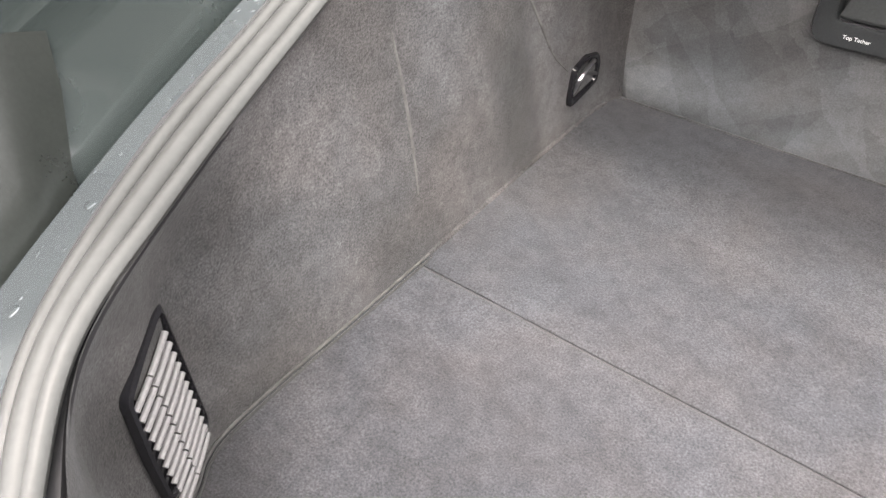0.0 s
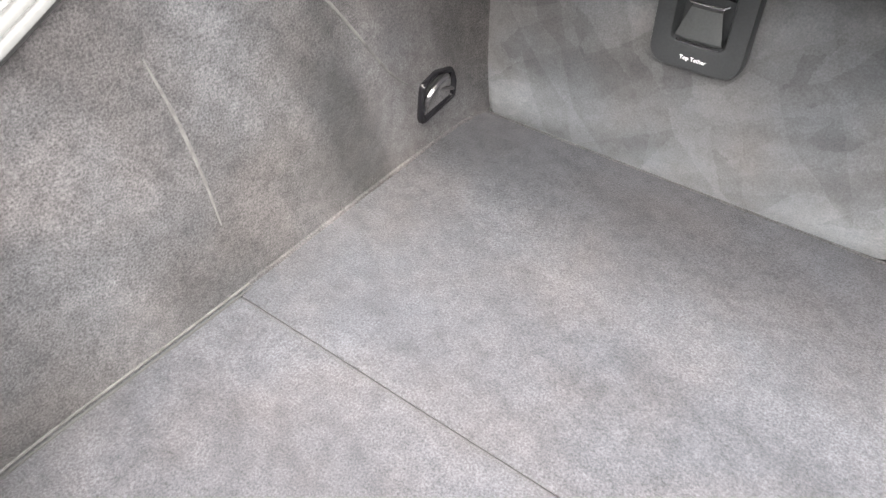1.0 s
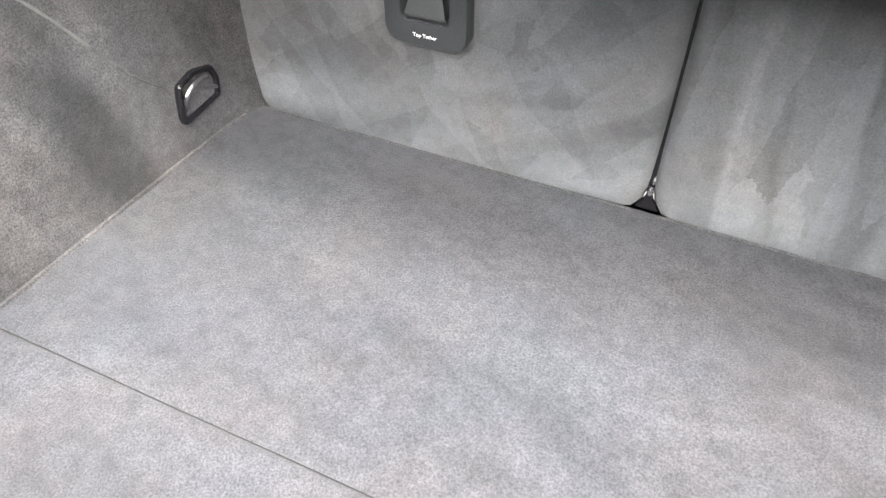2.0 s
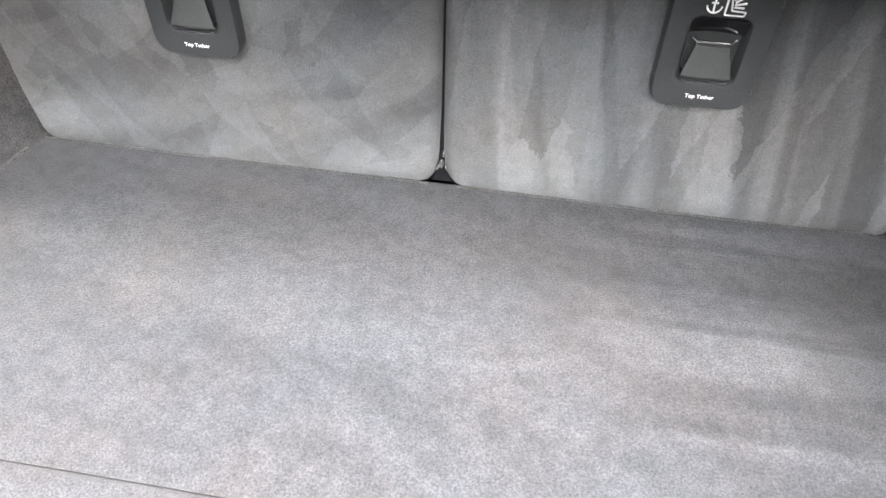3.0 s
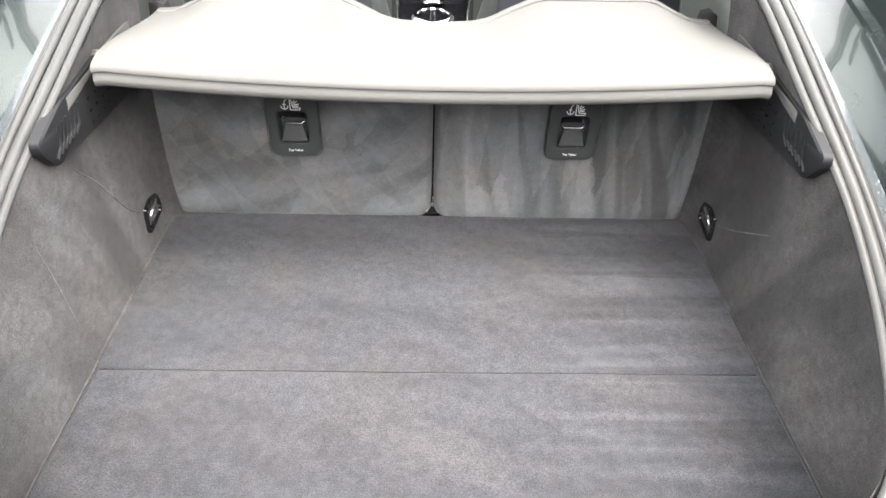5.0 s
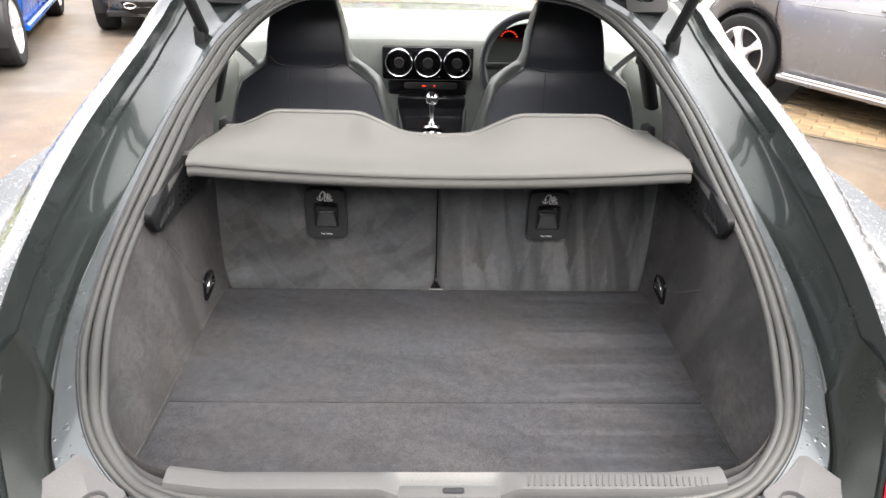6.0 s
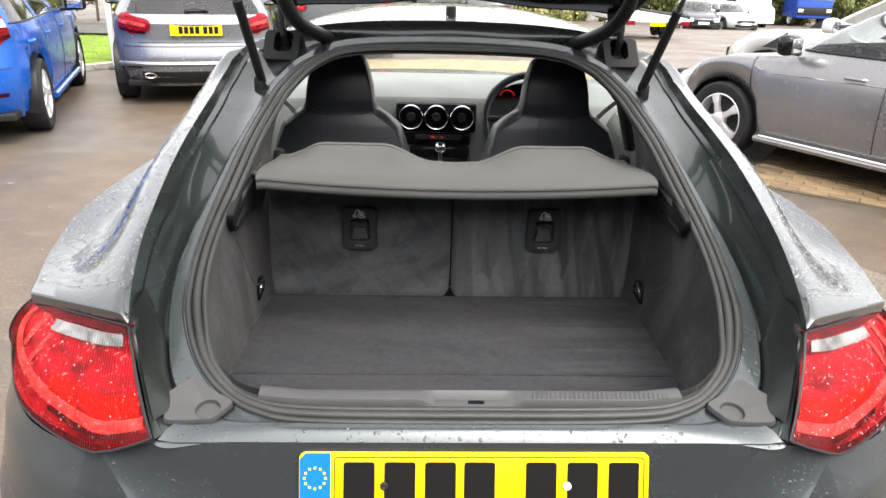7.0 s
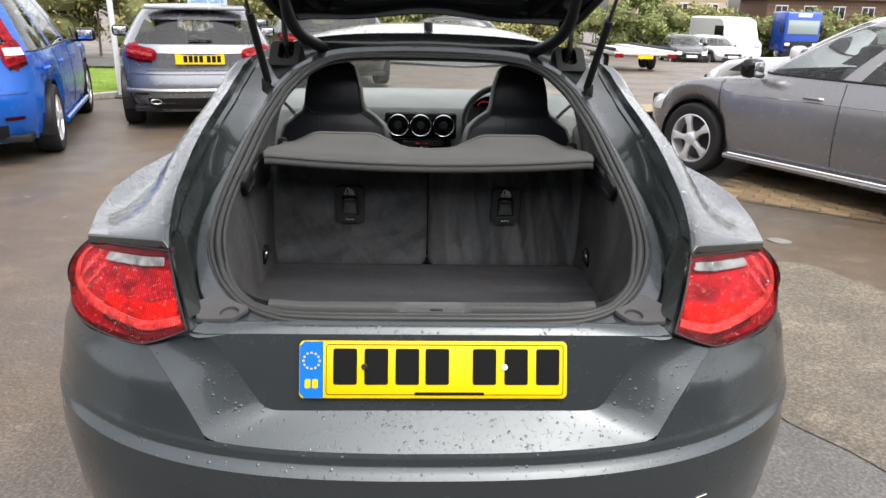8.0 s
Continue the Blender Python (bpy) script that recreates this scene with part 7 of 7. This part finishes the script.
def sheet(name, outline, z, mat, label, category):
    bm = bmesh.new()
    bm.faces.new([bm.verts.new((x, y, z)) for x, y in outline])
    bmesh.ops.triangulate(bm, faces=bm.faces[:])
    return tagged(part(name, bm, mat, smooth=0), label, category, kind="structure")


sheet("pavement_patch", ragged([(1.15, 1.3), (1.55, 2.35), (2.0, 2.66), (2.3, 2.6), (2.6, 2.1), (3.2, 1.6), (3.9, 0.6), (3.6, -1.5), (2.6, -2.4), (1.9, -0.6), (1.5, 0.55), (1.38, 0.95)], 120, 0.10, 2), 0.004, SANDY, "dry sandy-coloured asphalt patch", "pavement")
sheet("road_patch", ragged([(-1.4, 8.5), (0.5, 8.6), (2.5, 7.2), (4.0, 9.0), (6.0, 9.6), (4.5, 9.9), (1.0, 9.9), (-1.0, 9.7)], 120, 0.25, 7), 0.004, SAND, "pale sandy strip across the yard", "pavement")

# block paving below the grey car: rows of clay blocks with sunk joints
PAVER = grained("clay_paver", (0.16, 0.115, 0.068), 0.75, 120, 0.25, 0.5, 7, distance=0.003)
rnd = node(PAVER, "ObjectInfo")
tone = ramp(PAVER, rnd, "Random", [(0.0, (0.62, 0.60, 0.58)), (0.5, (1.0, 1.0, 1.0)), (1.0, (1.3, 1.22, 1.1))])
pb = PAVER.node_tree.nodes["Principled BSDF"]
was = pb.inputs["Base Color"].links[0].from_node
shade(PAVER, mixed(PAVER, "MULTIPLY", 0.8, (was, "Color"), (tone, "Color")))
JOINT = grained("sand_joint", (0.10, 0.085, 0.065), 0.95, 150, 0.3, 0.4)
along, across = Vector((0.80, -0.60, 0)), Vector((0.60, 0.80, 0))
corner = Vector((2.36, 4.22, 0))
bm = bmesh.new()
bm.faces.new([bm.verts.new(corner + along * a + across * b + Vector((0, 0, 0.006))) for a, b in ((-0.02, -0.02), (5.0, -0.02), (5.0, 3.2), (-0.02, 3.2))])
paving = tagged(part("block_pavement", bm, JOINT, smooth=0), "worn yellow-brown block paving", "pavement", kind="structure")
bm = bmesh.new()
box(bm, (0, 0, 0.011), (0.196, 0.096, 0.014), 0.003, None, 1)
block = bpy.data.meshes.new("paver")
bm.to_mesh(block)
bm.free()
block.materials.append(PAVER)
rest = bmesh.new()
count = 0
for j in range(31):
    for i in range(25):
        a, b = i * 0.2 + 0.1 + (0.1 if j % 2 else 0), j * 0.1 + 0.05
        if a > 4.95:
            continue
        p = corner + along * a + across * b
        m = Matrix.Translation(p + Vector((0, 0, random.uniform(-0.002, 0.002)))) @ Matrix.Rotation(math.atan2(along.y, along.x) + random.uniform(-0.012, 0.012), 4, "Z")
        if j < 14 and i < 21 and count < 290:
            ob = new("paver", block)
            ob.parent = paving
            ob.matrix_basis = m
            count += 1
        else:
            box(rest, p + Vector((0, 0, 0.011)), (0.196, 0.096, 0.014), 0, Matrix.Rotation(math.atan2(along.y, along.x), 4, "Z"))
tagged(part("paver_field", rest, PAVER, paving, smooth=0), kind="stuff")

# grass verge with a kerb
verge = [(-4.95, 9.1), (-4.4, 9.85), (-3.6, 10.6), (-2.2, 11.6), (-0.8, 12.2), (-0.8, 13.6), (-3.0, 15.2), (-7.0, 15.8), (-14.0, 14.5), (-22.0, 10.5), (-16, 5.0), (-9, 6.2)]
V = spline(verge + [verge[0]], 120)[:-1]
bm = bmesh.new()
c = V.mean(0)
grid(bm, [[(c[0] + (x - c[0]) * f, c[1] + (y - c[1]) * f, fall(c[1] + (y - c[1]) * f) + h) for x, y in V] for f, h in ((1.0, -0.02), (1.0, 0.06), (0.98, 0.09), (0.6, 0.12), (0.02, 0.12))], close_u=True)
lawn = tagged(part("grass_verge", bm, GRASS), "bright green mown grass verge", "grass", kind="structure")
bm = bmesh.new()
for k in range(9000):
    a, r = random.random() * 2 * math.pi, math.sqrt(random.random())
    i = random.randrange(len(V))
    x, y = c[0] + (V[i][0] - c[0]) * r, c[1] + (V[i][1] - c[1]) * r
    if x < -10:
        continue
    z = fall(y) + 0.085
    h, w = random.uniform(0.03, 0.07), 0.006
    dx, dy = random.uniform(-0.02, 0.02), random.uniform(-0.02, 0.02)
    vs = [bm.verts.new(q) for q in ((x - w, y, z), (x + w, y, z), (x + dx, y + dy, z + h))]
    bm.faces.new(vs)
tagged(part("grass_blades", bm, BLADE, smooth=0), "short grass blades", "grass", kind="stuff")
kerb = tagged(new("kerb"), "pale concrete kerb round the grass", "kerb", kind="structure")
for i in range(0, 44):
    a, b = V[i % 120], V[(i + 1) % 120]
    d = Vector((b[0] - a[0], b[1] - a[1], 0))
    bm = bmesh.new()
    mid = ((a[0] + b[0]) / 2, (a[1] + b[1]) / 2)
    box(bm, (mid[0], mid[1], fall(mid[1]) + 0.035), (d.length - 0.008, 0.11, 0.09), 0.012, Matrix.Rotation(math.atan2(d.y, d.x), 4, "Z"), 1)
    part("kerbstone", bm, KERB, kerb)
# the lane behind the verge
sheet("lane", [(-40, 12.5), (-14, 16.2), (-4, 16.6), (1, 14.6), (2.5, 15.5), (-3, 19.5), (-15, 19.2), (-40, 16)], 0.0, DARK_WET, "grey tarmac lane behind the verge", "road").location.z = fall(16.5) + 0.10

# ---- hedge, trees, post, sign, houses ----
LEAF = material("leaf_green", (0.07, 0.11, 0.025), 0.65, 0, 0.35)
lv = node(LEAF, "NewGeometry")
shade(LEAF, ramp(LEAF, lv, "Random Per Island", [(0.0, (0.09, 0.115, 0.03)), (0.4, (0.17, 0.19, 0.055)), (0.75, (0.25, 0.23, 0.085)), (1.0, (0.32, 0.25, 0.12))]))
LEAF2 = material("leaf_dark_green", (0.05, 0.09, 0.02), 0.65, 0, 0.35)
lv = node(LEAF2, "NewGeometry")
shade(LEAF2, ramp(LEAF2, lv, "Random Per Island", [(0.0, (0.06, 0.085, 0.024)), (0.5, (0.13, 0.165, 0.045)), (1.0, (0.21, 0.23, 0.08))]))
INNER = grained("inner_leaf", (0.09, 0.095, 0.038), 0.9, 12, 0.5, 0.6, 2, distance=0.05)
BARK = grained("bark", (0.10, 0.075, 0.055), 0.9, 40, 0.3, 0.8, 5, distance=0.01)


def crown_mesh(centres, count, leaf, rng):
    """Leaves scattered in shells round several uneven clumps, as one quick mesh."""
    verts, faces = [], []
    for k in range(count):
        cx, cy, cz, r, ry, rz = centres[rng.integers(len(centres))]
        d = rng.normal(size=3)
        d /= np.linalg.norm(d)
        q = np.array((cx, cy, cz)) + d * np.array((r, ry, rz)) * rng.uniform(0.55, 1.08)
        u = rng.normal(size=3)
        u /= np.linalg.norm(u)
        v = np.cross(u, d)
        v /= np.linalg.norm(v) + 1e-9
        s = leaf * rng.uniform(0.6, 1.4)
        n0 = len(verts)
        verts += [tuple(q - u * s), tuple(q + v * s * 0.45), tuple(q + u * s), tuple(q - v * s * 0.45)]
        faces.append((n0, n0 + 1, n0 + 2, n0 + 3))
    return verts, faces


def shrub(name, label, category, at, width, depth, height, count, leaf, mat, seed, trunk=0.0):
    rng = np.random.default_rng(seed)
    ob = thing(name, label, category, at)
    centres = []
    for k in range(int(9 + width * 2.2) if trunk else int(width * height * 2.4)):
        x, z = rng.uniform(-0.5, 0.5) * width, trunk + rng.uniform(0.12, 0.92) * (height - trunk)
        r = rng.uniform(0.45, 0.85)
        centres.append((x, rng.uniform(-0.4, 0.4) * depth, z, r * min(1.1, width / 3), r * min(1.1, depth / 2), r))
    verts, faces = crown_mesh(centres, count, leaf, rng)
    me = bpy.data.meshes.new("crown")
    me.from_pydata(verts, [], faces)
    me.materials.append(mat)
    cr = new("crown", me)
    cr.parent = ob
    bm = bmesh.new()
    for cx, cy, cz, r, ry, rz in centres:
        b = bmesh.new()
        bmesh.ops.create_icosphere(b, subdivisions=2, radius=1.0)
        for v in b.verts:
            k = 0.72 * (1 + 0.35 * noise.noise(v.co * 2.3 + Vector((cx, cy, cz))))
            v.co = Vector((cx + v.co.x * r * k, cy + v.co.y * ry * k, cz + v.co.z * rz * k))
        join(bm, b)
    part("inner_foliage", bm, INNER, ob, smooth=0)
    bm = bmesh.new()
    for k in range(5 if not trunk else 1):
        x = rng.uniform(-0.35, 0.35) * width if not trunk else 0
        tube(bm, [(x, 0, -0.1), (x + rng.uniform(-0.1, 0.1), 0.05, height * 0.4), (x + rng.uniform(-0.3, 0.3), 0, height * 0.8)], [0.09 if trunk else 0.05, 0.06 if trunk else 0.03, 0.015], 8)
        for b in range(5):
            z = height * rng.uniform(0.35, 0.7)
            tube(bm, [(x, 0.02, z), (x + rng.uniform(-0.5, 0.5) * width * 0.6, rng.uniform(-0.4, 0.4) * depth, z + rng.uniform(0.3, 0.25 * height + 0.3))], [0.03, 0.008], 6)
    part("stems", bm, BARK, ob)
    return ob


for k in range(9):
    x = -33 + 4.1 * k
    shrub("hedge", "tall mixed hedge of brownish green leaves", "hedge", (x, 25.5 + 0.12 * k, fall(26) + 0.05), 5.2, 1.8, 3.4 + 0.4 * (k % 3), 8000, 0.105, LEAF, 20 + k)
for k in range(8):
    x = 6.5 + 4.2 * k
    shrub("hedge", "green hedge behind the parked cars", "hedge", (x, 45.0 + 0.9 * k, fall(46)), 5.4, 2.2, 2.6 + 0.5 * (k % 2), 7000, 0.13, LEAF2 if k % 3 else LEAF, 60 + k)
for k, (x, y, h, w) in enumerate(((5.5, 50, 4.2, 4.5), (10.5, 52, 8.0, 5.5), (16.5, 53, 6.5, 4.0), (-6.0, 31, 7.5, 5.0), (-17.0, 32, 8.5, 6.0), (-28, 30, 7.0, 5.5), (0.5, 50, 3.4, 5.0))):
    shrub("tree", "broad tree with autumn-tinged leaves", "tree", (x, y, fall(y)), w, w * 0.8, h, 7000, 0.16, LEAF if k % 2 else LEAF2, 90 + k, 1.6)

post = thing("sign_post", "white painted post on the grass edge", "post", (-4.42, 9.55, 0))
bm = bmesh.new()
tube(bm, [(0, 0, -0.05), (-0.01, 0, 1.5), (-0.03, 0, 4.2)], 0.042, 12)
part("pole", bm, WHITE_P, post)
bm = bmesh.new()
lathe(bm, [(0.10, 0.0), (0.10, 0.02), (0.05, 0.05)], 16)
part("foot_plate", bm, STEEL, post)

board = thing("sales_board", "pale grey-blue sales board on two posts", "sign", (-4.34, 14.2, fall(14.2)), 8)
bm = bmesh.new()
box(bm, (0, 0, 1.50 - fall(14.2)), (0.78, 0.04, 0.60), 0.008)
panel = part("panel", bm, grained("board_paint", (0.42, 0.47, 0.55), 0.5, 200, 0.08, 0.05), board)
words("board_text", "Used Cars", 0.15, pose(0, -0.023, 1.40 - fall(14.2)) @ wall_turn(), PLATE_BLUE, panel)
for x in (-0.33, 0.33):
    bm = bmesh.new()
    tube(bm, [(x, 0.03, -0.1), (x, 0.03, 2.1)], 0.025, 10)
    part("post", bm, STEEL, board)

BRICK_W = grained("brown_cladding", (0.13, 0.085, 0.06), 0.85, 30, 0.3, 0.4)
STONE_W = grained("beige_render", (0.42, 0.35, 0.26), 0.9, 40, 0.15, 0.3)
ROOF_T = grained("roof_tiles", (0.10, 0.07, 0.055), 0.8, 25, 0.3, 0.6)


def house(label, at, yaw, w, d, h, wall):
    ob = thing("house", label, "house", at, yaw)
    bm = bmesh.new()
    box(bm, (0, d / 2, h / 2), (w, d, h), 0.02)
    wl_ = part("wall", bm, wall, ob)
    bm = bmesh.new()
    rows = [[(x, y, z) for x in np.linspace(-w / 2 - 0.4, w / 2 + 0.4, 9)] for y, z in ((-0.5, h - 0.05), (-0.5, h + 0.1), (d / 2, h + d * 0.32), (d + 0.5, h + 0.1), (d + 0.5, h - 0.05))]
    vs = grid(bm, rows)
    for j in (0, -1):
        bm.faces.new([r[j] for r in vs])
    part("roof", bm, ROOF_T, ob)
    n = int(w // 2.4)
    for i in range(n):
        for z in ([1.5, 4.0] if h > 4.5 else [1.5]):
            x = (i + 0.5) * w / n - w / 2
            bm = bmesh.new()
            box(bm, (x, -0.02, z), (1.15, 0.10, 1.2), 0.02)
            wd = part("window", bm, WHITE_P, ob)
            bm = bmesh.new()
            for s in (-1, 1):
                box(bm, (x + s * 0.27, -0.075, z), (0.46, 0.02, 1.0), 0.004)
            part("pane", bm, GLOSS, wd)
    for k in range(int(h / 0.35)):
        bm = bmesh.new()
        box(bm, (0, -0.012, 0.3 + 0.35 * k), (w, 0.03, 0.30), 0.006)
        part("board", bm, wall, wl_)


house("brown boarded house beyond the yard", (46, 66, -2.4), -8, 26, 9, 5.2, BRICK_W)
house("beige rendered house beyond the hedge", (25, 68, -2.4), 4, 9, 8, 5.5, STONE_W)

# small litter and pale stones on the tarmac
PEBBLE = grained("pale_chip", (0.15, 0.143, 0.13), 0.8, 90, 0.15, 0.3)
rng = np.random.default_rng(5)
for x, y, r in ((2.35, 3.05, 0.075), (2.15, 2.95, 0.03), (-1.62, 2.2, 0.010), (-2.4, 3.4, 0.015), (-2.1, 2.7, 0.010), (-2.9, 3.9, 0.017), (-1.9, 3.6, 0.008), (1.75, 2.6, 0.015)):
    bm = bmesh.new()
    ring_ = [(r * (1 + 0.25 * rng.normal()) * math.cos(a), r * 0.8 * math.sin(a)) for a in np.linspace(0, 2 * math.pi, 11, endpoint=False)]
    plate_of(bm, ring_, 0.004 + r * 0.06, pose(x, y, 0.0), 0.002)
    tagged(part("paper_scrap", bm, PEBBLE), "flat pale scrap lying on the tarmac", "litter", "scraps on the tarmac")

# unseen wall added behind the camera to cut low sky light and dim reflections
bm = bmesh.new()
box(bm, (0, -10.5, 3.0), (60, 0.3, 6.0), 0.02)
tagged(part("sky_blocker_wall", bm, grained("grey_cladding", (0.10, 0.10, 0.10), 0.7, 20, 0.2, 0.3, 1.0)), "unseen plain grey wall added behind the camera to block low sky", "wall", kind="structure")
